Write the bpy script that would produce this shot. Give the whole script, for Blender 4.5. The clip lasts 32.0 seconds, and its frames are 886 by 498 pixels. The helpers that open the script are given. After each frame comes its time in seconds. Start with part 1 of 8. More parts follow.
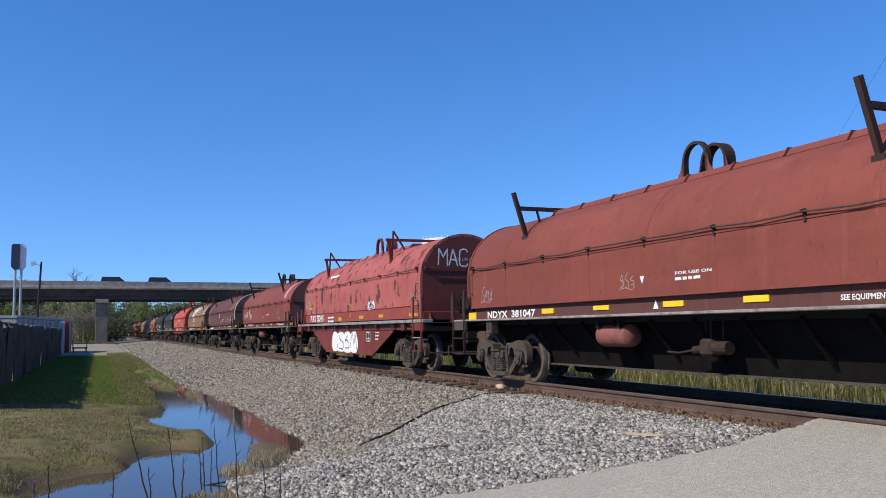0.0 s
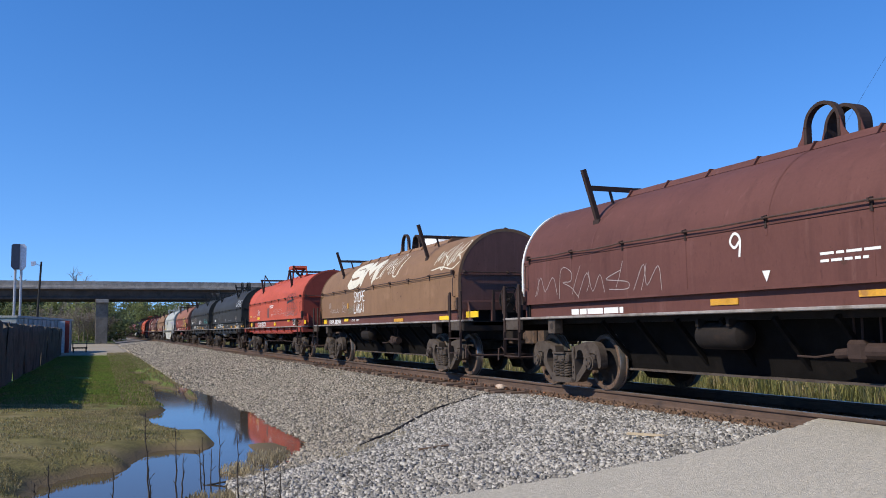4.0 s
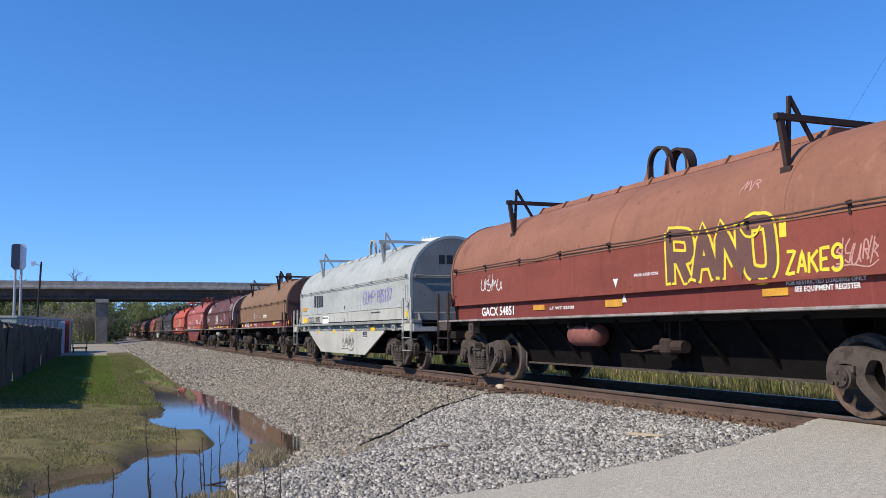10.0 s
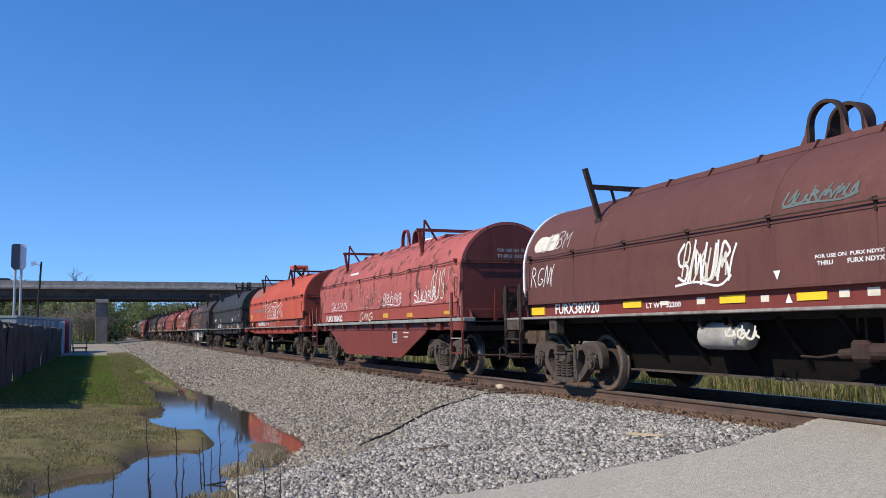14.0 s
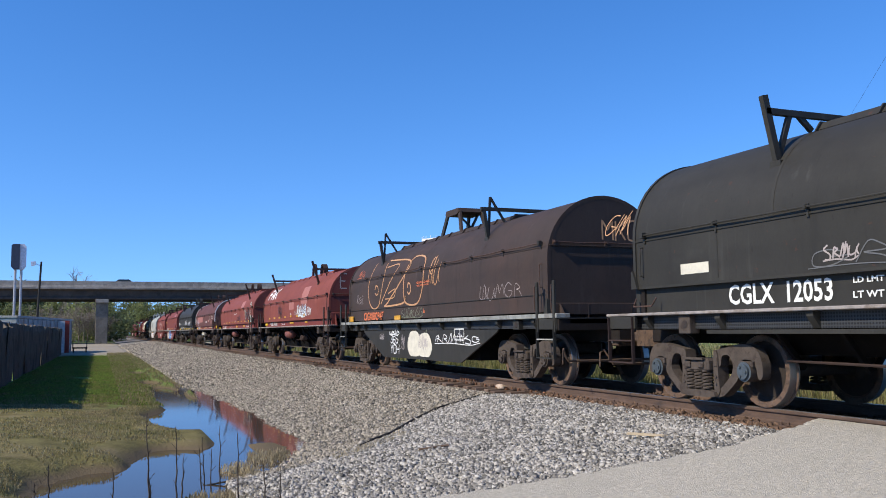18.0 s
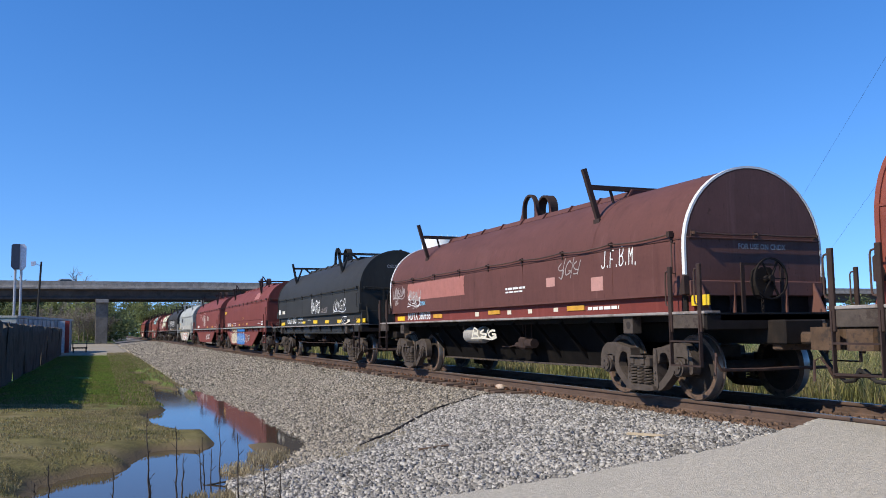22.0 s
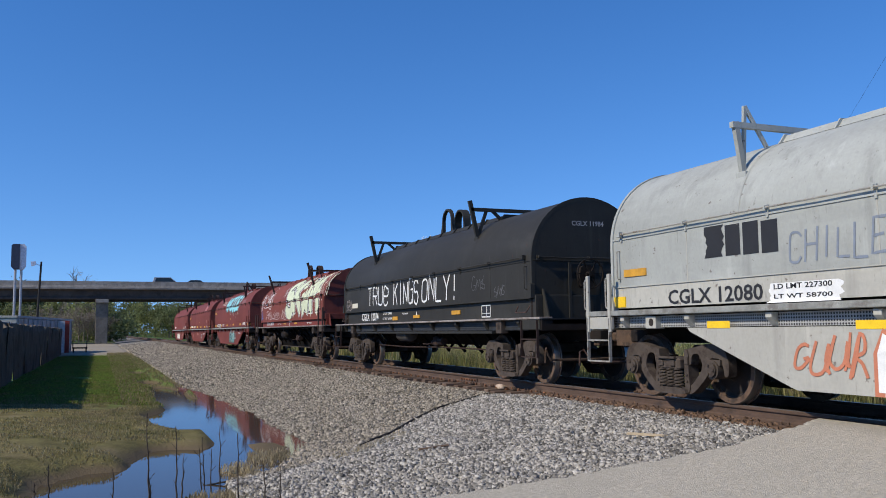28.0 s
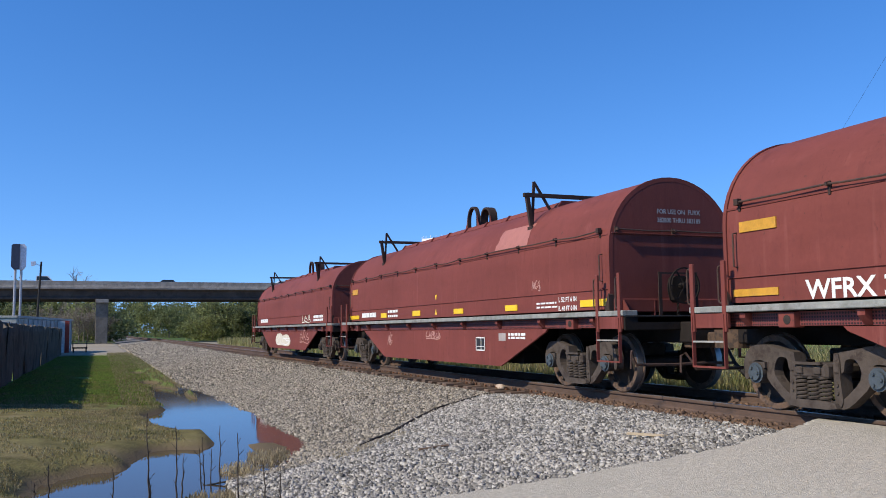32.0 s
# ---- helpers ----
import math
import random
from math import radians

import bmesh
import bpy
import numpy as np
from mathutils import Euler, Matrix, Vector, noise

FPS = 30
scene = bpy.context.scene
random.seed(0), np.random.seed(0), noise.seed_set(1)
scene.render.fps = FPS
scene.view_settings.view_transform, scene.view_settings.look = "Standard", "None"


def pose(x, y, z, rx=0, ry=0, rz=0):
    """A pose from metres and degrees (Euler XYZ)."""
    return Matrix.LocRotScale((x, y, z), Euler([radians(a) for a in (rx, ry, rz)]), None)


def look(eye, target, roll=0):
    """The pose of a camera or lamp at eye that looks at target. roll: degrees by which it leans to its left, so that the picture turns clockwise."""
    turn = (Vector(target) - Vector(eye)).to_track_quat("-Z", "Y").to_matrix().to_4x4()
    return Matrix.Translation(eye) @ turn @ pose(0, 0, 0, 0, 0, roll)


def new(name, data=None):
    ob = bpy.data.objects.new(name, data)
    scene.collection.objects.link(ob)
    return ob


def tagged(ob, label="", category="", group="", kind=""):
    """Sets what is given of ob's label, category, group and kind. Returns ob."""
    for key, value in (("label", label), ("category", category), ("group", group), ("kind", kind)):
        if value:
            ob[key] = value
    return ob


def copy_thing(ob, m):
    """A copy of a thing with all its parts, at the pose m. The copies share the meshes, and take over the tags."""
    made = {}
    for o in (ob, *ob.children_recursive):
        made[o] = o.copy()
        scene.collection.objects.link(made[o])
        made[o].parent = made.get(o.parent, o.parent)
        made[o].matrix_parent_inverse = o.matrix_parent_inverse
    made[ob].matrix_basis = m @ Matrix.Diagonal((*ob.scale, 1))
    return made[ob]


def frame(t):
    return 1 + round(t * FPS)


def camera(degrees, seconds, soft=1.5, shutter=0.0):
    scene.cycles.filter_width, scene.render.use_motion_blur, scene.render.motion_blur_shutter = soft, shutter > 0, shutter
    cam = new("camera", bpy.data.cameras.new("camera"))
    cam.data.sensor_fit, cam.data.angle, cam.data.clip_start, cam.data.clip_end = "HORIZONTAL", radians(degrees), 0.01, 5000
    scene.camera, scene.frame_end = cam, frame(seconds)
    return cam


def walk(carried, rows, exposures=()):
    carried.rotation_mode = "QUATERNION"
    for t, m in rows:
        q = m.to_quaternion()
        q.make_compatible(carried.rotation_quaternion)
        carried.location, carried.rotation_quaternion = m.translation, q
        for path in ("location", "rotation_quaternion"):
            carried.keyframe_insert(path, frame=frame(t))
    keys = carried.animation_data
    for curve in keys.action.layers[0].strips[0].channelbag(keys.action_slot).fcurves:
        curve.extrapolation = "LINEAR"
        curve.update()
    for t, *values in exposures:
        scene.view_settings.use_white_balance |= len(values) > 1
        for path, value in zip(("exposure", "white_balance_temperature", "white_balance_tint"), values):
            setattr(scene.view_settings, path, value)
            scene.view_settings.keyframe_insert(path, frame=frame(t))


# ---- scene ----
EYE = Vector((0.0, -8.559, 1.024))
YAW, PITCH, ROLL = radians(21.857), radians(5.373), -0.655
AIM = EYE + Vector((-math.cos(YAW) * math.cos(PITCH), math.sin(YAW) * math.cos(PITCH), math.sin(PITCH))) * 10
cam = camera(54.79, 32.0, soft=0.95)
walk(cam, [(0.0, look(EYE, AIM, ROLL)), (32.0, look(EYE, AIM, ROLL))],
     exposures=[(0.0, 0.06), (1.0, 0.09), (2.0, 0.04), (3.0, 0.10), (6.0, 0.09), (7.0, 0.08), (8.0, 0.26), (9.4, 0.25), (10.6, 0.09), (12.0, -0.04), (13.0, 0.11), (17.0, 0.11), (18.0, 0.23), (19.0, 0.21), (20.0, 0.11), (21.0, 0.10), (22.0, 0.16), (23.0, 0.10), (24.0, 0.18), (25.0, 0.13), (27.5, -0.16), (28.0, -0.14), (29.0, 0.20), (30.0, 0.05), (31.0, 0.12), (32.0, 0.11)])

# ---- daylight ----
SUN_FROM = Vector((0.115, -0.77, 0.63)).normalized()
world = bpy.data.worlds.new("world")
scene.world = world
world.use_nodes = True
wn = world.node_tree
sky = wn.nodes.new("ShaderNodeTexSky")
sky.sky_type, sky.sun_disc = "NISHITA", False
sky.sun_elevation = math.asin(SUN_FROM.z)
sky.sun_rotation = math.atan2(SUN_FROM.x, SUN_FROM.y)
sky.altitude, sky.air_density, sky.dust_density, sky.ozone_density = 1500.0, 1.0, 0.0, 3.0
clear = wn.nodes.new("ShaderNodeHueSaturation")
clear.inputs["Saturation"].default_value = 1.28
clear.inputs["Hue"].default_value = 0.508
# low haze-free horizon: the dome's lowest band is left out
dome, lift, flat = wn.nodes.new("ShaderNodeTexCoord"), wn.nodes.new("ShaderNodeVectorMath"), wn.nodes.new("ShaderNodeVectorMath")
flat.operation, lift.operation = "MULTIPLY", "ADD"
flat.inputs[1].default_value, lift.inputs[1].default_value = (1, 1, 0.85), (0, 0, 0.11)
wn.links.new(dome.outputs["Generated"], flat.inputs[0])
wn.links.new(flat.outputs[0], lift.inputs[0])
wn.links.new(lift.outputs[0], sky.inputs["Vector"])
wn.links.new(sky.outputs[0], clear.inputs["Color"])
wn.links.new(clear.outputs[0], wn.nodes["Background"].inputs[0])
wn.nodes["Background"].inputs[1].default_value = 0.190
sun = new("sun", bpy.data.lights.new("sun", "SUN"))
sun.data.energy, sun.data.angle, sun.data.color = 4.8, radians(0.5), (1.0, 0.905, 0.745)
sun.matrix_world = look(SUN_FROM * 200, (0, 0, 0))


# ---- materials ----
def mat(name, base, rough=0.7, metal=0.0, var=0.25, scale=6.0, second=None, amount=0.45, sharp=0.1, stain=1.2,
        bump=0.15, grain=60.0, spec=0.4, stretch=(1, 1, 1), obj_random=0.0, dirt=None, dirt_amount=0.0):
    """A worn surface: base colour, patches of a second colour, fine grain and relief, streaks of dirt."""
    m = bpy.data.materials.new(name)
    m.use_nodes = True
    t = m.node_tree
    N, L = t.nodes, t.links
    b = N["Principled BSDF"]
    b.inputs["Roughness"].default_value, b.inputs["Metallic"].default_value = rough, metal
    b.inputs["Specular IOR Level"].default_value = spec
    tc = N.new("ShaderNodeTexCoord")
    mp = N.new("ShaderNodeMapping")
    mp.inputs["Scale"].default_value = stretch
    info = N.new("ShaderNodeObjectInfo")
    off = N.new("ShaderNodeVectorMath")
    off.operation = "MULTIPLY_ADD"
    off.inputs[1].default_value = (1, 1, 1)
    L.new(tc.outputs["Object"], off.inputs[0])
    sc = N.new("ShaderNodeVectorMath")
    sc.operation = "SCALE"
    sc.inputs[0].default_value = (37.0, 19.0, 11.0)
    L.new(info.outputs["Random"], sc.inputs["Scale"])
    L.new(sc.outputs[0], off.inputs[2])
    L.new(off.outputs[0], mp.inputs["Vector"])

    def nz(s, detail=4.0, r=0.6):
        n = N.new("ShaderNodeTexNoise")
        n.inputs["Scale"].default_value, n.inputs["Detail"].default_value, n.inputs["Roughness"].default_value = s, detail, r
        L.new(mp.outputs[0], n.inputs["Vector"])
        return n.outputs["Fac"]

    def ramp(fac, a, c):
        n = N.new("ShaderNodeMapRange")
        n.inputs["From Min"].default_value, n.inputs["From Max"].default_value = a, c
        L.new(fac, n.inputs["Value"])
        return n.outputs[0]

    def mix(fac, a, c, how="MIX"):
        n = N.new("ShaderNodeMix")
        n.data_type, n.blend_type = "RGBA", how
        for key, v in ((0, fac), (6, a), (7, c)):
            if isinstance(v, bpy.types.NodeSocket):
                L.new(v, n.inputs[key])
            elif key == 0:
                n.inputs[0].default_value = v
            else:
                n.inputs[key].default_value = (*v, 1)
        return n.outputs[2]

    big, fine = nz(stain), nz(grain, 3.0)
    lo = tuple(c * (1 - var) for c in base)
    hi = tuple(min(1, c * (1 + var)) for c in base)
    col = mix(ramp(nz(scale), 0.3, 0.7), lo, hi)
    if second:
        col = mix(ramp(nz(stain * 3.1, 6.0, 0.65), amount, amount + sharp), col, second)
    if dirt:
        fac = N.new("ShaderNodeMath")
        fac.operation = "MULTIPLY"
        L.new(ramp(big, 0.4, 0.75), fac.inputs[0])
        fac.inputs[1].default_value = dirt_amount
        col = mix(fac.outputs[0], col, dirt)
    g = N.new("ShaderNodeMapRange")
    g.inputs["From Min"].default_value, g.inputs["From Max"].default_value = 0.25, 0.75
    g.inputs["To Min"].default_value, g.inputs["To Max"].default_value = 1 - var * 0.6, 1 + var * 0.6
    L.new(fine, g.inputs["Value"])
    v = N.new("ShaderNodeHueSaturation")
    L.new(g.outputs[0], v.inputs["Value"])
    L.new(col, v.inputs["Color"])
    col = v.outputs[0]
    if obj_random:
        r = N.new("ShaderNodeMapRange")
        r.inputs["To Min"].default_value, r.inputs["To Max"].default_value = 1 - obj_random, 1 + obj_random
        L.new(info.outputs["Random"], r.inputs["Value"])
        v2 = N.new("ShaderNodeHueSaturation")
        L.new(r.outputs[0], v2.inputs["Value"])
        L.new(col, v2.inputs["Color"])
        col = v2.outputs[0]
    L.new(col, b.inputs["Base Color"])
    rr = N.new("ShaderNodeMapRange")
    rr.inputs["To Min"].default_value, rr.inputs["To Max"].default_value = max(0.05, rough - 0.12), min(1, rough + 0.12)
    L.new(big, rr.inputs["Value"])
    L.new(rr.outputs[0], b.inputs["Roughness"])
    if bump:
        bm_ = N.new("ShaderNodeBump")
        bm_.inputs["Strength"].default_value, bm_.inputs["Distance"].default_value = bump, 0.02
        L.new(fine, bm_.inputs["Height"])
        L.new(bm_.outputs[0], b.inputs["Normal"])
    return m


def island(m, amount):
    """Vary a joined surface from piece to piece."""
    t = m.node_tree
    N, L = t.nodes, t.links
    b = N["Principled BSDF"]
    src = b.inputs["Base Color"].links[0].from_socket
    geo, r, v = N.new("ShaderNodeNewGeometry"), N.new("ShaderNodeMapRange"), N.new("ShaderNodeHueSaturation")
    r.inputs["To Min"].default_value, r.inputs["To Max"].default_value = 1 - amount, 1 + amount
    L.new(geo.outputs["Random Per Island"], r.inputs["Value"])
    L.new(r.outputs[0], v.inputs["Value"])
    L.new(src, v.inputs["Color"])
    L.new(v.outputs[0], b.inputs["Base Color"])
    return m


M_STEEL = mat("dark_underframe_steel", (0.016, 0.0125, 0.011), 0.85, second=(0.026, 0.018, 0.014), amount=0.55, dirt=(0.02, 0.016, 0.013), dirt_amount=0.5, spec=0.2)
# trough and cradle ribs: nearly black, darker than the other underframe steel
M_TROUGH = mat("black_oily_trough_grime", (0.0085, 0.0075, 0.007), 0.95, second=(0.012, 0.010, 0.009), amount=0.55, spec=0.08)
M_TRUCK = mat("dusty_cast_steel", (0.066, 0.051, 0.041), 0.9, second=(0.040, 0.028, 0.022), amount=0.52, stain=2.5)
M_WHEEL = mat("rusty_wheel_steel", (0.12, 0.076, 0.052), 0.8, second=(0.05, 0.034, 0.026), amount=0.5, stain=3)
M_PLATE = mat("dark_oily_wheel_plate", (0.024, 0.018, 0.015), 0.8, second=(0.035, 0.024, 0.018), amount=0.5, stain=3)
M_COUPLER = mat("rusty_ochre_coupler_casting", (0.090, 0.055, 0.034), 0.9, second=(0.045, 0.031, 0.023), amount=0.5, stain=3)
M_TREAD = mat("polished_wheel_tread", (0.35, 0.33, 0.31), 0.35, 0.8, var=0.1)
M_RAIL = mat("rusty_rail_steel", (0.090, 0.056, 0.040), 0.85, second=(0.050, 0.034, 0.027), amount=0.55, stretch=(0.3, 1, 1))
M_RAILTOP = mat("worn_rail_head", (0.3, 0.28, 0.26), 0.4, 0.7, var=0.12, stretch=(0.1, 1, 1))
M_TIE = mat("weathered_timber_sleeper", (0.10, 0.065, 0.045), 0.9, second=(0.17, 0.12, 0.09), amount=0.5, stretch=(1, 0.25, 1), obj_random=0.25)
M_DULLEDGE = mat("dusty_brown_grey_deck_edge", (0.27, 0.24, 0.22), 0.8, second=(0.17, 0.14, 0.12), amount=0.5)
# pier concrete: stains, and a base darkened for the shade below the deck
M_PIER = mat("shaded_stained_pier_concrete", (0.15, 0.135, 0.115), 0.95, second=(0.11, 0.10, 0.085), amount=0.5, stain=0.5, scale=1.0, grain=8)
M_CONC = mat("weathered_bridge_concrete", (0.27, 0.245, 0.215), 0.95, second=(0.20, 0.18, 0.16), amount=0.5, stain=0.3, scale=1.0, grain=8)
M_GIRDER = mat("dark_weathered_girder_steel", (0.070, 0.058, 0.050), 0.9, second=(0.05, 0.042, 0.036), amount=0.5, stain=0.2, scale=0.6, grain=8)
M_ROAD = mat("sunlit_concrete_road", (0.45, 0.405, 0.325), 0.95, var=0.2, second=(0.40, 0.36, 0.285), amount=0.5, sharp=0.3, stain=0.6, grain=130, bump=0.7, scale=25.0)
M_YELLOW = mat("yellow_reflector", (0.80, 0.52, 0.02), 0.4, var=0.12)
M_OLDYELLOW = mat("faded_yellow_reflector", (0.55, 0.28, 0.03), 0.5, var=0.2, second=(0.35, 0.17, 0.04), amount=0.6)
M_WHITE = mat("white_stencil_paint", (0.72, 0.72, 0.69), 0.6, var=0.06)
M_EDGE = mat("grey_deck_edge_paint", (0.25, 0.255, 0.235), 0.7, second=(0.17, 0.16, 0.145), amount=0.52, spec=0.2)
M_BLUECAP = mat("blue_bearing_cap", (0.055, 0.070, 0.082), 0.6)
M_ROD = mat("rust_brown_rod_steel", (0.075, 0.043, 0.032), 0.7, second=(0.05, 0.032, 0.026), amount=0.5, stain=4, spec=0.3)
M_RODGREY = mat("grey_painted_rod_steel", (0.30, 0.29, 0.26), 0.65, second=(0.17, 0.12, 0.085), amount=0.55, stain=4)
M_CABLE = mat("black_rubber_cable", (0.02, 0.018, 0.016), 0.8)
M_BRACE = mat("dark_brown_bracket_steel", (0.042, 0.027, 0.023), 0.8, spec=0.2)


# ---- mesh helpers ----
def box(bm, x0, x1, y0, y1, z0, z1, m=None, bevel=0.0):
    """A box between the given bounds, with its long edges bevelled if asked."""
    vs = [bm.verts.new((x, y, z)) for x in (x0, x1) for y in (y0, y1) for z in (z0, z1)]
    fs = [bm.faces.new([vs[i] for i in q]) for q in ((0, 1, 3, 2), (4, 6, 7, 5), (0, 4, 5, 1), (2, 3, 7, 6), (0, 2, 6, 4), (1, 5, 7, 3))]
    if bevel:
        es = list({e for f in fs for e in f.edges})
        out = bmesh.ops.bevel(bm, geom=es, offset=bevel, segments=1, affect="EDGES")
        vs = list({v for f in out["faces"] for v in f.verts} | {v for v in vs if v.is_valid})
    if m is not None:
        for v in vs:
            v.co = m @ v.co
    return vs


def prism(bm, pts, y0, y1, plane="xz"):
    """Extrude an outline of (a, b) points between two depths."""
    def put(a, b, d):
        return {"xz": (a, d, b), "yz": (d, a, b), "xy": (a, b, d)}[plane]
    A = [bm.verts.new(put(a, b, y0)) for a, b in pts]
    B = [bm.verts.new(put(a, b, y1)) for a, b in pts]
    bm.faces.new(A)
    bm.faces.new(B[::-1])
    n = len(pts)
    for i in range(n):
        bm.faces.new((A[i], B[i], B[(i + 1) % n], A[(i + 1) % n]))


def rod(bm, a, b, r, n=8, r2=None):
    """A round bar from a to b."""
    a, b = Vector(a), Vector(b)
    d = b - a
    m = Matrix.Translation((a + b) / 2) @ d.to_track_quat("Z", "Y").to_matrix().to_4x4()
    bmesh.ops.create_cone(bm, cap_ends=True, segments=n, radius1=r, radius2=r if r2 is None else r2, depth=d.length, matrix=m)


def bar(bm, a, b, w, h, up=(0, 0, 1)):
    """A flat bar of section w x h from a to b."""
    a, b = Vector(a), Vector(b)
    z = (b - a).normalized()
    x = Vector(up).cross(z)
    x = x.normalized() if x.length > 1e-4 else Vector((1, 0, 0))
    y = z.cross(x)
    vs = [bm.verts.new(p + x * sx * w / 2 + y * sy * h / 2) for p in (a, b) for sx, sy in ((-1, -1), (1, -1), (1, 1), (-1, 1))]
    for q in ((3, 2, 1, 0), (4, 5, 6, 7), (0, 1, 5, 4), (1, 2, 6, 5), (2, 3, 7, 6), (3, 0, 4, 7)):
        bm.faces.new([vs[i] for i in q])


def sweep(bm, pts, r, n=6):
    """One bent round bar through all the points; r may be a list of radii."""
    P = [Vector(p) for p in pts]
    rad = r if isinstance(r, (list, tuple)) else [r] * len(P)
    up = Vector((0.31, 0.17, 0.93))
    rows = []
    for i, p in enumerate(P):
        d = (P[min(i + 1, len(P) - 1)] - P[max(i - 1, 0)]).normalized()
        x = d.cross(up)
        if x.length < 0.05:
            x = d.cross(Vector((1, 0, 0)))
        x.normalize()
        up = x.cross(d)
        rows.append([bm.verts.new(p + (x * math.cos(2 * math.pi * k / n) + up * math.sin(2 * math.pi * k / n)) * rad[i]) for k in range(n)])
    for A, B in zip(rows, rows[1:]):
        for k in range(n):
            bm.faces.new((A[k], A[(k + 1) % n], B[(k + 1) % n], B[k]))
    bm.faces.new(rows[0][::-1])
    bm.faces.new(rows[-1])


def ring(bm, centre, axis, r0, r1, half, n=20, a0=0.0, a1=2 * math.pi):
    """A flat ring or arch (outer r1, inner r0) round an axis, of thickness 2 * half."""
    q = Vector(axis).to_track_quat("Z", "Y")
    full = abs(a1 - a0 - 2 * math.pi) < 1e-6
    k = n if full else n + 1
    rows = []
    for i in range(k):
        a = a0 + (a1 - a0) * i / n
        row = []
        for r, d in ((r0, -half), (r1, -half), (r1, half), (r0, half)):
            row.append(bm.verts.new(Vector(centre) + q @ Vector((math.cos(a) * r, math.sin(a) * r, d))))
        rows.append(row)
    for i in range(n):
        A, B = rows[i], rows[(i + 1) % k]
        for j in range(4):
            bm.faces.new((A[j], A[(j + 1) % 4], B[(j + 1) % 4], B[j]))
    if not full:
        bm.faces.new(rows[0][::-1])
        bm.faces.new(rows[-1])


def mesh_of(name, bm, material, smooth=False):
    bmesh.ops.recalc_face_normals(bm, faces=bm.faces)
    me = bpy.data.meshes.new(name)
    bm.to_mesh(me)
    bm.free()
    for m in material if isinstance(material, (list, tuple)) else [material]:
        me.materials.append(m)
    if smooth:
        me.shade_smooth()
        me.set_sharp_from_angle(angle=radians(35))
    return me


def part(name, bm, material, parent=None, label="", smooth=False):
    """Links a bmesh (or a finished mesh) as one object under a thing or a part."""
    me = bm if isinstance(bm, bpy.types.Mesh) else mesh_of(name, bm, material, smooth)
    ob = new(name, me)
    ob.parent = parent
    if label:
        ob["label"] = label
    return ob


def bmn():
    return bmesh.new()


def from_arrays(name, v, f, material, smooth=False):
    """A mesh from numpy vertices and equal-sided faces."""
    me = bpy.data.meshes.new(name)
    k = f.shape[1]
    me.vertices.add(len(v))
    me.vertices.foreach_set("co", np.ascontiguousarray(v, dtype=np.float32).ravel())
    me.loops.add(f.size)
    me.loops.foreach_set("vertex_index", np.ascontiguousarray(f, dtype=np.int32).ravel())
    me.polygons.add(len(f))
    me.polygons.foreach_set("loop_start", np.arange(0, f.size, k, dtype=np.int32))
    me.polygons.foreach_set("loop_total", np.full(len(f), k, dtype=np.int32))
    me.update(calc_edges=True)
    me.validate()
    me.materials.append(material)
    if smooth:
        me.shade_smooth()
    return me


# ---- the ground ----
WATER_Z = -0.86
POOLS = ((-24.0, -6.55, 6.8, 0.55), (-19.2, -6.75, 2.4, 0.85), (-16.2, -6.15, 3.4, 0.55), (-13.9, -6.45, 1.5, 0.5), (-12.6, -7.3, 2.0, 1.0), (-11.2, -8.4, 1.6, 1.15), (-33.0, -6.9, 1.6, 0.35), (-41.0, -7.0, 2.0, 0.3), (-20.0, -5.8, 6.0, 0.5))
MUD_BARS = ((-14.2, -6.0, 1.05, 0.40), (-13.0, -6.3, 0.9, 0.42), (-12.0, -6.75, 0.7, 0.3))
TOE = -5.9


def toe(x):
    """Where the ballast ends; it spreads out beside the road."""
    t = min(1, max(0, (x + 14.6) / 4.0))
    f = min(1, max(0, (-20.0 - x) / 20.0))
    return -5.30 - 0.60 * f * f * (3 - 2 * f) - 1.65 * t * t * (3 - 2 * t)


def wob(x, y, s, k=0.0):
    return noise.noise(Vector((x * s + k, y * s - k, k)))


def smooth01(a, b, x):
    t = min(1, max(0, (x - a) / (b - a)))
    return t * t * (3 - 2 * t)


def ballast_z(x, y):
    """The top of the ballast: a flat bed with a long shoulder towards the ditch."""
    low = 0.08 * (1 - smooth01(-15.6, -13.6, x))
    if y > -1.75:
        if y < 1.75:
            return -0.20 - low
        return -0.20 - low - 0.30 * min(1, (y - 1.75) / 1.6)
    k = smooth01(-12.2, -10.0, x)
    return -0.20 - low - (0.70 - low - 0.12 * k - 0.24 * smooth01(-28, -40, x)) * ((-1.75 - y) / (-1.75 - toe(x))) + 0.03 * wob(x, y, 0.7)


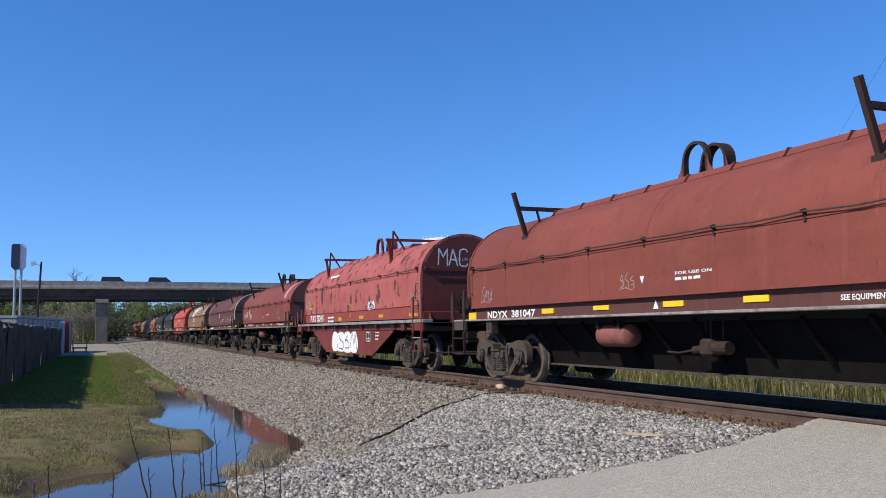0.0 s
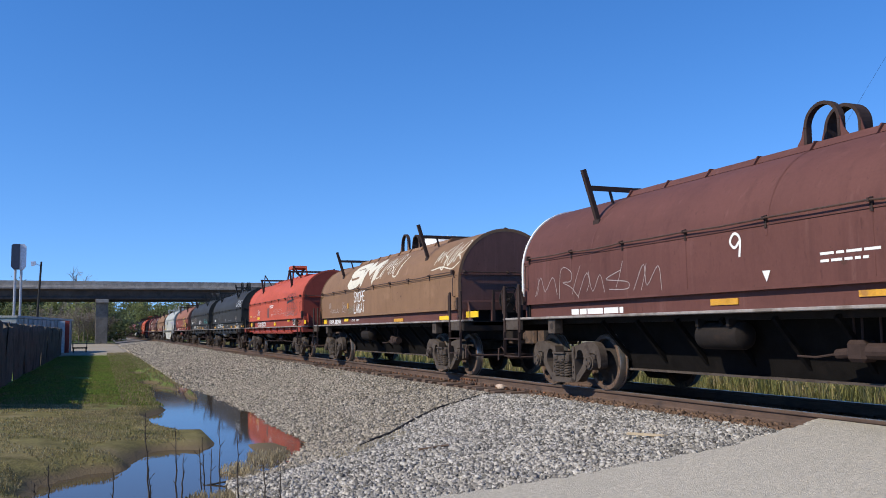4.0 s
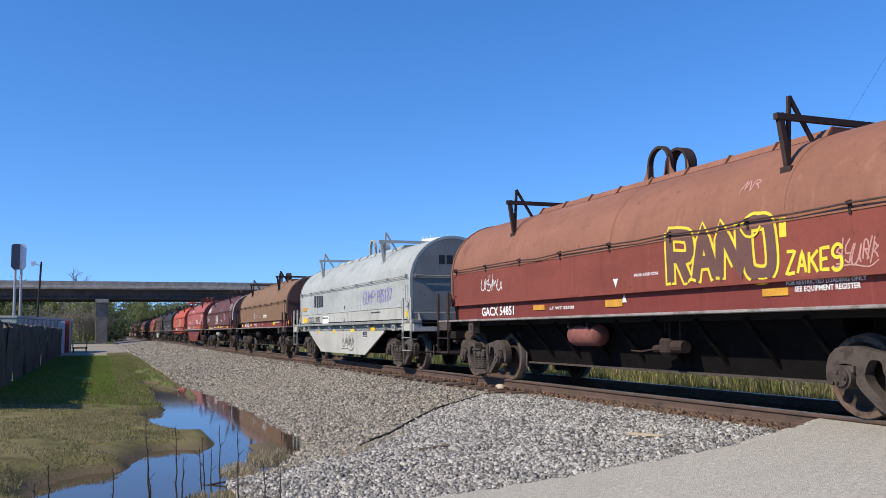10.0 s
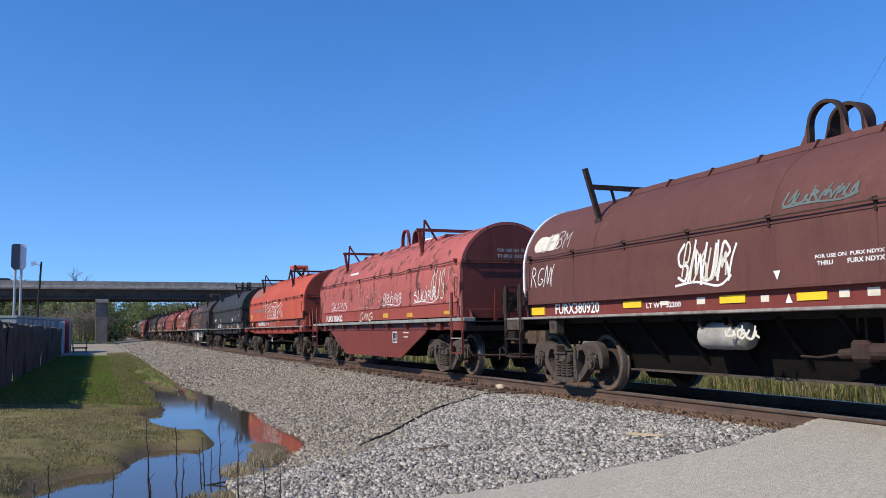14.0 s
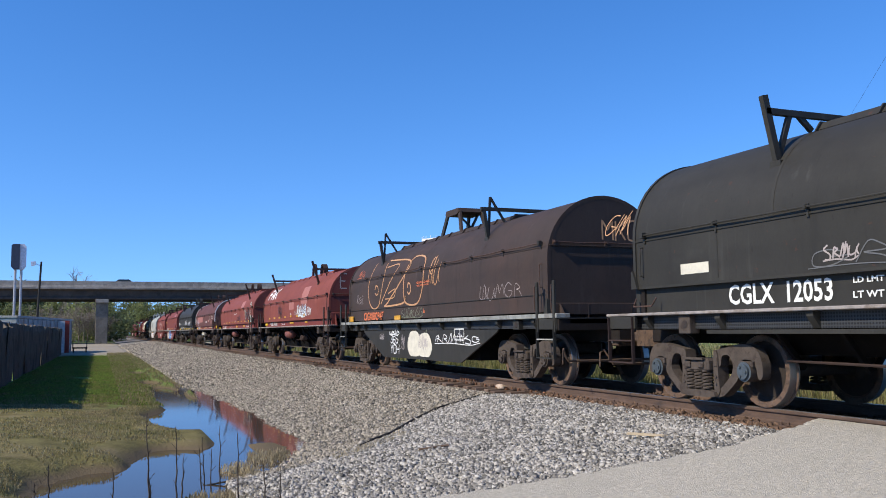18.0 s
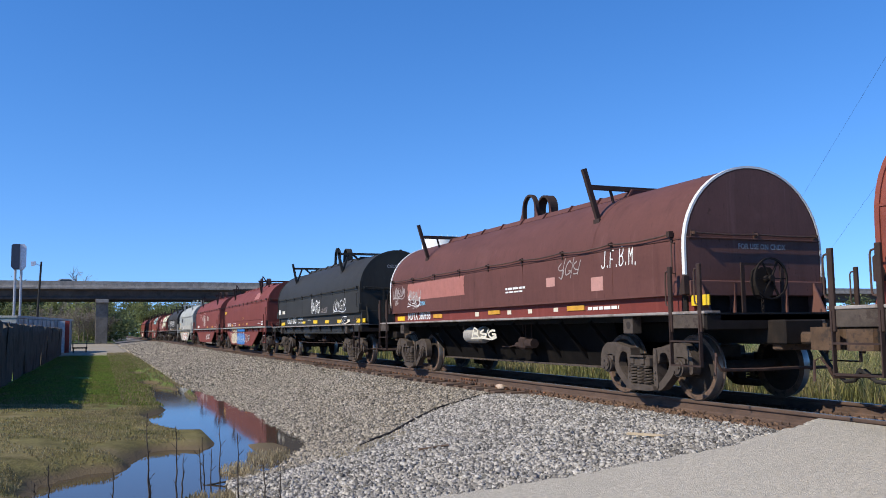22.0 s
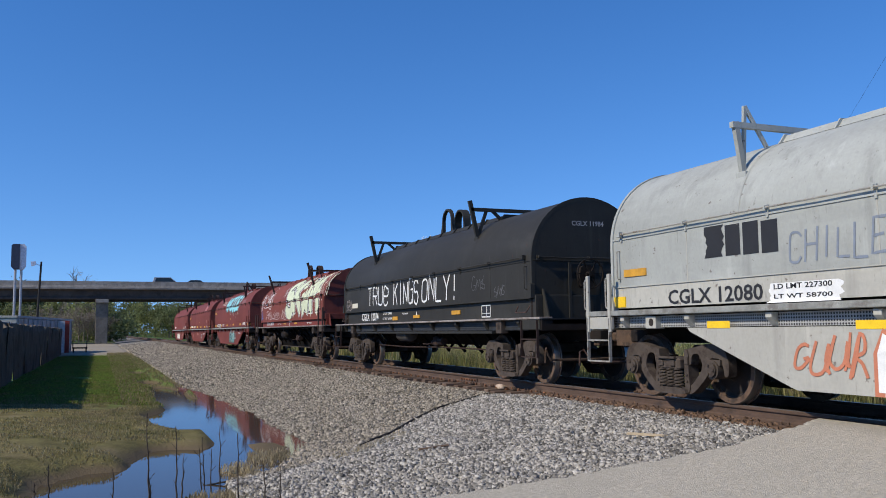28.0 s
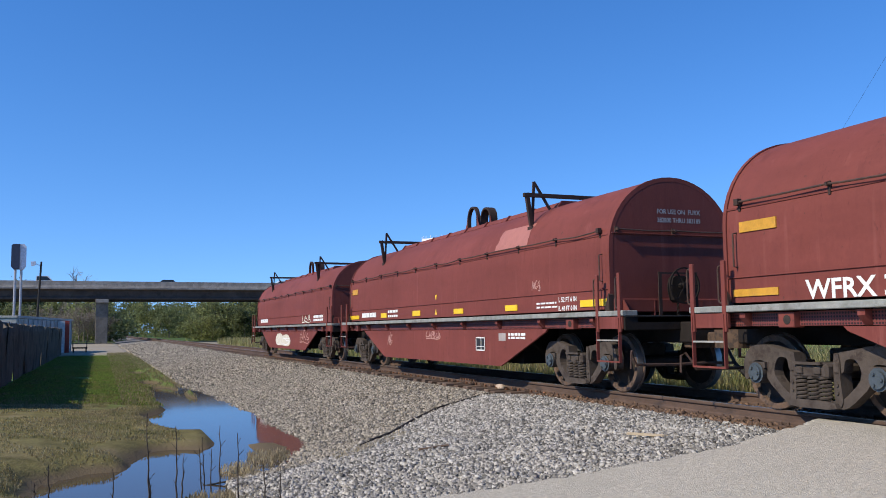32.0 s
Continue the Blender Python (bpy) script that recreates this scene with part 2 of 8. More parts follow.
def ground_z(x, y):
    """The height of the earth: flat land with a ditch beside the railway."""
    z = -0.60 + 0.05 * wob(x, y, 0.25) + 0.02 * wob(x, y, 1.3, 5)
    ditch = math.exp(-((y + 7.0) / 2.0) ** 2) * smooth01(-75, -30, x)
    z -= 0.17 * ditch
    if -50 < x < -6 and -12 < y < -4:
        d = min(math.hypot((x - a) / rx, (y - b) / ry) for a, b, rx, ry in POOLS) + 0.22 * wob(x, y, 1.1, 3)
        z -= 0.26 * (1 - smooth01(0.75, 1.25, d)) - 0.03
    if y > toe(x) - 0.5 and y < 3.6 and x < -5:
        z = min(z, ballast_z(x, max(y, toe(x))) - 0.03 - 0.12 * smooth01(toe(x), toe(x) + 0.4, y))
    if x > -8.2 and y < 0 and y > -40:
        z = min(z, -0.75)
    if -17 < x < -11 and -8 < y < -5:
        bar = 1 - smooth01(0.6, 1.25, min(math.hypot((x - a) / rx, (y - b) / ry) for a, b, rx, ry in MUD_BARS) + 0.3 * wob(x, y, 1.6, 7))
        z = max(z, z + (-0.838 - z) * bar)
    return z


def grid_mesh(name, xs, ys, fz, material, smooth=True):
    v = np.array([(x, y, fz(x, y)) for x in xs for y in ys])
    n, m = len(xs), len(ys)
    i = np.arange((n - 1) * m).reshape(n - 1, m)[:, :-1].ravel()
    f = np.stack([i, i + m, i + m + 1, i + 1], 1)
    return from_arrays(name, v, f, material, smooth)


def ramp_axis(*spans):
    out = []
    for a, b, step in spans:
        out += list(np.arange(a, b, step))
    return out + [spans[-1][1]]


def ground_material():
    m = mat("grass_and_dirt", (0.146, 0.127, 0.050), 0.98, spec=0.1, var=0.4, second=(0.19, 0.152, 0.078), amount=0.5, sharp=0.2, stain=0.35, scale=2.2, grain=22, bump=0.8)
    return m


def mix_at(m, other, field, lo, hi):
    """Lay another colour over a material where a field of the place runs from lo to hi, with a ragged edge."""
    t = m.node_tree
    N, L = t.nodes, t.links
    b = N["Principled BSDF"]
    src = b.inputs["Base Color"].links[0].from_socket
    tc, sep = N.new("ShaderNodeTexCoord"), N.new("ShaderNodeSeparateXYZ")
    L.new(tc.outputs["Object"], sep.inputs[0])
    nz = N.new("ShaderNodeTexNoise")
    nz.inputs["Scale"].default_value, nz.inputs["Detail"].default_value = 1.3, 6
    L.new(tc.outputs["Object"], nz.inputs["Vector"])
    add = N.new("ShaderNodeMath")
    add.operation = "MULTIPLY_ADD"
    add.inputs[1].default_value = field[1]
    L.new(nz.outputs["Fac"], add.inputs[0])
    L.new(sep.outputs[field[0]], add.inputs[2])
    r = N.new("ShaderNodeMapRange")
    r.inputs["From Min"].default_value, r.inputs["From Max"].default_value = lo, hi
    L.new(add.outputs[0], r.inputs["Value"])
    mx = N.new("ShaderNodeMix")
    mx.data_type = "RGBA"
    L.new(r.outputs[0], mx.inputs[0])
    L.new(src, mx.inputs[6])
    mx.inputs[7].default_value = (*other, 1)
    L.new(mx.outputs[2], b.inputs["Base Color"])


M_GROUND = ground_material()
mix_at(M_GROUND, (0.115, 0.165, 0.036), ("X", -14.0), -28.0, -33.0)
mix_at(M_GROUND, (0.30, 0.26, 0.20), ("X", -8.0), -70.0, -76.0)
mix_at(M_GROUND, (0.07, 0.11, 0.03), ("X", -40.0), -160.0, -190.0)
mix_at(M_GROUND, (0.13, 0.100, 0.060), ("Z", -0.12), -0.80, -0.88)
XS = ramp_axis((-3000, -400, 200), (-400, -120, 20), (-120, -45, 1.5), (-45, -5, 0.3), (-5, 30, 3), (30, 200, 34), (200, 1000, 200))
YS = ramp_axis((-1500, -100, 200), (-100, -20, 8), (-20, -10, 0.5), (-10, -4, 0.2), (-4, 6, 0.5), (6, 30, 3), (30, 130, 20), (130, 2330, 220))
tagged(new("ground", grid_mesh("ground", XS, YS, ground_z, M_GROUND)), "patchy grass and bare dirt beside the railway", "ground", kind="structure")

M_WATER = bpy.data.materials.new("still_ditch_water")
M_WATER.use_nodes = True
wb = M_WATER.node_tree.nodes["Principled BSDF"]
wb.inputs["Base Color"].default_value = (0.065, 0.048, 0.030, 1)
wb.inputs["Roughness"].default_value = 0.05
wb.inputs["IOR"].default_value = 1.33
wnz, wbp = M_WATER.node_tree.nodes.new("ShaderNodeTexNoise"), M_WATER.node_tree.nodes.new("ShaderNodeBump")
wnz.inputs["Scale"].default_value = 5.0
wbp.inputs["Strength"].default_value, wbp.inputs["Distance"].default_value = 0.22, 0.012
M_WATER.node_tree.links.new(wnz.outputs["Fac"], wbp.inputs["Height"])
M_WATER.node_tree.links.new(wbp.outputs[0], wb.inputs["Normal"])
tagged(new("water", grid_mesh("water", [-46, -28, -9], [-10.5, -8, -4.8], lambda x, y: WATER_Z, M_WATER, False)), "still muddy puddle in the ditch reflecting sky", "water", kind="structure")

M_BALLAST = mat("grey_crushed_stone_bed", (0.235, 0.218, 0.195), 0.95, var=0.35, second=(0.18, 0.158, 0.13), amount=0.5, stain=0.25, scale=9, grain=26, bump=1.0)
bx = ramp_axis((-700, -120, 20), (-120, -40, 2), (-40, -5.6, 0.3))
bs = ramp_axis((0, 1, 0.055)) + [1.4, 1.8, 2.2, 2.6, 3.0]
side = lambda x, s: toe(x) + (-1.75 - toe(x)) * s if s <= 1 else -1.75 + (s - 1) * 2.575
bv = np.array([(x, side(x, s), ballast_z(x, side(x, s))) for x in bx for s in bs])
bi = np.arange((len(bx) - 1) * len(bs)).reshape(len(bx) - 1, len(bs))[:, :-1].ravel()
bf = np.stack([bi, bi + len(bs), bi + len(bs) + 1, bi + 1], 1)
tagged(new("ballast_bed", from_arrays("ballast_bed", bv, bf, M_BALLAST, True)), "sloping bed of grey crushed stone under the track", "ballast", kind="structure")


def newer(y):
    """The x from which fresh grey stone was dumped towards the road, along the line of the cable."""
    return np.interp(y, [-7.5, -6.0, -5.0, -4.27, -3.3, -2.2, -1.2], [-10.9, -11.3, -12.3, -13.0, -14.3, -15.05, -15.5])


def stones(name, x0, x1, y0, y1, size, count, material, seed, sink=0.25, fresh=None):
    """Loose angular stones lying on the bed, all in one mesh."""
    r = np.random.RandomState(seed)
    base = np.array([(a, c, d) for a in (-1, 1) for c in (-1, 1) for d in (-1, 1)], float) * 0.66
    quad = np.array([(0, 1, 3, 2), (4, 6, 7, 5), (0, 4, 5, 1), (2, 3, 7, 6), (0, 2, 6, 4), (1, 5, 7, 3)])
    x = r.uniform(x0, x1, count)
    y = r.uniform(y0, y1, count) if y1 > -1 or y0 > -3 else np.array([toe(a) - 0.15 + (y1 + 0.15 - toe(a)) * k for a, k in zip(x, r.uniform(0, 1, count))])
    if fresh is not None:
        keep = (x + r.normal(0, 0.12, count) > newer(y)) == fresh
        x, y = x[keep], y[keep]
        count = len(x)
    z = np.array([ballast_z(a, b) for a, b in zip(x, y)])
    s = size * r.uniform(0.55, 1.35, count)
    shape = base[None] * r.uniform(0.42, 1.42, (count, 1, 3)) + r.uniform(-0.42, 0.42, (count, 8, 3))
    q = r.normal(size=(count, 4))
    q /= np.linalg.norm(q, axis=1)[:, None]
    w, i, j, k = q.T
    rot = np.stack([1 - 2 * (j * j + k * k), 2 * (i * j - k * w), 2 * (i * k + j * w), 2 * (i * j + k * w), 1 - 2 * (i * i + k * k), 2 * (j * k - i * w),
                    2 * (i * k - j * w), 2 * (j * k + i * w), 1 - 2 * (i * i + j * j)], 1).reshape(-1, 3, 3)
    v = np.einsum("nij,nkj->nki", rot, shape) * s[:, None, None] * 0.5
    v += np.stack([x, y, z + s * sink * 0.5], 1)[:, None]
    f = (quad[None] + 8 * np.arange(count)[:, None, None]).reshape(-1, 4)
    return tagged(new(name, from_arrays(name, v.reshape(-1, 3), f, material)), kind="stuff")


M_STONE = island(mat("grey_ballast_stone", (0.268, 0.250, 0.222), 0.9, var=0.25, scale=8, grain=80, bump=0.12), 0.75)
M_STONE_OLD = island(mat("brown_grey_ballast_stone", (0.230, 0.203, 0.163), 0.9, var=0.2, scale=8, grain=80, bump=0.12), 0.68)
tagged(stones("ballast_stones", -15.9, -5.9, TOE, -1.25, 0.049, 88000, M_STONE, 1, fresh=True), "loose pale grey crushed stones on the shoulder", "gravel")
tagged(stones("ballast_stones", -30, -10.6, TOE, -1.25, 0.056, 68000, M_STONE_OLD, 2, fresh=False), "older brown-grey crushed stones on the shoulder", "gravel")
M_STONE_RUST = island(mat("rust_stained_ballast_stone", (0.135, 0.082, 0.052), 0.9, var=0.25, scale=8, grain=80, bump=0.3), 0.5)
tagged(stones("ballast_stones", -45, -6, -1.62, -0.85, 0.042, 7000, M_STONE_RUST, 8), "rust-stained brown stones beside the rail", "gravel")
tagged(stones("ballast_stones", -30, -4, -1.25, 1.3, 0.06, 18000, M_STONE_RUST, 3), "crushed stones between the sleepers", "gravel")
tagged(stones("ballast_stones", -125, -60, TOE, -1.25, 0.15, 24000, M_STONE_OLD, 6), "far crushed stones along the track", "gravel")
tagged(stones("ballast_stones", -60, -30, TOE, -1.25, 0.082, 34000, M_STONE_OLD, 4), "crushed stones further along the track", "gravel")

# ---- the track ----
track = tagged(new("railway_track"), "single railway track with rusty rails on wooden sleepers", "track", kind="structure")


def rail_section(s):
    """Half the outline of a flat-bottomed rail, mirrored: (y, z) pairs."""
    half = [(0.076, -0.182), (0.076, -0.168), (0.03, -0.155), (0.010, -0.135), (0.010, -0.055), (0.033, -0.045), (0.037, -0.035), (0.037, -0.012), (0.030, -0.003)]
    return [(s + y, z) for y, z in half] + [(s - y, z) for y, z in half[::-1]]


for s in (-0.755, 0.755):
    b = bmn()
    prism(b, rail_section(s), -700, 60, "yz")
    rl = part("rail", b, M_RAIL, track)
    b = bmn()
    box(b, -700, 60, s - 0.030, s + 0.030, -0.003, 0.0)
    part("railhead", b, M_RAILTOP, rl, "worn bright running surface")
b = bmn()
box(b, -0.115, 0.115, -1.30, 1.30, -0.36, -0.185, bevel=0.008)
tie_me = mesh_of("sleeper", b, M_TIE)
b = bmn()
box(b, -0.09, 0.09, -0.18, 0.18, -0.186, -0.172)
for dx in (-0.06, 0.06):
    for dy in (-0.11, 0.11):
        rod(b, (dx, dy, -0.18), (dx, dy, -0.135), 0.014, 6)
plate_me = mesh_of("tie_plate", b, M_RAIL)
rt = random.Random(5)
for i in range(170):
    x = -3.5 - i * 0.52
    o = part("sleeper", tie_me, None, track)
    o.matrix_basis = pose(x + rt.uniform(-0.03, 0.03), rt.uniform(-0.06, 0.06), rt.uniform(-0.015, 0.01), 0, 0, rt.uniform(-1.2, 1.2))
    if i < 60:
        for s in (-0.755, 0.755):
            o2 = part("tie_plate", plate_me, None, track)
            o2.matrix_basis = pose(x, s, 0)
M_ANCHOR = mat("orange_rusted_clip", (0.19, 0.085, 0.042), 0.9, second=(0.10, 0.05, 0.03), amount=0.5, obj_random=0.35)
b = bmn()
prism(b, [(-0.062, -0.168), (-0.098, -0.150), (-0.108, -0.165), (-0.108, -0.215), (0.09, -0.215), (0.09, -0.195), (-0.085, -0.195)], -0.022, 0.022, "yz")
anchor_me = mesh_of("rail_anchor", b, M_ANCHOR)
for i in range(18, 78):
    for dx in (-0.15, 0.15):
        o = part("rail_anchor", anchor_me, None, track)
        o.matrix_basis = pose(-3.5 - i * 0.52 + dx + rt.uniform(-0.03, 0.03), -0.755, rt.uniform(-0.004, 0.004))
b = bmn()
prism(b, [(-0.812, -0.158), (-0.782, -0.146), (-0.774, -0.062), (-0.798, -0.056), (-0.789, -0.085), (-0.792, -0.135)], -18.35, -17.45, "yz")
jb = part("joint_bar", b, M_RAIL, track, "bolted steel bar over the rail joint")
bolt = bmn()
rod(bolt, (0, 0, 0), (0, -0.05, 0), 0.024, 6)
bolt_me = mesh_of("bolt", bolt, M_ANCHOR)
for k in range(6):
    part("bolt", bolt_me, None, jb).matrix_basis = pose(-18.27 + k * 0.148, -0.783, -0.105)
b = bmn()
for i in range(900):
    x = -3.5 - (170 + i) * 0.52
    box(b, x - 0.115, x + 0.115, -1.3, 1.3, -0.3, -0.185)
part("far_sleepers", b, M_TIE, track)["kind"] = "stuff"

# ---- the road crossing ----
def road_z(x, y):
    return -0.03 - 0.42 * smooth01(-1.2, -7.0, y) - 0.006 * wob(x, y, 0.8)


b = bmn()
edge = [(-7.62, -0.95), (-7.25, -1.5), (-7.05, -2.1), (-6.82, -2.75), (-6.78, -3.4), (-6.82, -4.1), (-6.9, -4.7), (-6.98, -5.3), (-7.1, -6.2), (-7.3, -7.5), (-7.4, -9.0), (-7.4, -30.0)]
rows = []
er = random.Random(9)
for x, y in [(a + (c - a) * k / 6, d + (e - d) * k / 6) for (a, d), (c, e) in zip(edge, edge[1:]) for k in range(6)] + [edge[-1]]:
    x += er.uniform(-0.05, 0.05)
    rows.append([b.verts.new((xx, y, road_z(xx, y) + dz)) for xx, dz in ((x - 0.02, -0.7), (x, -0.03), (x + 0.06, 0.0), (x + 1.2, 0.0), (6.0, 0.0), (6.0, -0.7))])
for A, B in zip(rows, rows[1:]):
    for j in range(5):
        b.faces.new((A[j], A[j + 1], B[j + 1], B[j]))
part("road", b, M_ROAD)
tagged(bpy.data.objects["road"], "pale sunlit concrete road leading to the crossing", "road", kind="structure")

# ---- the overpass ----
bridge = tagged(new("overpass"), "long grey concrete highway overpass on piers", "bridge", kind="structure")
bridge.location = (-145.0, 0, 0)
BZ, BT = 6.35, 9.15
for k in range(7):
    b = bmn()
    x = -k * 2.0
    prism(b, [(x - 0.35, BZ), (x + 0.35, BZ), (x + 0.35, BZ + 0.25), (x + 0.12, BZ + 0.45), (x + 0.12, BZ + 1.3), (x + 0.5, BZ + 1.55), (x - 0.5, BZ + 1.55), (x - 0.12, BZ + 1.3), (x - 0.12, BZ + 0.45), (x - 0.35, BZ + 0.25)], -960, 960, "xz")
    part("girder", b, M_GIRDER, bridge)
b = bmn()
box(b, -13.2, 1.0, -960, 960, BZ + 1.55, BZ + 1.85, bevel=0.03)
part("deck", b, M_CONC, bridge)
for x in (0.75, -13.0):
    b = bmn()
    prism(b, [(x - 0.2, BZ + 1.85), (x + 0.2, BZ + 1.85), (x + 0.12, BZ + 2.15), (x + 0.08, BT), (x - 0.08, BT), (x - 0.12, BZ + 2.15)], -960, 960, "xz")
    part("parapet", b, M_CONC, bridge)
for y in (-98.0, -68.0, -38.0, -8.3, 22.0, 52.0, 82.0):
    b = bmn()
    box(b, -12.6, 0.8, y - 0.95, y + 0.95, BZ - 0.55, BZ, bevel=0.04)
    part("pier_cap", b, M_CONC, bridge)
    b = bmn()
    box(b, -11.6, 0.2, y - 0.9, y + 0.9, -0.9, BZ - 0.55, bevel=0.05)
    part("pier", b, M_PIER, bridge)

# ---- the train ----
V0, ACC = 12.783, 0.0189


def run(t):
    """How far the train has rolled after t seconds."""
    return V0 * t + ACC * ((t - 20) ** 2 - 400) / 2


WR = 0.457
def lathe(bm, profile, n):
    """Turn a closed-ended (radius, y) profile round the y axis."""
    rings = []
    for r, y in profile:
        if r < 1e-6:
            rings.append([bm.verts.new((0, y, 0))] * n)
        else:
            rings.append([bm.verts.new((r * math.cos(2 * math.pi * i / n), y, r * math.sin(2 * math.pi * i / n))) for i in range(n)])
    for A, B in zip(rings, rings[1:]):
        for i in range(n):
            q = []
            for v in (A[i], B[i], B[(i + 1) % n], A[(i + 1) % n]):
                if v not in q:
                    q.append(v)
            bm.faces.new(q)


b = bmn()
outer = [(0.0, -1.0), (0.06, -1.0), (0.07, -0.84), (0.13, -0.83), (0.15, -0.78), (0.19, -0.755), (0.33, -0.735), (0.375, -0.765), (0.385, -0.815), (0.45, -0.815), (WR, -0.80), (WR + 0.003, -0.715), (WR + 0.022, -0.70), (WR + 0.022, -0.68), (0.40, -0.675), (0.37, -0.70), (0.19, -0.70), (0.14, -0.66), (0.10, -0.64), (0.085, -0.30)]
lathe(b, outer + [(r, -y) for r, y in outer[::-1]], 32)
bmesh.ops.recalc_face_normals(b, faces=b.faces)
for f in b.faces:
    c_ = f.calc_center_median()
    r_ = math.hypot(c_.x, c_.z)
    f.material_index = 2 if r_ > WR - 0.02 and abs(f.normal.y) < 0.5 else 1 if r_ > 0.375 else 0
WHEELSET = mesh_of("wheelset", b, (M_PLATE, M_WHEEL, M_TREAD), True)
WB = 0.889


def rounded(pts, times=2):
    """Cut the corners of a closed outline, as a casting has them."""
    for _ in range(times):
        out = []
        for (x0, y0), (x1, y1) in zip(pts, pts[1:] + pts[:1]):
            out += [(x0 * 0.8 + x1 * 0.2, y0 * 0.8 + y1 * 0.2), (x0 * 0.2 + x1 * 0.8, y0 * 0.2 + y1 * 0.8)]
        pts = out
    return pts


b = bmn()
for s in (1, -1):
    top = [(.30, .50), (.30, .72), (.50, .745), (.75, .80), (.98, .79), (1.10, .70), (1.16, .55), (1.15, .38), (1.07, .36), (1.05, .50), (.99, .60), (.80, .61), (.745, .52), (.73, .36), (.64, .36), (.63, .55), (.56, .66), (.42, .65), (.40, .50)]
    leg = [(.64, .52), (.755, .49), (.745, .37), (.47, .14), (.36, .105), (-.02, .105), (-.02, .19), (.30, .195), (.40, .225), (.61, .41)]
    prism(b, rounded([(s * p, q) for p, q in top]), -0.065, 0.065)
    prism(b, rounded([(s * p, q) for p, q in leg], 1), -0.07, 0.07)
    prism(b, rounded([(s * p, q) for p, q in ((.275, .72), (.36, .70), (.365, .40), (.39, .20), (.36, .13), (.275, .15))], 1), -0.085, 0.085)
    # friction-wedge pocket and rivets on the column, flange round the window
    box(b, *sorted((s * .285, s * .355)), -0.097, -0.083, 0.50, 0.62, bevel=0.008)
    for z in (.28, .37):
        rod(b, (s * .325, -0.10, z), (s * .325, -0.08, z), 0.018, 8)
prism(b, rounded([(-0.36, 0.10), (0.36, 0.10), (0.32, 0.19), (-0.32, 0.19)], 1), -0.14, 0.14)
SIDEFRAME = mesh_of("side_frame", b, M_TRUCK)
b = bmn()
sweep(b, [(0.064 * math.cos(2 * math.pi * i / 10), 0.064 * math.sin(2 * math.pi * i / 10), 0.185 + 0.265 * i / 60) for i in range(61)], 0.0165, 5)
SPRING = mesh_of("spring", b, M_TRUCK, True)
b = bmn()
box(b, -0.255, 0.255, -1.16, 1.16, 0.43, 0.60, bevel=0.03)
for s in (-1, 1):
    for dx in (-0.13, 0.13):
        box(b, dx - 0.05, dx + 0.05, *sorted((s * 1.16, s * 1.185)), 0.48, 0.56, bevel=0.01)
    box(b, -0.2, 0.2, *sorted((s * 1.16, s * 1.20)), 0.585, 0.615)
box(b, -0.5, 0.5, -0.35, 0.35, 0.55, 0.75, bevel=0.03)
BOLSTER = mesh_of("bolster", b, M_TRUCK)
b = bmn()
rod(b, (0, -0.10, 0), (0, 0.12, 0), 0.125, 16)
rod(b, (0, -0.13, 0), (0, -0.10, 0), 0.095, 16)
for k in range(3):
    a = k * 2.094
    rod(b, (0.065 * math.cos(a), -0.15, 0.065 * math.sin(a)), (0.065 * math.cos(a), -0.13, 0.065 * math.sin(a)), 0.018, 6)
box(b, -0.14, 0.14, -0.08, 0.1, 0.06, 0.13)
CAPS = {0: mesh_of("bearing", b, M_TRUCK, True)}
CAPS[1] = CAPS[0].copy()
CAPS[1].materials.append(M_BLUECAP)
for f in CAPS[1].polygons:
    f.material_index = int(f.center.y < -0.1)
b = bmn()
bar(b, (-0.8, 0, 0.5), (0.8, 0, 0.5), 0.06, 0.1)
for x in (-0.42, 0.42):
    bar(b, (x, -0.75, 0.42), (x, 0.75, 0.42), 0.1, 0.14)
    for s in (-1, 1):
        box(b, x - 0.05, x + 0.05, s * 0.745 - 0.06, s * 0.745 + 0.06, 0.3, 0.62)
BRAKE = mesh_of("brake_rigging", b, M_STEEL)

wheels = []


def bogie(parent, x, u0, blue=0):
    """A two-axle bogie with its side frames, springs, bearings and wheelsets."""
    g = new("bogie")
    g.parent = parent
    g.location = (x, 0, 0)
    for s in (-1, 1):
        part("side_frame", SIDEFRAME, None, g).location = (0, s * 1.0, 0)
        for dx in (-0.165, 0.0, 0.165):
            part("spring", SPRING, None, g).location = (dx, s * 1.085, 0)
        for w in (-WB, WB):
            o = part("bearing", CAPS[blue], None, g, "blue bearing cap" if blue else "")
            o.matrix_basis = pose(w, s * 1.02, WR, 0, 0, 0 if s < 0 else 180)
    part("bolster", BOLSTER, None, g)
    part("brake_rigging", BRAKE, None, g)
    for w in (-WB, WB):
        o = part("wheelset", WHEELSET, None, g)
        o.location = (w, 0, WR)
        wheels.append((o, w, u0 + x + w))
    return g


def hood_curve(hw, z0, zt, off=0.0):
    """Outline of the hood from its near foot over the top to its far foot, (y, z)."""
    zs = zt - hw * 0.97
    pts = [(-hw - off, z0)]
    for k in range(25):
        a = math.pi * k / 24
        pts.append((-(hw + off) * math.cos(a), zs + (hw * 0.97 + off) * math.sin(a)))
    return pts + [(hw + off, z0)]


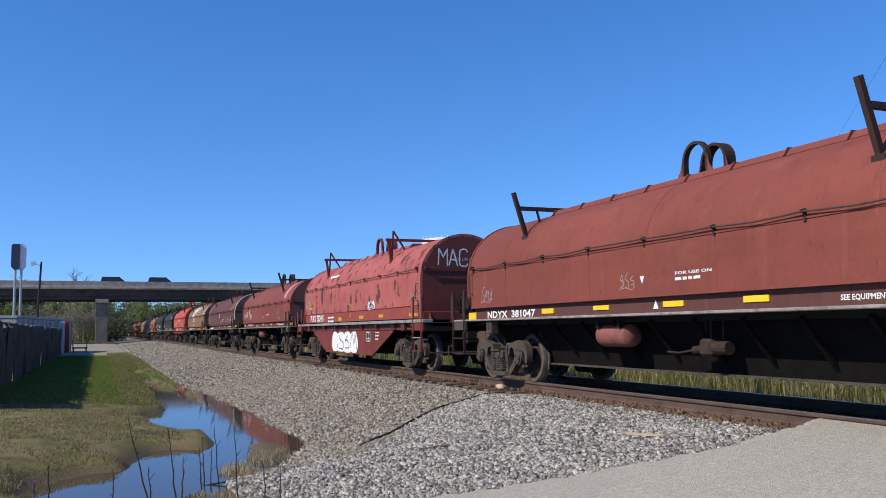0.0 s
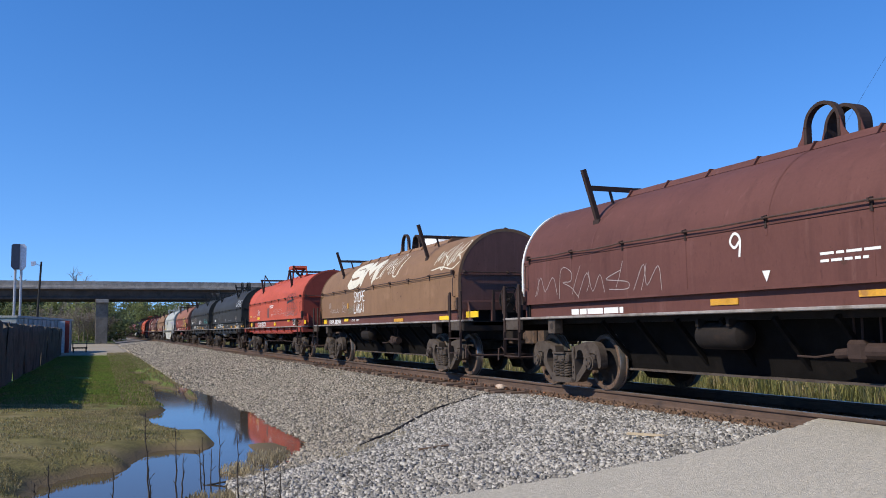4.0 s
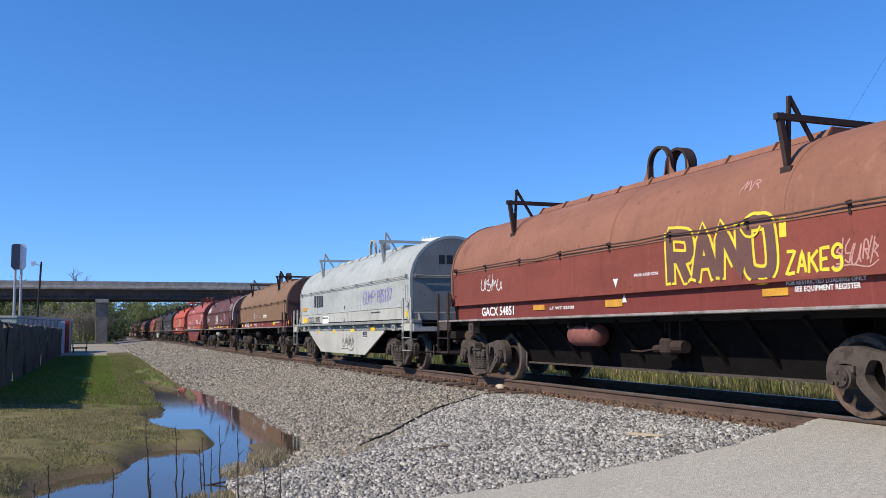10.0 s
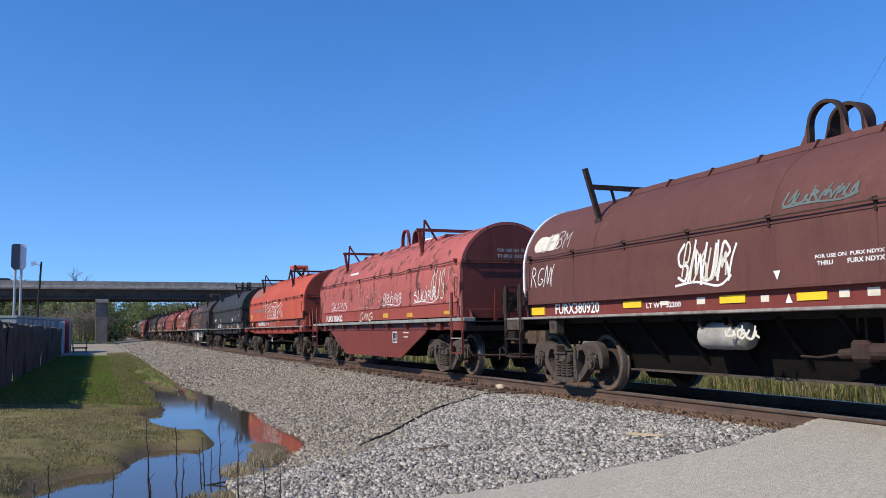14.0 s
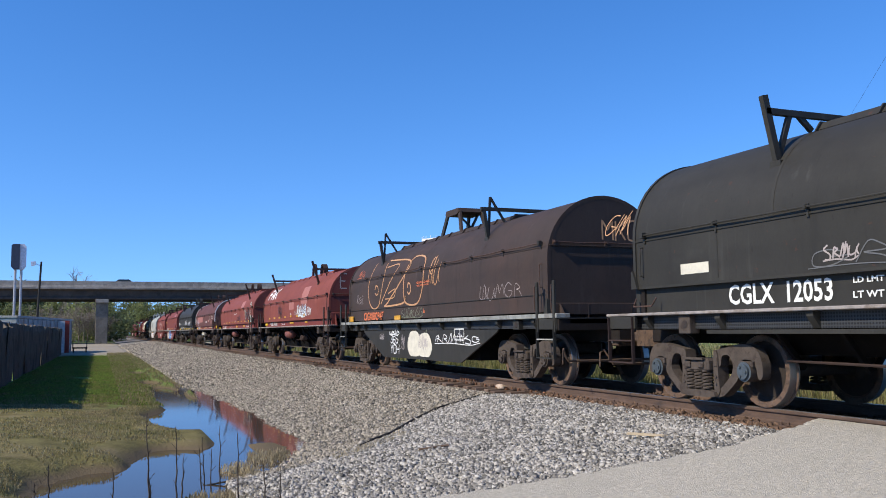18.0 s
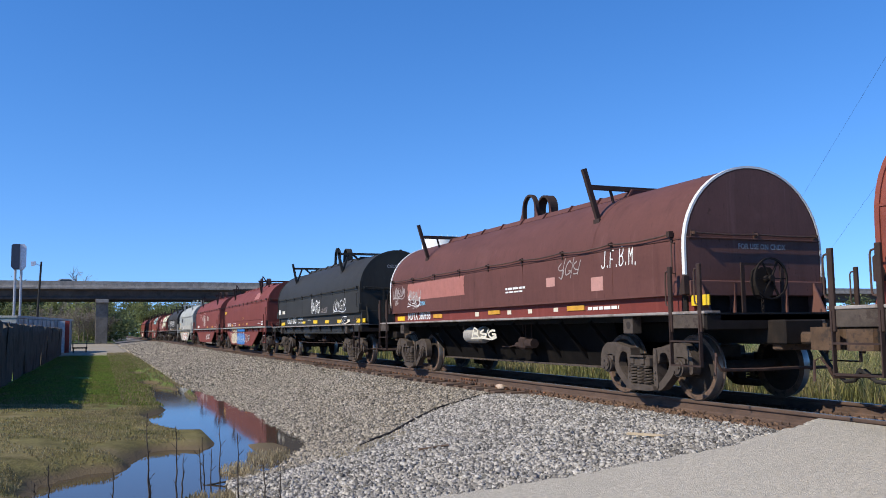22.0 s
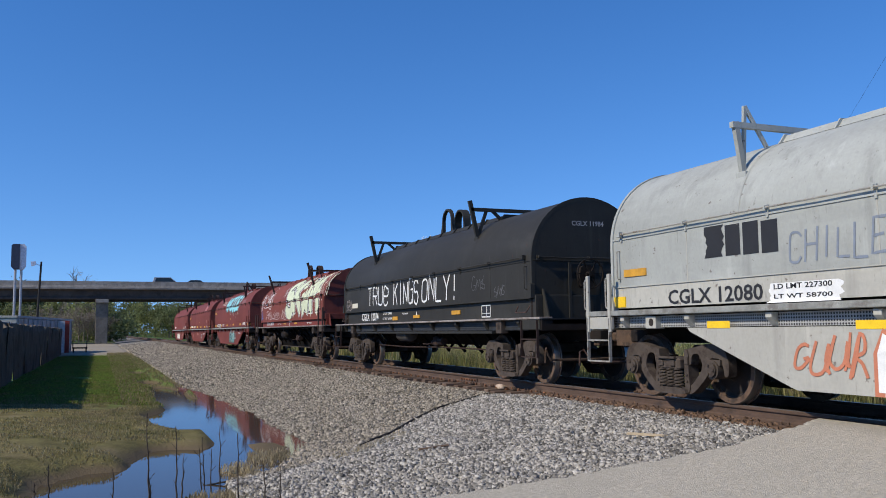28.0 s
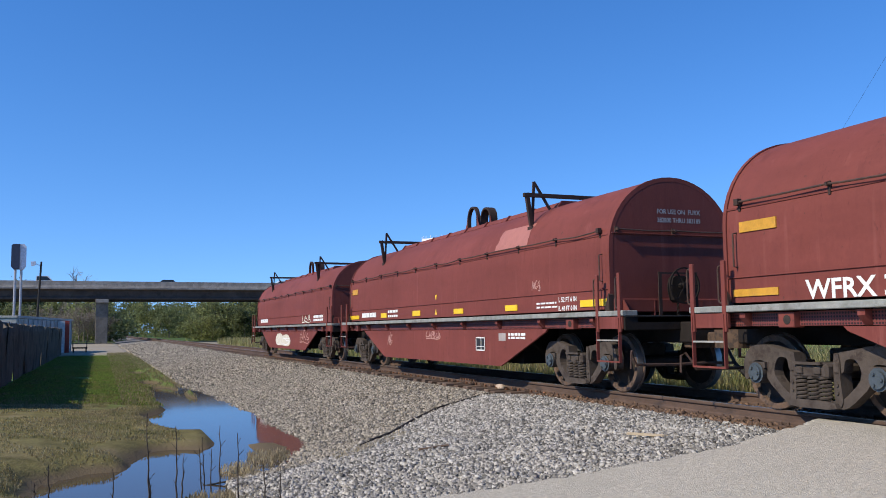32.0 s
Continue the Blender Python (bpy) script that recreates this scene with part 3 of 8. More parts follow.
def on_hood(hw, z0, zt, h, off):
    """The point h metres up along the near side of the hood from its foot, lifted by off: (y, z)."""
    zs = zt - hw * 0.97
    if h <= zs - z0:
        return -hw - off, z0 + h
    a = min(math.pi * 0.9, (h - (zs - z0)) / hw)
    return -(hw + off) * math.cos(a), zs + (hw * 0.97 + off) * math.sin(a)


def text_mesh(s, size, width=0.0, bold=0.022):
    """Flat lettering as a mesh in the xy plane, from the left baseline; width squeezes it to that length."""
    c = bpy.data.curves.new("lettering", "FONT")
    c.body, c.size, c.resolution_u, c.offset = s, size, 2, size * bold
    o = bpy.data.objects.new("lettering", c)
    me = bpy.data.meshes.new_from_object(o)
    bpy.data.objects.remove(o)
    if width and len(me.vertices):
        k = width / max(v.co.x for v in me.vertices)
        for v in me.vertices:
            v.co.x *= k
    return me


class Car:
    """One covered coil car. Local x runs along the train (front at +x), y away from the ditch, z up from the railhead."""

    def __init__(self, u, half, hw, zt, paint, kind, label, sill=None, skirt=None, end=None, brace=None, z0=None, frame_half=None, rim=None, lower=None, tank=None, grating=None, blue=0):
        self.u, self.half, self.hw, self.zt = u, half, hw, zt
        self.z0 = z0 or {"belly": 1.31, "grey": 1.31, "grate": 1.61, "orange": 1.57, "round": 1.49}[kind]
        self.seam = {"round": 2.25, "belly": 2.51, "grate": 2.29, "orange": 2.36, "grey": 2.37}[kind]
        self.rim, self.lower, self.tank, self.grating, self.blue = rim or end or paint, lower, tank or M_STEEL, grating or sill or paint, blue
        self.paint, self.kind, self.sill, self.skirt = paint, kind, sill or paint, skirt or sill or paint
        self.end, self.brace = end or paint, brace or M_BRACE
        # all but black and sooty ends get darker paint with their shade in it
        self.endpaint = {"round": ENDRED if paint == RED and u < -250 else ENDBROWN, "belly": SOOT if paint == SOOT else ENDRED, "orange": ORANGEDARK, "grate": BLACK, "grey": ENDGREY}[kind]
        self.rail = M_EDGE if kind == "grey" else M_DULLEDGE if paint == PINKRED else M_ROD
        self.dh = frame_half or half + 0.55
        self.ob = tagged(new("coil_car"), label, "railway wagon", "coil cars of the train")
        self.ob.location = (u, 0, 0)
        self.body()
        self.running_gear()

    # a point on the near side: x along the car, q its height, or above the hood's foot the height along the shell
    def at(self, x, q, off=0.006):
        if q >= self.z0:
            y, z = on_hood(self.hw, self.z0, self.zt, q - self.z0, off)
        else:
            recessed = q > 1.24 and self.kind in ("round", "grate", "orange")
            x -= 0.10 if recessed else 0.0
            y, z = -self.hw - (-0.075 if recessed else 0.101 if q <= 1.24 else 0.036) - off, q
        return Vector((x, y, z))

    def body(self):
        self.inset = {"round": 2.4, "belly": 2.9, "grate": 2.83, "orange": 3.05, "grey": 2.83}[self.kind] + (0.4 if self.lower and self.kind == "round" else 0.0)
        H, hw, z0, zt, k, ob = self.half, self.hw, self.z0, self.zt, self.kind, self.ob
        # hood shell, in three panels with a slight step at the joints
        c = hood_curve(hw, z0, zt)
        b = bmn()
        prism(b, c, -H, H, "yz")
        hood = part("hood", b, self.paint, ob, "", True)
        self.hood = hood
        for x in (-H, H):
            b = bmn()
            c2 = hood_curve(hw, z0, zt, 0.02)
            c3 = hood_curve(hw, z0, zt, -0.05 if self.rim != M_WHITE else -0.012)
            xa, xb = sorted((x * (1 - 0.05 / H), x * (1 + 0.009 / H)))
            A = [b.verts.new((xa, y, z)) for y, z in c2]
            B = [b.verts.new((xb, y, z)) for y, z in c2]
            A2 = [b.verts.new((xa, y, z)) for y, z in c3]
            B2 = [b.verts.new((xb, y, z)) for y, z in c3]
            for i in range(len(c2) - 1):
                for P, Q in ((A, B), (B, B2), (B2, A2), (A2, A)):
                    b.faces.new((P[i], P[i + 1], Q[i + 1], Q[i]))
            part("rim", b, self.rim, hood)
        # side seam: a thin ledge, and a rod on clips standing clear of it
        zs = self.seam
        rod_paint = M_RODGREY if k == "grey" else BLACK if k == "grate" else M_ROD
        n = 9 if H < 7 else 11
        rw = random.Random(int(-self.u * 10))
        xs = [-H + 0.28 + (2 * H - 0.56) * i / (n - 1) for i in range(n)]
        for s in (-1, 1):
            y, z = on_hood(hw, z0, zt, zs - z0, 0.0)
            y = abs(y)
            b = bmn()
            box(b, -H + 0.02, H - 0.02, *sorted((s * (y - 0.02), s * (y + 0.014))), z - 0.022, z)
            part("seam_ledge", b, self.paint, ob)
            b = bmn()
            pts = []
            for i in range(n - 1):
                sag = rw.uniform(-0.005, 0.045) if k in ("round", "belly") else rw.uniform(-0.004, 0.01)
                for f in (0.0, 0.15, 0.5, 0.85):
                    pts.append((xs[i] + (xs[i + 1] - xs[i]) * f, s * (y + 0.048 + 0.01 * (f == 0.5)), z + 0.060 - sag * math.sin(math.pi * f)))
            pts.append((xs[-1], s * (y + 0.048), z + 0.060))
            sweep(b, pts, 0.0125, 6)
            part("latch_rod", b, rod_paint, ob)
            for x in xs:
                b = bmn()
                box(b, x - 0.014, x + 0.014, *sorted((s * (y - 0.005), s * (y + 0.066))), z + 0.038, z + 0.082)
                box(b, x - 0.018, x + 0.018, *sorted((s * (y + 0.002), s * (y + 0.022))), z - 0.055, z + 0.095)
                if x in (xs[0], xs[-1]):
                    box(b, x - 0.035, x + 0.035, *sorted((s * (y + 0.01), s * (y + 0.075))), z + 0.02, z + 0.10)
                part("latch_clip", b, self.brace, ob)
            # grab iron at each corner of the hood
            for e in (-1, 1):
                b = bmn()
                xg = e * (H - 0.22)
                sweep(b, [(xg, s * (hw + 0.0), 2.18), (xg, s * (hw + 0.06), 2.17), (xg, s * (hw + 0.06), 1.76), (xg, s * (hw + 0.0), 1.75)], 0.011, 6)
                part("grab_iron", b, rod_paint, ob)
                # locating lug at the hood's foot
                b = bmn()
                prism(b, [(e * (H + 0.03), z0 - 0.03), (e * (H - 0.10), z0 - 0.03), (e * (H - 0.06), z0 + 0.10), (e * (H + 0.0), z0 + 0.24), (e * (H + 0.03), z0 + 0.22)], *sorted((s * (hw - 0.03), s * (hw + 0.055))))
                part("locating_lug", b, self.brace, ob)
        # upright joints of the lower side panels, tight to the shell
        for x in xs[1:-1:2] if k != "belly" else ():
            b = bmn()
            A = [on_hood(hw, z0, zt, h, 0.003) for h in (0.03, (zs - z0) * 0.5, zs - z0 - 0.03)]
            box(b, x - 0.009, x + 0.009, A[0][0], A[0][0] + 0.008, z0 + 0.03, zs - 0.04)
            part("panel_joint", b, self.lower or self.paint, ob)
        if self.lower:
            b = bmn()
            box(b, -H + 0.03, H - 0.03, -hw - 0.0015, -hw + 0.05, z0, self.seam - 0.03 if k == "round" else 1.62)
            part("lower_panel", b, self.lower, ob)
        # ridge cap and hood ribs
        b = bmn()
        prism(b, [(-0.42, zt - 0.07), (0.42, zt - 0.07), (0.34, zt + 0.03), (-0.34, zt + 0.03)], -H + self.inset, H - self.inset, "yz")
        part("ridge_cap", b, self.paint, ob)
        for i in range(9):
            x = (-H + self.inset) * (1 - i / 4)
            b = bmn()
            prism(b, [(-0.47, zt - 0.085), (-0.43, zt - 0.085), (-0.345, zt + 0.031), (0.345, zt + 0.031), (0.43, zt - 0.085), (0.47, zt - 0.085), (0.375, zt + 0.044), (-0.375, zt + 0.044)], x - 0.012, x + 0.012, "yz")
            part("ridge_clip", b, self.paint, ob)
        for x in (-H + self.inset, 0.0, H - self.inset):
            b = bmn()
            c2 = hood_curve(hw, z0, zt, 0.004)
            A = [b.verts.new((x - 0.02, y, z)) for y, z in c2[1:-1]]
            B = [b.verts.new((x + 0.02, y, z)) for y, z in c2[1:-1]]
            for i in range(len(A) - 1):
                b.faces.new((A[i], A[i + 1], B[i + 1], B[i]))
            part("hood_rib", b, self.paint, hood, "", True)
        self.brackets()
        self.deck()

    def brackets(self):
        H, hw, zt, ob, k = self.half, self.hw, self.zt, self.ob, self.kind
        zs = zt - hw * 0.97
        style = self.style = {"round": "post", "belly": "frame", "grate": "vee", "orange": "frame", "grey": "frame"}[k] if not self.lower or k == "grey" else "frame"
        for x in (-H + self.inset - 0.12, H - self.inset - 0.12):
            zc = zt + (0.06 if style == "post" else 0.14)
            b = bmn()
            yl = 1.08 if style == "post" else 1.12
            bar(b, (x, -yl, zc), (x, yl, zc), 0.07, 0.075)
            rack = part("stacking_bracket", b, self.brace, ob)

            def limb(nm, p0, p1, w, h):
                g = bmn()
                bar(g, p0, p1, w, h, (1, 0, 0))
                part(nm, g, self.brace, rack)

            for s in (-1, 1):
                yf, zf = s * hw * 0.80, zs + hw * 0.97 * 0.60
                if style == "post":
                    limb("post", (x, yf, zf - 0.02), (x, s * 1.22, zt + 0.36), 0.075, 0.07)
                    limb("brace", (x, s * 0.72, zc - 0.03), (x, s * 0.66, zt - 0.18), 0.035, 0.035)
                elif style == "frame":
                    limb("post", (x, yf, zf - 0.02), (x, s * 1.06, zc + 0.04), 0.075, 0.065)
                    limb("brace", (x - 0.02, yf - s * 0.02, zf), (x, s * 0.90, zt + (0.40 if s < 0 else 0.28)), 0.045, 0.04)
                    limb("brace", (x, s * 0.90, zt + (0.40 if s < 0 else 0.28)), (x, s * 0.56, zt - 0.12), 0.045, 0.04)
                else:
                    limb("post", (x, yf, zf - 0.02), (x, s * 1.14, zt + 0.33), 0.085, 0.07)
                    limb("brace", (x, yf, zf), (x, s * 0.74, zc), 0.065, 0.05)
                    limb("brace", (x, s * 0.40, zt - 0.05), (x, s * 0.62, zc), 0.065, 0.05)
                g = bmn()
                box(g, x - 0.09, x + 0.09, *sorted((yf - s * 0.03, yf + s * 0.05)), zf - 0.10, zf + 0.0, bevel=0.006)
                part("foot_plate", g, self.brace, rack)
        if k == "orange" or self.paint == SOOT:
            # table-shaped lifting frame
            zl = zt + 0.52
            b = bmn()
            prism(b, [(-0.44, zl), (-0.40, zl + 0.10), (0.40, zl + 0.10), (0.44, zl), (0.30, zl - 0.05), (-0.30, zl - 0.05)], -0.34, 0.34)
            top = part("lifting_frame", b, self.paint, ob)
            for s in (-1, 1):
                for d in (-1, 1):
                    b = bmn()
                    bar(b, (d * 0.38, s * 0.29, zl + 0.02), (d * 0.66, s * 0.36, zt - 0.07), 0.13, 0.05, (0, 1, 0))
                    part("leg", b, self.paint if d > 0 else self.brace, top)
                b = bmn()
                bar(b, (0.2, s * 0.3, zl), (0.52, -s * 0.1, zt - 0.02), 0.05, 0.05)
                part("brace", b, self.brace, top)
        else:
            for s in (-1, 1):
                b = bmn()
                y = s * 0.20
                hb = 0.045 if s < 0 else 0.10
                zl, rl = (zt + 0.34, 0.28) if k == "grate" else (zt + 0.27, 0.245)
                ring(b, (0, y, zl), (0, 1, 0), rl, rl + 0.045, hb, 16, 0.0, math.pi)
                for d in (-1, 1):
                    box(b, d * (rl + 0.0225) - 0.0225, d * (rl + 0.0225) + 0.0225, y - hb, y + hb, zt - 0.06, zl + 0.005)
                loop = part("lifting_loop", b, self.brace if k != "grey" else self.paint, ob)
                for d in (-1, 1):
                    g = bmn()
                    prism(g, [(d * (rl + 0.04), zt - 0.02), (d * (rl + 0.22), zt - 0.02), (d * (rl + 0.09), zt + 0.16), (d * (rl + 0.04), zt + 0.32)], y - hb, y - hb + 0.015)
                    part("loop_gusset", g, self.paint, loop)

    def deck(self):
        H, D, hw, z0, ob, k = self.half, self.dh, self.hw, self.z0, self.ob, self.kind
        w = hw + 0.17
        # side sill band that carries the lettering, and the pale deck edge under it
        flush = k in ("belly", "grey")
        for s in (-1, 1):
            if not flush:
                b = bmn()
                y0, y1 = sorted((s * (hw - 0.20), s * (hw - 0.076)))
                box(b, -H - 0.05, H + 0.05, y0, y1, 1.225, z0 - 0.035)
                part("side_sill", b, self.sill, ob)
                b = bmn()
                y0, y1 = sorted((s * (hw - 0.20), s * (hw + 0.012)))
                box(b, -H + 0.02, H - 0.02, y0, y1, z0 - 0.035, z0)
                part("hood_ledge", b, self.lower or self.paint, ob)
            else:
                b = bmn()
                y0, y1 = sorted((s * (hw - 0.02), s * (hw + 0.018)))
                box(b, -H, H, y0, y1, 1.62, 1.632)
                part("fold_line", b, self.sill, ob)
            b = bmn()
            y0, y1 = sorted((s * (hw - 0.1), s * w))
            box(b, -D, D, y0, y1, 1.195 if flush else 1.185, 1.275 if flush else 1.225, bevel=0.008)
            part("deck_edge", b, M_EDGE if flush else M_DULLEDGE, ob)
        b = bmn()
        box(b, -D, D, -hw + 0.1, hw - 0.1, 1.10, 1.18)
        part("deck", b, M_STEEL, ob)
        b = bmn()
        box(b, -D - 0.3, D + 0.3, -0.33, 0.33, 0.78, 1.10, bevel=0.02)
        part("centre_sill", b, M_STEEL, ob)
        if k in ("round", "grate", "orange"):
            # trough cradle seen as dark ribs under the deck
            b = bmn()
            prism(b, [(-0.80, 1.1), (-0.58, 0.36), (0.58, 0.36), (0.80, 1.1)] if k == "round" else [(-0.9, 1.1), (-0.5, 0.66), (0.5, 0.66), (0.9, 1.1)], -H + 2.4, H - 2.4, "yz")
            part("trough", b, M_TROUGH, ob)
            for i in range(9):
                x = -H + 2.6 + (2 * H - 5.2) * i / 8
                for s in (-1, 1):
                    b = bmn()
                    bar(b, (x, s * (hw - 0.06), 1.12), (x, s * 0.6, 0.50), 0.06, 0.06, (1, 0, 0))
                    part("cradle_rib", b, M_TROUGH, ob)
        if k in ("belly", "grey"):
            for s in (-1, 1):
                y0, y1 = sorted((s * (hw + 0.10), s * (hw + 0.06)))
                b = bmn()
                X = H - 2.85
                zt_ = 1.01
                prism(b, [(-X - 0.95, zt_), (X + 0.95, zt_), (X + 0.90, zt_ - 0.05), (X - 0.85, 0.33), (X - 0.95, 0.30), (-X + 0.95, 0.30), (-X + 0.85, 0.33), (-X - 0.90, zt_ - 0.05)], y0, y1)
                part("belly_skirt", b, self.skirt, ob)
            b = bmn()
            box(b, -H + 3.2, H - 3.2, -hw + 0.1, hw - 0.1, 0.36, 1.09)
            part("trough", b, M_TROUGH, ob)
        if k in ("belly", "grate", "orange", "grey"):
            zt_, zb = 1.182, 1.02 if flush else 0.99
            for s in (-1, 1):
                b = bmn()
                y0, y1 = sorted((s * (hw - 0.02), s * (hw + 0.02)))
                box(b, -D + 0.2, D - 0.2, y0, y1, zb, zt_)
                grate = part("walkway_grating", b, self.grating, ob)
                n = 9
                for i in range(n):
                    x = -H + 0.4 + (2 * H - 0.8) * i / (n - 1)
                    b = bmn()
                    prism(b, [(s * (hw + 0.02), zt_), (s * (hw + 0.12), zt_), (s * (hw + 0.12), zt_ - 0.06), (s * (hw + 0.02), zb)], x - 0.05, x + 0.05, "yz")
                    part("grating_gusset", b, self.skirt, ob)
                if k in ("grate", "orange"):
                    b = bmn()
                    y0, y1 = sorted((s * (hw - 0.1), s * (hw + 0.07)))
                    box(b, -D + 2.2, D - 2.2, y0, y1, zb - 0.06, zb - 0.01)
                    part("lower_chord", b, self.skirt, ob)
        # end platforms with sills, ladders, handrails and couplers
        tall = k in ("round", "belly", "grey")
        ladder_paint = M_RODGREY if k == "grey" else self.skirt if k == "belly" else M_BRACE
        for e in (-1, 1):
            b = bmn()
            x0, x1 = sorted((e * D, e * (D - 0.14)))
            box(b, x0, x1, -w + 0.04, w - 0.04, 0.98, 1.18, bevel=0.01)
            part("end_sill", b, self.skirt if k in ("grey", "orange") else M_STEEL, ob)
            b = bmn()
            box(b, *sorted((e * (H + 0.12), e * (D + 0.015))), -w + 0.05, w - 0.05, 1.183, 1.20)
            part("end_platform", b, G_STEP, ob)
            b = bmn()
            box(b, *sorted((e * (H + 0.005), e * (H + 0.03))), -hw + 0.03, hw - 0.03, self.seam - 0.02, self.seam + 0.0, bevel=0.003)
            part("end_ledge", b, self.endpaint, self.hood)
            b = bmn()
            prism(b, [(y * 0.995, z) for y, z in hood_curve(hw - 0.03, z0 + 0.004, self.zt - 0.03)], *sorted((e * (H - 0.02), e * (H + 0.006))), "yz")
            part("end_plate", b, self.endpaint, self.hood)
            # rod across the end, on three clips
            xe = e * (H + 0.065)
            b = bmn()
            sweep(b, [(xe, -hw + 0.10, self.seam + 0.05), (xe, -0.5, self.seam + 0.035), (xe, 0.0, self.seam + 0.05), (xe, 0.5, self.seam + 0.04), (xe, hw - 0.10, self.seam + 0.05)], 0.013, 6)
            part("end_rod", b, M_RODGREY if k == "grey" else BLACK if k == "grate" else M_ROD, self.hood)
            for y in (-hw + 0.12, 0.0, hw - 0.12):
                b = bmn()
                box(b, *sorted((e * (H + 0.004), e * (H + 0.085))), y - 0.016, y + 0.016, self.seam + 0.03, self.seam + 0.07)
                box(b, *sorted((e * (H + 0.004), e * (H + 0.022))), y - 0.03, y + 0.03, self.seam - 0.03, self.seam + 0.09)
                part("end_clip", b, M_RODGREY if k == "grey" else BLACK if k == "grate" else M_ROD, self.hood)
            # recessed bulkhead under the hood's end, with sloping gussets
            b = bmn()
            x0, x1 = sorted((e * (H - 0.16), e * (H - 0.06)))
            box(b, x0, x1, -hw + 0.04, hw - 0.04, 1.19, z0 + 0.03, bevel=0.008)
            part("end_bulkhead", b, M_STEEL, ob)
            for y in (-1.0, -0.42, 0.5, 1.0):
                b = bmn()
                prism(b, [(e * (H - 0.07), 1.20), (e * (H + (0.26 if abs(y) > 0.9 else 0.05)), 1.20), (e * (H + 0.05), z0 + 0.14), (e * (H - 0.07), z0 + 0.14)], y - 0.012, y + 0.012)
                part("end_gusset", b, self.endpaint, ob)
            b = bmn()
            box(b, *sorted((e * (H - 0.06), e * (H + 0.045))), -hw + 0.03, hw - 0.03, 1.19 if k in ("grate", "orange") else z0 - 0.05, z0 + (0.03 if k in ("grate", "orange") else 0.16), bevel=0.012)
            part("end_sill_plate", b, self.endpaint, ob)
            b = bmn()
            box(b, *sorted((e * (D - 0.02), e * (D + 0.16))), -0.27, 0.27, 0.70, 1.06, bevel=0.02)
            part("striker", b, M_COUPLER, ob)
            b = bmn()
            box(b, *sorted((e * (D + 0.10), e * (D + 0.56))), -0.075, 0.075, 0.78, 0.94, bevel=0.03)
            prism(b, rounded([(e * (D + 0.50), -0.12), (e * (D + 0.62), -0.17), (e * (D + 0.90), -0.15), (e * (D + 0.95), -0.06), (e * (D + 0.74), -0.02), (e * (D + 0.76), 0.12), (e * (D + 0.90), 0.20), (e * (D + 0.70), 0.20), (e * (D + 0.50), 0.10)], 1), 0.71, 1.0, "xy")
            rod(b, (e * (D + 0.72), -0.08, 0.68), (e * (D + 0.72), -0.08, 1.05), 0.03, 8)
            part("coupler", b, M_COUPLER, ob)
            b = bmn()
            sweep(b, [(e * (D + 0.02), 0.38, 0.86), (e * (D + 0.18), 0.40, 0.66), (e * (D + 0.38), 0.38, 0.42), (e * (D + 0.62), 0.32, 0.30), (e * (D + 0.84), 0.24, 0.33), (e * (D + 0.95), 0.2, 0.42)], 0.026, 8)
            rod(b, (e * (D + 0.90), 0.22, 0.38), (e * (D + 0.98), 0.19, 0.46), 0.04, 8)
            part("air_hose", b, M_CABLE, ob)
            # uncoupling lever with its hanging handle
            b = bmn()
            xl = e * (D + 0.10)
            sweep(b, [(xl, -w + 0.10, 0.56), (xl, -w + 0.16, 0.47), (xl, -0.55, 0.46), (xl, -0.05, 0.47), (xl, 0.6, 0.46)], 0.022, 6)
            sweep(b, [(xl, -w + 0.11, 0.55), (xl + e * 0.05, -w + 0.04, 0.68), (xl + e * 0.10, -w + 0.0, 0.64), (xl + e * 0.10, -w - 0.01, 0.42)], 0.015, 6)
            part("uncoupling_lever", b, M_COUPLER if k in ("orange", "belly", "grate") and self.paint != DEEPRED else M_ROD, ob)
            b = bmn()
            box(b, *sorted((e * (D - 0.01), e * (D + 0.05))), 0.28, 0.62, 0.80, 1.10, bevel=0.006)
            part("end_mesh_panel", b, G_MESH, ob)
            for s in (-1, 1):
                xa, xb = e * (H - 0.14), e * (D - 0.08)
                y = s * (w + 0.0)
                # ladder below the deck
                b = bmn()
                bar(b, (xa, y, 1.17), (xa, y, 0.50), 0.05, 0.016, (1, 0, 0))
                bar(b, (xb, y, 1.17), (xb, y, 0.50), 0.05, 0.016, (1, 0, 0))
                bar(b, (xa, y, 0.51), (xb, y, 0.51), 0.045, 0.022)
                lad = part("step_ladder", b, ladder_paint, ob)
                for z in (0.83,):
                    b = bmn()
                    bar(b, (xa, y, z), (xb, y, z), 0.045, 0.022)
                    part("rung", b, M_RODGREY if k == "belly" else ladder_paint, lad)
                b = bmn()
                box(b, *sorted((xa - e * 0.04, xb + e * 0.05)), *sorted((s * (w - 0.06), s * (w - 0.012))), 1.00, 1.184, bevel=0.006)
                part("corner_panel", b, self.skirt if k != "round" else M_TRUCK, ob)
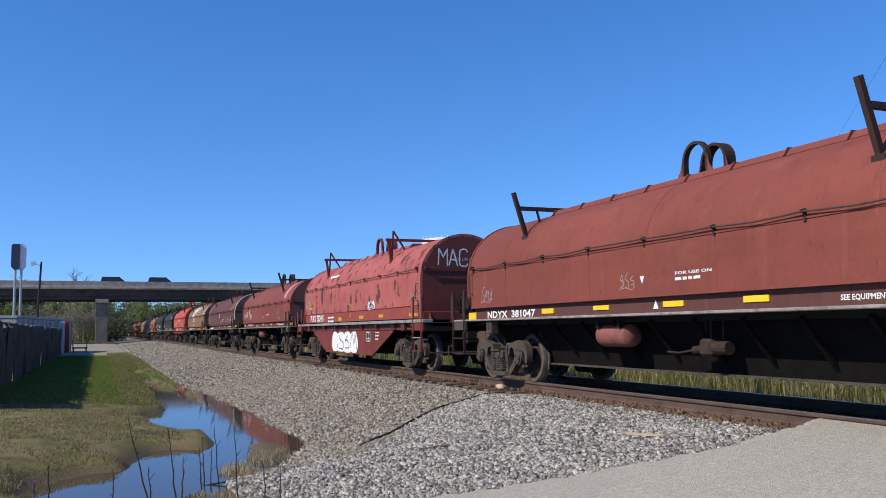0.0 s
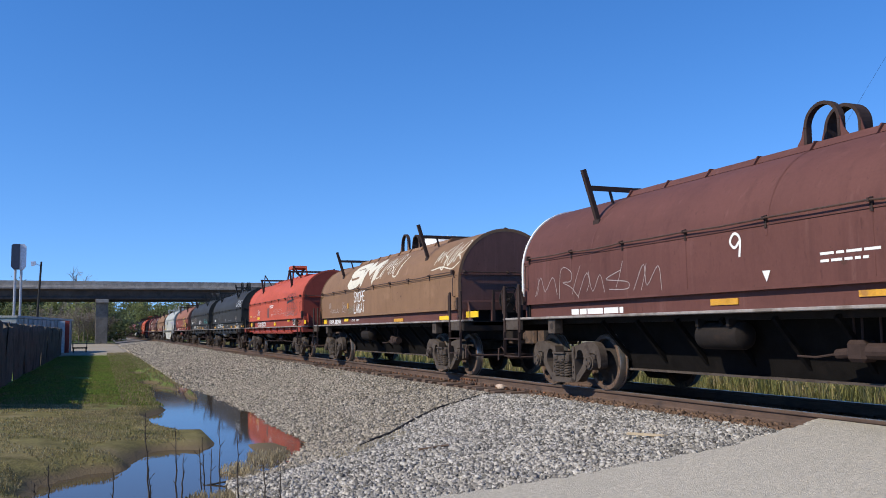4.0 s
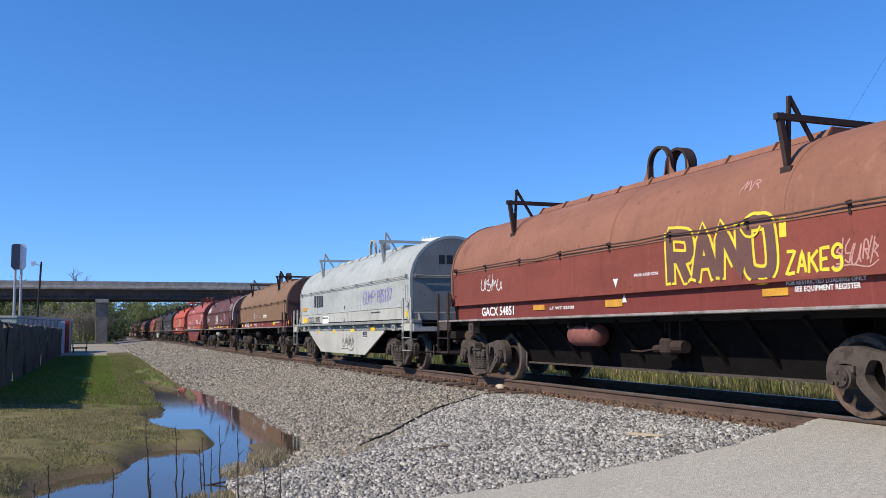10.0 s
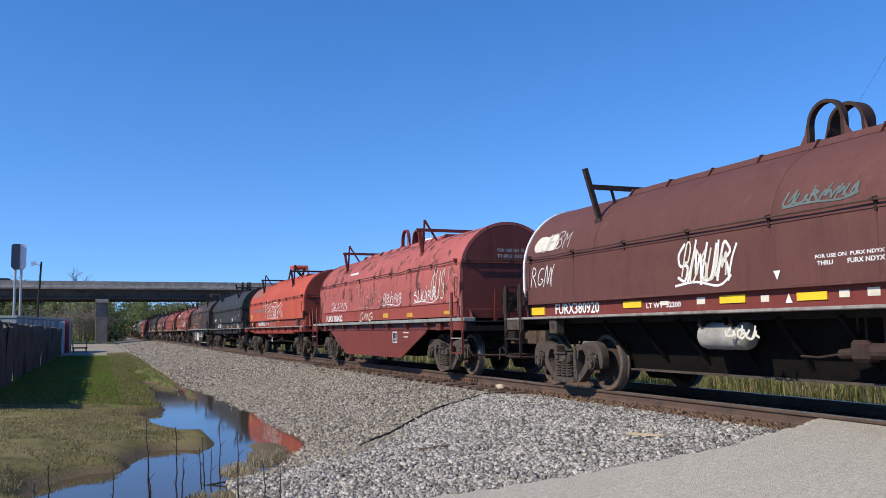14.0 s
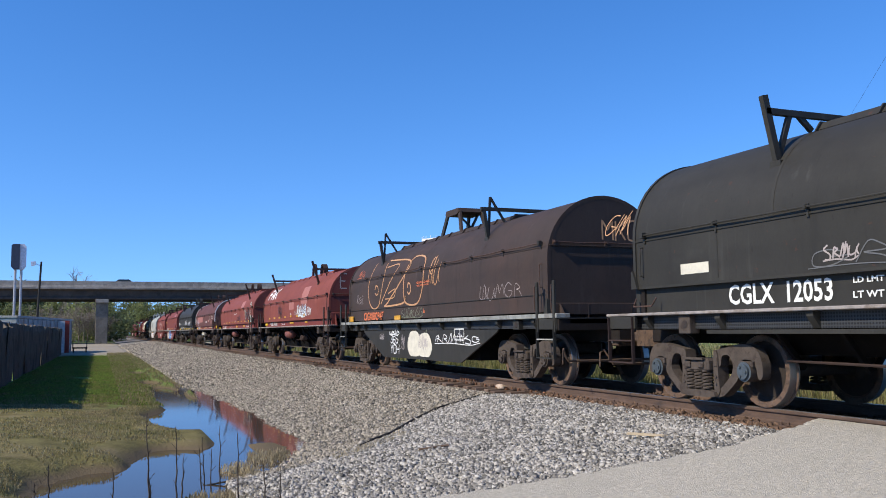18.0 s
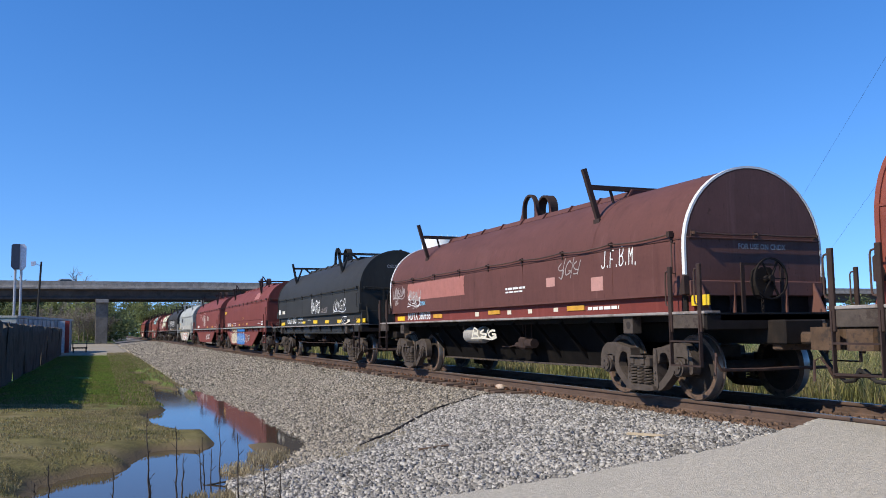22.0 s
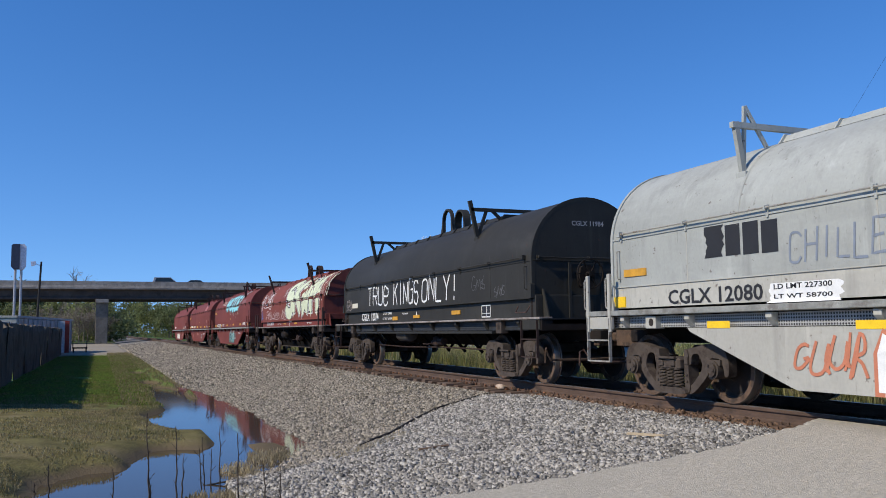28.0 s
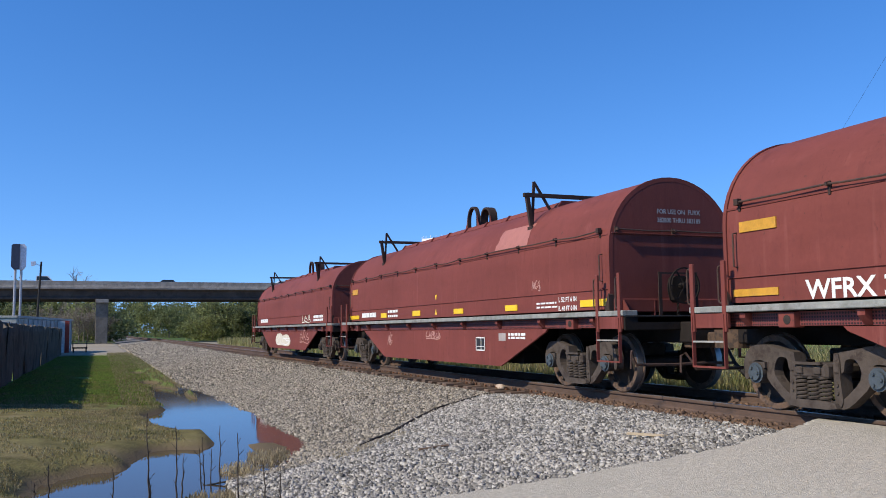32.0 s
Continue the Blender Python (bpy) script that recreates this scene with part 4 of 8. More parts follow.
                if tall:
                    for x in (xa, xb):
                        b = bmn()
                        box(b, x - 0.035, x + 0.035, *sorted((s * (w - 0.03), s * (w + 0.014))), 0.95, 1.84, bevel=0.008)
                        post = part("corner_post", b, self.skirt if k in ("grey", "belly") else M_BRACE, ob)
                        b = bmn()
                        xg = x - 0.07
                        sweep(b, [(x - 0.03, y, 1.78), (xg - 0.02, y - s * 0.01, 1.77), (xg - 0.035, y - s * 0.01, 1.73), (xg - 0.035, y - s * 0.01, 1.36), (xg - 0.02, y - s * 0.01, 1.32), (x - 0.03, y, 1.31)], 0.0115, 6)
                        part("handrail", b, M_RODGREY if k == "grey" else self.rail, post)
                else:
                    b = bmn()
                    xg = e * (H - 0.30)
                    sweep(b, [(xg - 0.24, s * (hw + 0.03), 1.44), (xg - 0.22, s * (hw + 0.10), 1.32), (xg + 0.22, s * (hw + 0.10), 1.32), (xg + 0.24, s * (hw + 0.03), 1.44)], 0.012, 6)
                    part("handrail", b, self.rail, ob)
                # jacking pad with its round eye over the bogie
                xj = e * (H - 1.25)
                za, zb2 = (1.24, 1.49) if k == "orange" else (0.93, 1.18)
                yj = hw + (0.02 if k == "orange" else 0.115)
                if k in ("belly", "grey"):
                    xj += e * 0.15
                    za = 1.0
                b = bmn()
                box(b, xj - 0.12, xj + 0.12, *sorted((s * (hw - 0.05), s * yj)), za, zb2, bevel=0.01)
                pad = part("jacking_pad", b, M_COUPLER if k == "orange" else self.skirt if k in ("grey", "belly") else M_TRUCK, ob)
                b = bmn()
                rod(b, (xj + 0.02, s * (yj - 0.02), (za + zb2) / 2), (xj + 0.02, s * (yj + 0.004), (za + zb2) / 2), 0.055, 14)
                part("eye", b, M_PLATE, pad, "dark round lifting eye")
        # brake wheel on its stand
        eb = -1 if k == "grey" or self.paint == SOOT else 1
        high = k in ("grate", "orange")
        zw = 2.02 if high else 1.66
        xw = eb * (H + 0.30 if high else D - 0.10)
        yw = -0.15
        b = bmn()
        ring(b, (xw, yw, zw), (1, 0, 0), 0.262, 0.285, 0.014, 24)
        for q in range(6):
            a = q * math.pi / 3
            bar(b, (xw, yw, zw), (xw - eb * 0.02, yw + 0.27 * math.cos(a), zw + 0.27 * math.sin(a)), 0.03, 0.016)
        rod(b, (xw + eb * 0.03, yw, zw), (xw - eb * 0.10, yw, zw), 0.045, 10)
        part("brake_wheel", b, M_STEEL, ob, "black spoked brake wheel", False)
        b = bmn()
        xg = xw - eb * 0.16
        prism(b, rounded([(yw - 0.13, zw + 0.16), (yw + 0.13, zw + 0.16), (yw + 0.17, zw - 0.05), (yw + 0.09, zw - 0.26), (yw - 0.11, zw - 0.26), (yw - 0.17, zw - 0.05)], 1), xg - 0.06, xg + 0.06, "yz")
        part("brake_gearbox", b, M_STEEL, ob)
        b = bmn()
        for i in range(9):
            z = zw - 0.26 - i * (zw - 1.16) / 12
            ring(b, (xg + eb * 0.03, yw - 0.04, z), (0, 1, 0) if i % 2 else (1, 0, 0), 0.014, 0.026, 0.006, 8)
        part("brake_chain", b, M_STEEL, ob)
        for y in (yw - 0.34, yw + 0.34):
            b = bmn()
            bar(b, (xg, y, 1.19), (xg, y, zw + 0.22), 0.06, 0.018, (1, 0, 0))
            part("brake_stand", b, self.brace, ob)
        b = bmn()
        bar(b, (xg, yw - 0.35, zw + 0.2), (xg, yw + 0.35, zw + 0.2), 0.02, 0.03)
        part("brake_stand_top", b, self.brace, ob)
        # brake gear below the floor
        if k in ("round", "grate", "orange"):
            b = bmn()
            lathe(b, [(0.0, -0.58), (0.12, -0.565), (0.19, -0.50), (0.20, -0.45), (0.20, 0.45), (0.19, 0.50), (0.12, 0.565), (0.0, 0.58)], 18)
            for v in b.verts:
                v.co = Vector((v.co.y * 0.78 - 1.05, -1.0 - v.co.x * 0.9, 0.90 + v.co.z * 0.9))
            part("air_tank", b, self.tank, ob, "", True)
            for dx in (-1.35, -0.75):
                b = bmn()
                box(b, dx - 0.03, dx + 0.03, -1.2, -0.8, 1.02, 1.12)
                part("tank_hanger", b, M_STEEL, ob)
            b = bmn()
            box(b, 0.9, 1.15, -1.02, -0.78, 0.62, 0.86, bevel=0.04)
            rod(b, (1.15, -0.92, 0.74), (1.42, -0.92, 0.74), 0.09, 12)
            rod(b, (0.72, -0.94, 0.70), (0.9, -0.92, 0.72), 0.055, 10)
            for dx, dz in ((0.95, 0.86), (1.06, 0.88), (1.3, 0.82)):
                rod(b, (dx, -0.92, dz - 0.05), (dx, -0.92, 1.12), 0.014, 6)
            sweep(b, [(0.72, -0.95, 0.70), (0.45, -0.98, 0.66), (0.2, -1.0, 0.67)], 0.014)
            part("brake_valve", b, M_BRACE, ob)
        if k in ("grate", "orange"):
            b = bmn()
            sweep(b, [(-H + 2.6, -0.86, 0.60), (-1.4, -0.9, 0.57), (1.4, -0.9, 0.60), (H - 2.6, -0.86, 0.58)], 0.018)
            part("brake_pipe", b, M_BRACE, ob)
        if k == "round":
            for s in (-1, 1):
                b = bmn()
                box(b, -H + 2.4, H - 2.4, *sorted((s * 0.52, s * 0.66)), 0.345, 0.375)
                part("trough_flange", b, M_TRUCK, ob)

    def running_gear(self):
        x = self.half - 1.25
        bogie(self.ob, -x, self.u, self.blue)
        bogie(self.ob, x, self.u, self.blue)




def hood_paint(name, base, second, rust=0.0, rough=0.68, bleach=None):
    """Old wagon paint: long faded streaks, soft stains and, where asked, flaking rust."""
    m = mat(name, base, rough, var=0.10, second=second, amount=0.48, sharp=0.3, stain=0.28, scale=0.8, dirt=tuple(c * 0.55 for c in base), dirt_amount=0.35,
            stretch=(0.6, 1, 0.45), grain=45, bump=0.06, spec=0.22)
    t = m.node_tree
    N, L = t.nodes, t.links
    b = N["Principled BSDF"]
    tc, info = N.new("ShaderNodeTexCoord"), N.new("ShaderNodeObjectInfo")
    add = N.new("ShaderNodeVectorMath")
    add.operation = "ADD"
    sc = N.new("ShaderNodeVectorMath")
    sc.operation = "SCALE"
    sc.inputs[0].default_value = (61.0, 7.0, 3.0)
    L.new(info.outputs["Random"], sc.inputs["Scale"])
    L.new(tc.outputs["Object"], add.inputs[0])
    L.new(sc.outputs[0], add.inputs[1])

    def layer(scale, stretch, lo, hi, colour, weight, detail=6.0):
        mp, nz, r, mx, w = N.new("ShaderNodeMapping"), N.new("ShaderNodeTexNoise"), N.new("ShaderNodeMapRange"), N.new("ShaderNodeMix"), N.new("ShaderNodeMath")
        mp.inputs["Scale"].default_value = stretch
        nz.inputs["Scale"].default_value, nz.inputs["Detail"].default_value, nz.inputs["Roughness"].default_value = scale, detail, 0.62
        r.inputs["From Min"].default_value, r.inputs["From Max"].default_value = lo, hi
        w.operation = "MULTIPLY"
        w.inputs[1].default_value = weight
        mx.data_type = "RGBA"
        L.new(add.outputs[0], mp.inputs["Vector"])
        L.new(mp.outputs[0], nz.inputs["Vector"])
        L.new(nz.outputs["Fac"], r.inputs["Value"])
        L.new(r.outputs[0], w.inputs[0])
        L.new(w.outputs[0], mx.inputs[0])
        L.new(b.inputs["Base Color"].links[0].from_socket, mx.inputs[6])
        mx.inputs[7].default_value = (*colour, 1)
        L.new(mx.outputs[2], b.inputs["Base Color"])

    layer(2.6, (1, 1, 0.12), 0.56, 0.78, tuple(c * 0.42 for c in base), 0.62)
    layer(1.1, (0.5, 1, 1), 0.60, 0.72, bleach or tuple(min(1, c * 1.5 + 0.03) for c in base), 0.22)
    layer(7.0, (1, 1, 1), 0.66, 0.70, (0.07, 0.035, 0.025), 0.7)
    layer(5.0, (1, 1, 0.06), 0.60, 0.72, bleach or tuple(min(1, c * 1.4 + 0.04) for c in base), 0.30)
    layer(0.9, (0.35, 1, 1.6), 0.52, 0.66, tuple(c * 0.6 for c in base), 0.35)
    layer(6.0, (1, 1, 0.4), 0.5, 0.72, tuple(c * 0.6 for c in base), 0.32)
    layer(16.0, (1, 1, 0.25), 0.62, 0.70, tuple(c * 0.4 for c in base), 0.45)
    if rust:
        layer(3.6, (0.8, 1, 0.5), 0.615 - rust, 0.68 - rust, (0.25, 0.085, 0.045), 0.55, 9.0)
        layer(3.6, (0.8, 1, 0.5), 0.648 - rust, 0.668 - rust, (0.085, 0.038, 0.026), 0.92, 9.0)
    return m


RED = hood_paint("red_brown_wagon_paint", (0.222, 0.060, 0.042), (0.185, 0.050, 0.037))
DEEPRED = hood_paint("deep_red_wagon_paint", (0.192, 0.050, 0.039), (0.170, 0.045, 0.037))
PINKRED = hood_paint("sun_bleached_rusty_red_paint", (0.41, 0.112, 0.097), (0.33, 0.082, 0.068), rust=0.085)
BANDRED = hood_paint("bright_red_side_band_paint", (0.30, 0.066, 0.048), (0.25, 0.056, 0.042))
MAROON = hood_paint("dark_maroon_wagon_paint", (0.122, 0.050, 0.041), (0.100, 0.042, 0.036))
SILLRED = hood_paint("red_sill_paint", (0.185, 0.042, 0.033), (0.155, 0.037, 0.03))
BLACK = hood_paint("black_wagon_paint", (0.035, 0.033, 0.028), (0.048, 0.045, 0.038), rough=0.6)
SOOT = hood_paint("sooty_brown_black_paint", (0.050, 0.036, 0.030), (0.075, 0.045, 0.034))
ORANGE = hood_paint("bright_orange_red_paint", (0.475, 0.090, 0.051), (0.40, 0.080, 0.047))
# darker copy of ORANGE: dirt on the sills, painted-in shade on hood ends
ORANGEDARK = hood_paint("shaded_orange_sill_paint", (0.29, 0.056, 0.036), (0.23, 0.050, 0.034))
GREY = hood_paint("pale_grey_wagon_paint", (0.385, 0.40, 0.375), (0.34, 0.352, 0.325))
PALE = hood_paint("dirty_white_panel_paint", (0.45, 0.44, 0.39), (0.38, 0.365, 0.325))
TAN = hood_paint("rusty_tan_hood_paint", (0.235, 0.135, 0.075), (0.20, 0.11, 0.062))
RUSTTAN = hood_paint("rusty_orange_brown_hood_paint", (0.27, 0.12, 0.075), (0.23, 0.10, 0.062))
# hood-end paints: own hue, darkened for the shade on the ends
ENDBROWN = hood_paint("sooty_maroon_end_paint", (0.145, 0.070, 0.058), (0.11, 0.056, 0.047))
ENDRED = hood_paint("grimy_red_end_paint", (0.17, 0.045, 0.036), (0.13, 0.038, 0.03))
ENDGREY = hood_paint("grimy_grey_end_paint", (0.22, 0.22, 0.21), (0.18, 0.18, 0.17))
M_TANKRED = mat("dusty_red_tank_paint", (0.20, 0.07, 0.055), 0.7)
M_TANKBLK = mat("dusty_dark_tank_paint", (0.06, 0.055, 0.05), 0.7)
M_TANKGREY = mat("dirty_grey_tank_paint", (0.3, 0.28, 0.25), 0.7)


def grating_paint(name, base, hole):
    """Perforated walkway plate: small round dark holes through paint."""
    m = mat(name, base, 0.6, var=0.15)
    t = m.node_tree
    N, L = t.nodes, t.links
    b = N["Principled BSDF"]
    tc, vo, r, mx = N.new("ShaderNodeTexCoord"), N.new("ShaderNodeTexVoronoi"), N.new("ShaderNodeMapRange"), N.new("ShaderNodeMix")
    mp = N.new("ShaderNodeMapping")
    mp.inputs["Scale"].default_value = (1, 0.0, 1)
    vo.inputs["Scale"].default_value, vo.inputs["Randomness"].default_value = 26.0, 0.0
    r.inputs["From Min"].default_value, r.inputs["From Max"].default_value = 0.30, 0.36
    mx.data_type = "RGBA"
    L.new(tc.outputs["Object"], mp.inputs["Vector"])
    L.new(mp.outputs[0], vo.inputs["Vector"])
    L.new(vo.outputs["Distance"], r.inputs["Value"])
    L.new(r.outputs[0], mx.inputs[0])
    mx.inputs[6].default_value = (*hole, 1)
    L.new(b.inputs["Base Color"].links[0].from_socket, mx.inputs[7])
    L.new(mx.outputs[2], b.inputs["Base Color"])
    return m


G_RED = grating_paint("perforated_red_plate", (0.16, 0.04, 0.035), (0.02, 0.01, 0.01))
G_BLACK = grating_paint("perforated_black_plate", (0.035, 0.036, 0.038), (0.006, 0.006, 0.006))
G_ORANGE = grating_paint("perforated_orange_plate", (0.40, 0.06, 0.035), (0.04, 0.012, 0.01))
G_GREY = grating_paint("perforated_grey_plate", (0.34, 0.34, 0.33), (0.03, 0.03, 0.03))
G_MESH = grating_paint("open_mesh_step_plate", (0.13, 0.105, 0.085), (0.01, 0.008, 0.007))
G_STEP = grating_paint("perforated_dark_step_plate", (0.05, 0.047, 0.043), (0.008, 0.007, 0.006))

cars = []


def add(u, half, zt, kind, paint, label, **kw):
    cars.append(Car(u, half, 1.2, zt, paint, kind, label, **kw))


# front of the train to its end: centre along the train, half length of the hood, top of the hood
add(-10.45, 6.45, 3.27, "round", RED, "red-brown covered coil car with thin white rub marks", sill=MAROON, tank=M_TANKRED)
add(-26.30, 6.45, 3.42, "belly", PINKRED, "sun-bleached red covered coil car with flaking rust", sill=SILLRED, skirt=SILLRED, grating=G_RED, brace=SILLRED, lower=BANDRED)
add(-41.85, 6.35, 3.26, "round", RED, "red-brown covered coil car with chalk scrawls", sill=MAROON, tank=M_TANKRED)
add(-57.75, 6.35, 3.26, "round", MAROON, "dark maroon covered coil car with white rim", rim=M_WHITE)
add(-73.55, 6.35, 3.28, "round", TAN, "rusty tan covered coil car with big white letters", sill=MAROON)
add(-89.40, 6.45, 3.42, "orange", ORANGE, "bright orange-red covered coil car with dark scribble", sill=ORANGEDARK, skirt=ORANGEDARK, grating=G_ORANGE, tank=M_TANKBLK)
add(-104.95, 6.5, 3.48, "grate", BLACK, "black covered coil car with white spray scrawl", grating=G_BLACK, brace=BLACK, tank=M_TANKGREY)
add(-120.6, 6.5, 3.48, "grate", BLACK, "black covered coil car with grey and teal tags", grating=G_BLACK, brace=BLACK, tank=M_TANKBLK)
add(-136.35, 6.45, 3.38, "round", RUSTTAN, "rusty red covered coil car with yellow graffiti", sill=SILLRED, lower=RED, tank=M_TANKRED, z0=1.57)
add(-152.05, 6.45, 3.45, "grey", GREY, "pale grey covered coil car with purple scrawl", sill=PALE, skirt=PALE, grating=G_GREY, lower=PALE, brace=GREY)
add(-167.7, 6.45, 3.38, "round", TAN, "tan-brown covered coil car with red side sill", sill=SILLRED, lower=TAN, z0=1.55)
add(-183.45, 6.35, 3.27, "round", MAROON, "maroon covered coil car with white rim and graffiti", sill=SILLRED, rim=M_WHITE, tank=M_TANKGREY)
add(-199.3, 6.45, 3.42, "belly", PINKRED, "faded red covered coil car with rust and scribbles", sill=SILLRED, skirt=SILLRED, grating=G_RED, brace=SILLRED, lower=BANDRED)
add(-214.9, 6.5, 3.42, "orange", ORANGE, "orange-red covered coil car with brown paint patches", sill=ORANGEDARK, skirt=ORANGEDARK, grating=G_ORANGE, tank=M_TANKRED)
add(-230.55, 6.5, 3.48, "grate", BLACK, "black covered coil car with small white tags", grating=G_BLACK, brace=BLACK, tank=M_TANKBLK, blue=1)
add(-246.2, 6.5, 3.42, "belly", SOOT, "sooty brown covered coil car with orange outline letters", sill=BLACK, skirt=BLACK, grating=G_BLACK, brace=BLACK)
add(-261.7, 6.4, 3.27, "round", RED, "red covered coil car with pale paint patch", sill=SILLRED, tank=M_TANKRED)
add(-277.5, 6.4, 3.27, "round", RED, "red covered coil car with dark bubble graffiti", sill=SILLRED, tank=M_TANKRED)
add(-293.35, 6.35, 3.27, "round", MAROON, "maroon covered coil car with pinkish repaint patch", sill=SILLRED, rim=M_WHITE, tank=M_TANKGREY)
add(-309.1, 6.45, 3.48, "grate", BLACK, "black covered coil car with yellow reflectors", grating=G_BLACK, brace=BLACK, tank=M_TANKBLK)
add(-325.65, 7.4, 3.42, "belly", DEEPRED, "long deep red coil car with blue graffiti skirt", grating=G_RED, brace=M_BRACE)
add(-343.05, 7.4, 3.42, "belly", DEEPRED, "long deep red coil car with white bubble graffiti", grating=G_RED, brace=M_BRACE)
add(-359.6, 6.45, 3.45, "grey", GREY, "pale grey coil car with orange and white graffiti", sill=PALE, skirt=PALE, grating=G_GREY, lower=PALE, brace=GREY)
add(-375.2, 6.5, 3.48, "grate", BLACK, "black covered coil car with large white slogan", grating=G_BLACK, brace=BLACK, tank=M_TANKBLK)
add(-390.9, 6.4, 3.27, "round", RED, "red covered coil car with cream and black graffiti", sill=SILLRED)
add(-407.95, 7.4, 3.42, "belly", DEEPRED, "long deep red coil car with cyan graffiti", grating=G_RED, brace=M_BRACE, blue=1)
add(-425.45, 7.45, 3.42, "belly", DEEPRED, "long clean deep red coil car with yellow reflectors", grating=G_RED, brace=M_BRACE, blue=1)
add(-442.6, 7.45, 3.42, "belly", DEEPRED, "last long deep red coil car of the train", grating=G_RED, brace=M_BRACE)


def flat(name, colour, rough=0.6, var=0.10):
    return mat(name, colour, rough, var=var, second=tuple(c * 0.8 for c in colour), amount=0.55, sharp=0.2, stain=2.0, bump=0)


G_WHITE, G_CREAM = flat("white_spray_paint", (0.74, 0.74, 0.72)), flat("cream_spray_paint", (0.62, 0.58, 0.47))
G_INK, G_DULL = flat("black_spray_paint", (0.022, 0.022, 0.024)), flat("dull_brown_paint", (0.13, 0.06, 0.045))
G_CHALK, G_FAINT = flat("thin_chalky_paint", (0.36, 0.31, 0.29)), flat("faint_grey_scrawl", (0.12, 0.12, 0.12))
# G_DIM: white stencil greyed to carry the shade of the hood ends
G_FAINTD, G_DIM = flat("faint_dark_scrawl", (0.34, 0.34, 0.34)), flat("dim_white_stencil", (0.36, 0.34, 0.33))
G_PINK, G_PALEPINK = flat("faded_pink_paint", (0.46, 0.24, 0.20)), flat("pale_pink_paint", (0.60, 0.47, 0.44))
G_PINKPATCH, G_RUSTY = flat("repainted_pinkish_patch", (0.36, 0.14, 0.11)), flat("rusty_tan_paint", (0.42, 0.22, 0.12))
G_YEL, G_TEAL = flat("bright_yellow_spray", (0.72, 0.55, 0.04)), flat("teal_spray", (0.05, 0.32, 0.28))
G_TEALDARK, G_SAGE = flat("dull_teal_spray", (0.10, 0.13, 0.12)), flat("sage_spray", (0.20, 0.22, 0.15))
G_PURPLE, G_OCHRE = flat("purple_spray", (0.22, 0.18, 0.42)), flat("pale_ochre_spray", (0.50, 0.27, 0.13))
G_ORANGE, G_SKY = flat("orange_stencil", (0.62, 0.16, 0.06)), flat("sky_blue_spray", (0.20, 0.45, 0.62))
G_GREENDK, G_BROWN = flat("dark_green_spray", (0.05, 0.09, 0.06)), flat("brown_overpaint", (0.24, 0.11, 0.075))
G_AQUA, G_LIME = flat("aqua_dots", (0.30, 0.42, 0.36)), flat("pale_lime_cream_spray", (0.62, 0.66, 0.46))
G_CYAN, G_SEA = flat("cyan_spray", (0.28, 0.66, 0.70)), flat("sea_green_spray", (0.09, 0.20, 0.20))
G_BLUE, G_BEIGE = flat("strong_blue_spray", (0.03, 0.17, 0.46)), flat("beige_spray", (0.60, 0.52, 0.38))
G_TERRA, G_SLATE, G_DULLRED = flat("terracotta_spray", (0.50, 0.18, 0.10)), flat("slate_blue_spray", (0.20, 0.23, 0.28)), flat("dull_red_paint", (0.22, 0.09, 0.075))

rg = random.Random(77)


def shell(c, a, b, q0, q1, off, n, m):
    """A patch laid on the near side of the car, as a grid that follows the curve."""
    bm = bmn()
    g = [[bm.verts.new(c.at(a + (b - a) * i / n, q0 + (q1 - q0) * j / m, off)) for j in range(m + 1)] for i in range(n + 1)]
    for i in range(n):
        for j in range(m):
            bm.faces.new((g[i][j], g[i + 1][j], g[i + 1][j + 1], g[i][j + 1]))
    return bm


laid = {}


def plate(c, a, b, q0, q1, material):
    # one reflector to a place
    if any(a < e and b > d and q0 < g and q1 > f for d, e, f, g in laid.setdefault(c.u, [])):
        return
    laid[c.u].append((a, b, q0, q1))
    bm = bmn()
    p, q = c.at(a, q0, 0.0), c.at(b, q1, 0.0)
    box(bm, p.x, q.x, p.y - 0.016, p.y + 0.004, q0, q1)
    part("reflector", bm, material, c.ob)


def patch(c, a, b, q0, q1, material):
    big = (b - a) * (q1 - q0) > 0.12
    bm = shell(c, a, b, q0, q1, 0.004, 8 if big else 1, 8 if big else 2)
    if big:
        for v in bm.verts:
            if v.is_boundary:
                v.co.x += rg.uniform(-0.04, 0.04)
    part("paint_patch", bm, material, c.ob)


def triangle(c, x, q, s, way, material):
    s = min(s, 0.085)
    bm = bmn()
    bm.faces.new([bm.verts.new(c.at(x + dx * s, q + dq * s * way, 0.008)) for dx, dq in ((-0.8, -0.8), (0.8, -0.8), (0, 0.8))])
    part("stencil_triangle", bm, material, c.ob)


def lay_text(c, s, a, b, q, h, material, bars, put, name="lettering"):
    if bars:
        # text too small to read: plain bars in word lengths
        bm = bmn()
        x = a
        while x < b - 0.02:
            w = min(b - x, rg.uniform(0.1, 0.3) * max(0.5, b - a))
            bm.faces.new([bm.verts.new(put(xx, qq)) for xx, qq in ((x, q), (x + w, q), (x + w, q + h), (x, q + h))])
            x += w + 0.03
        return part(name, bm, material, c.ob)
    me = text_mesh(s, h / 0.70, b - a, -0.018 if h > 0.3 and material == G_WHITE else 0.022)
    for v in me.vertices:
        v.co = put(a + v.co.x, q + v.co.y)
    me.materials.clear()
    me.materials.append(material)
    return part(name, me, None, c.ob)


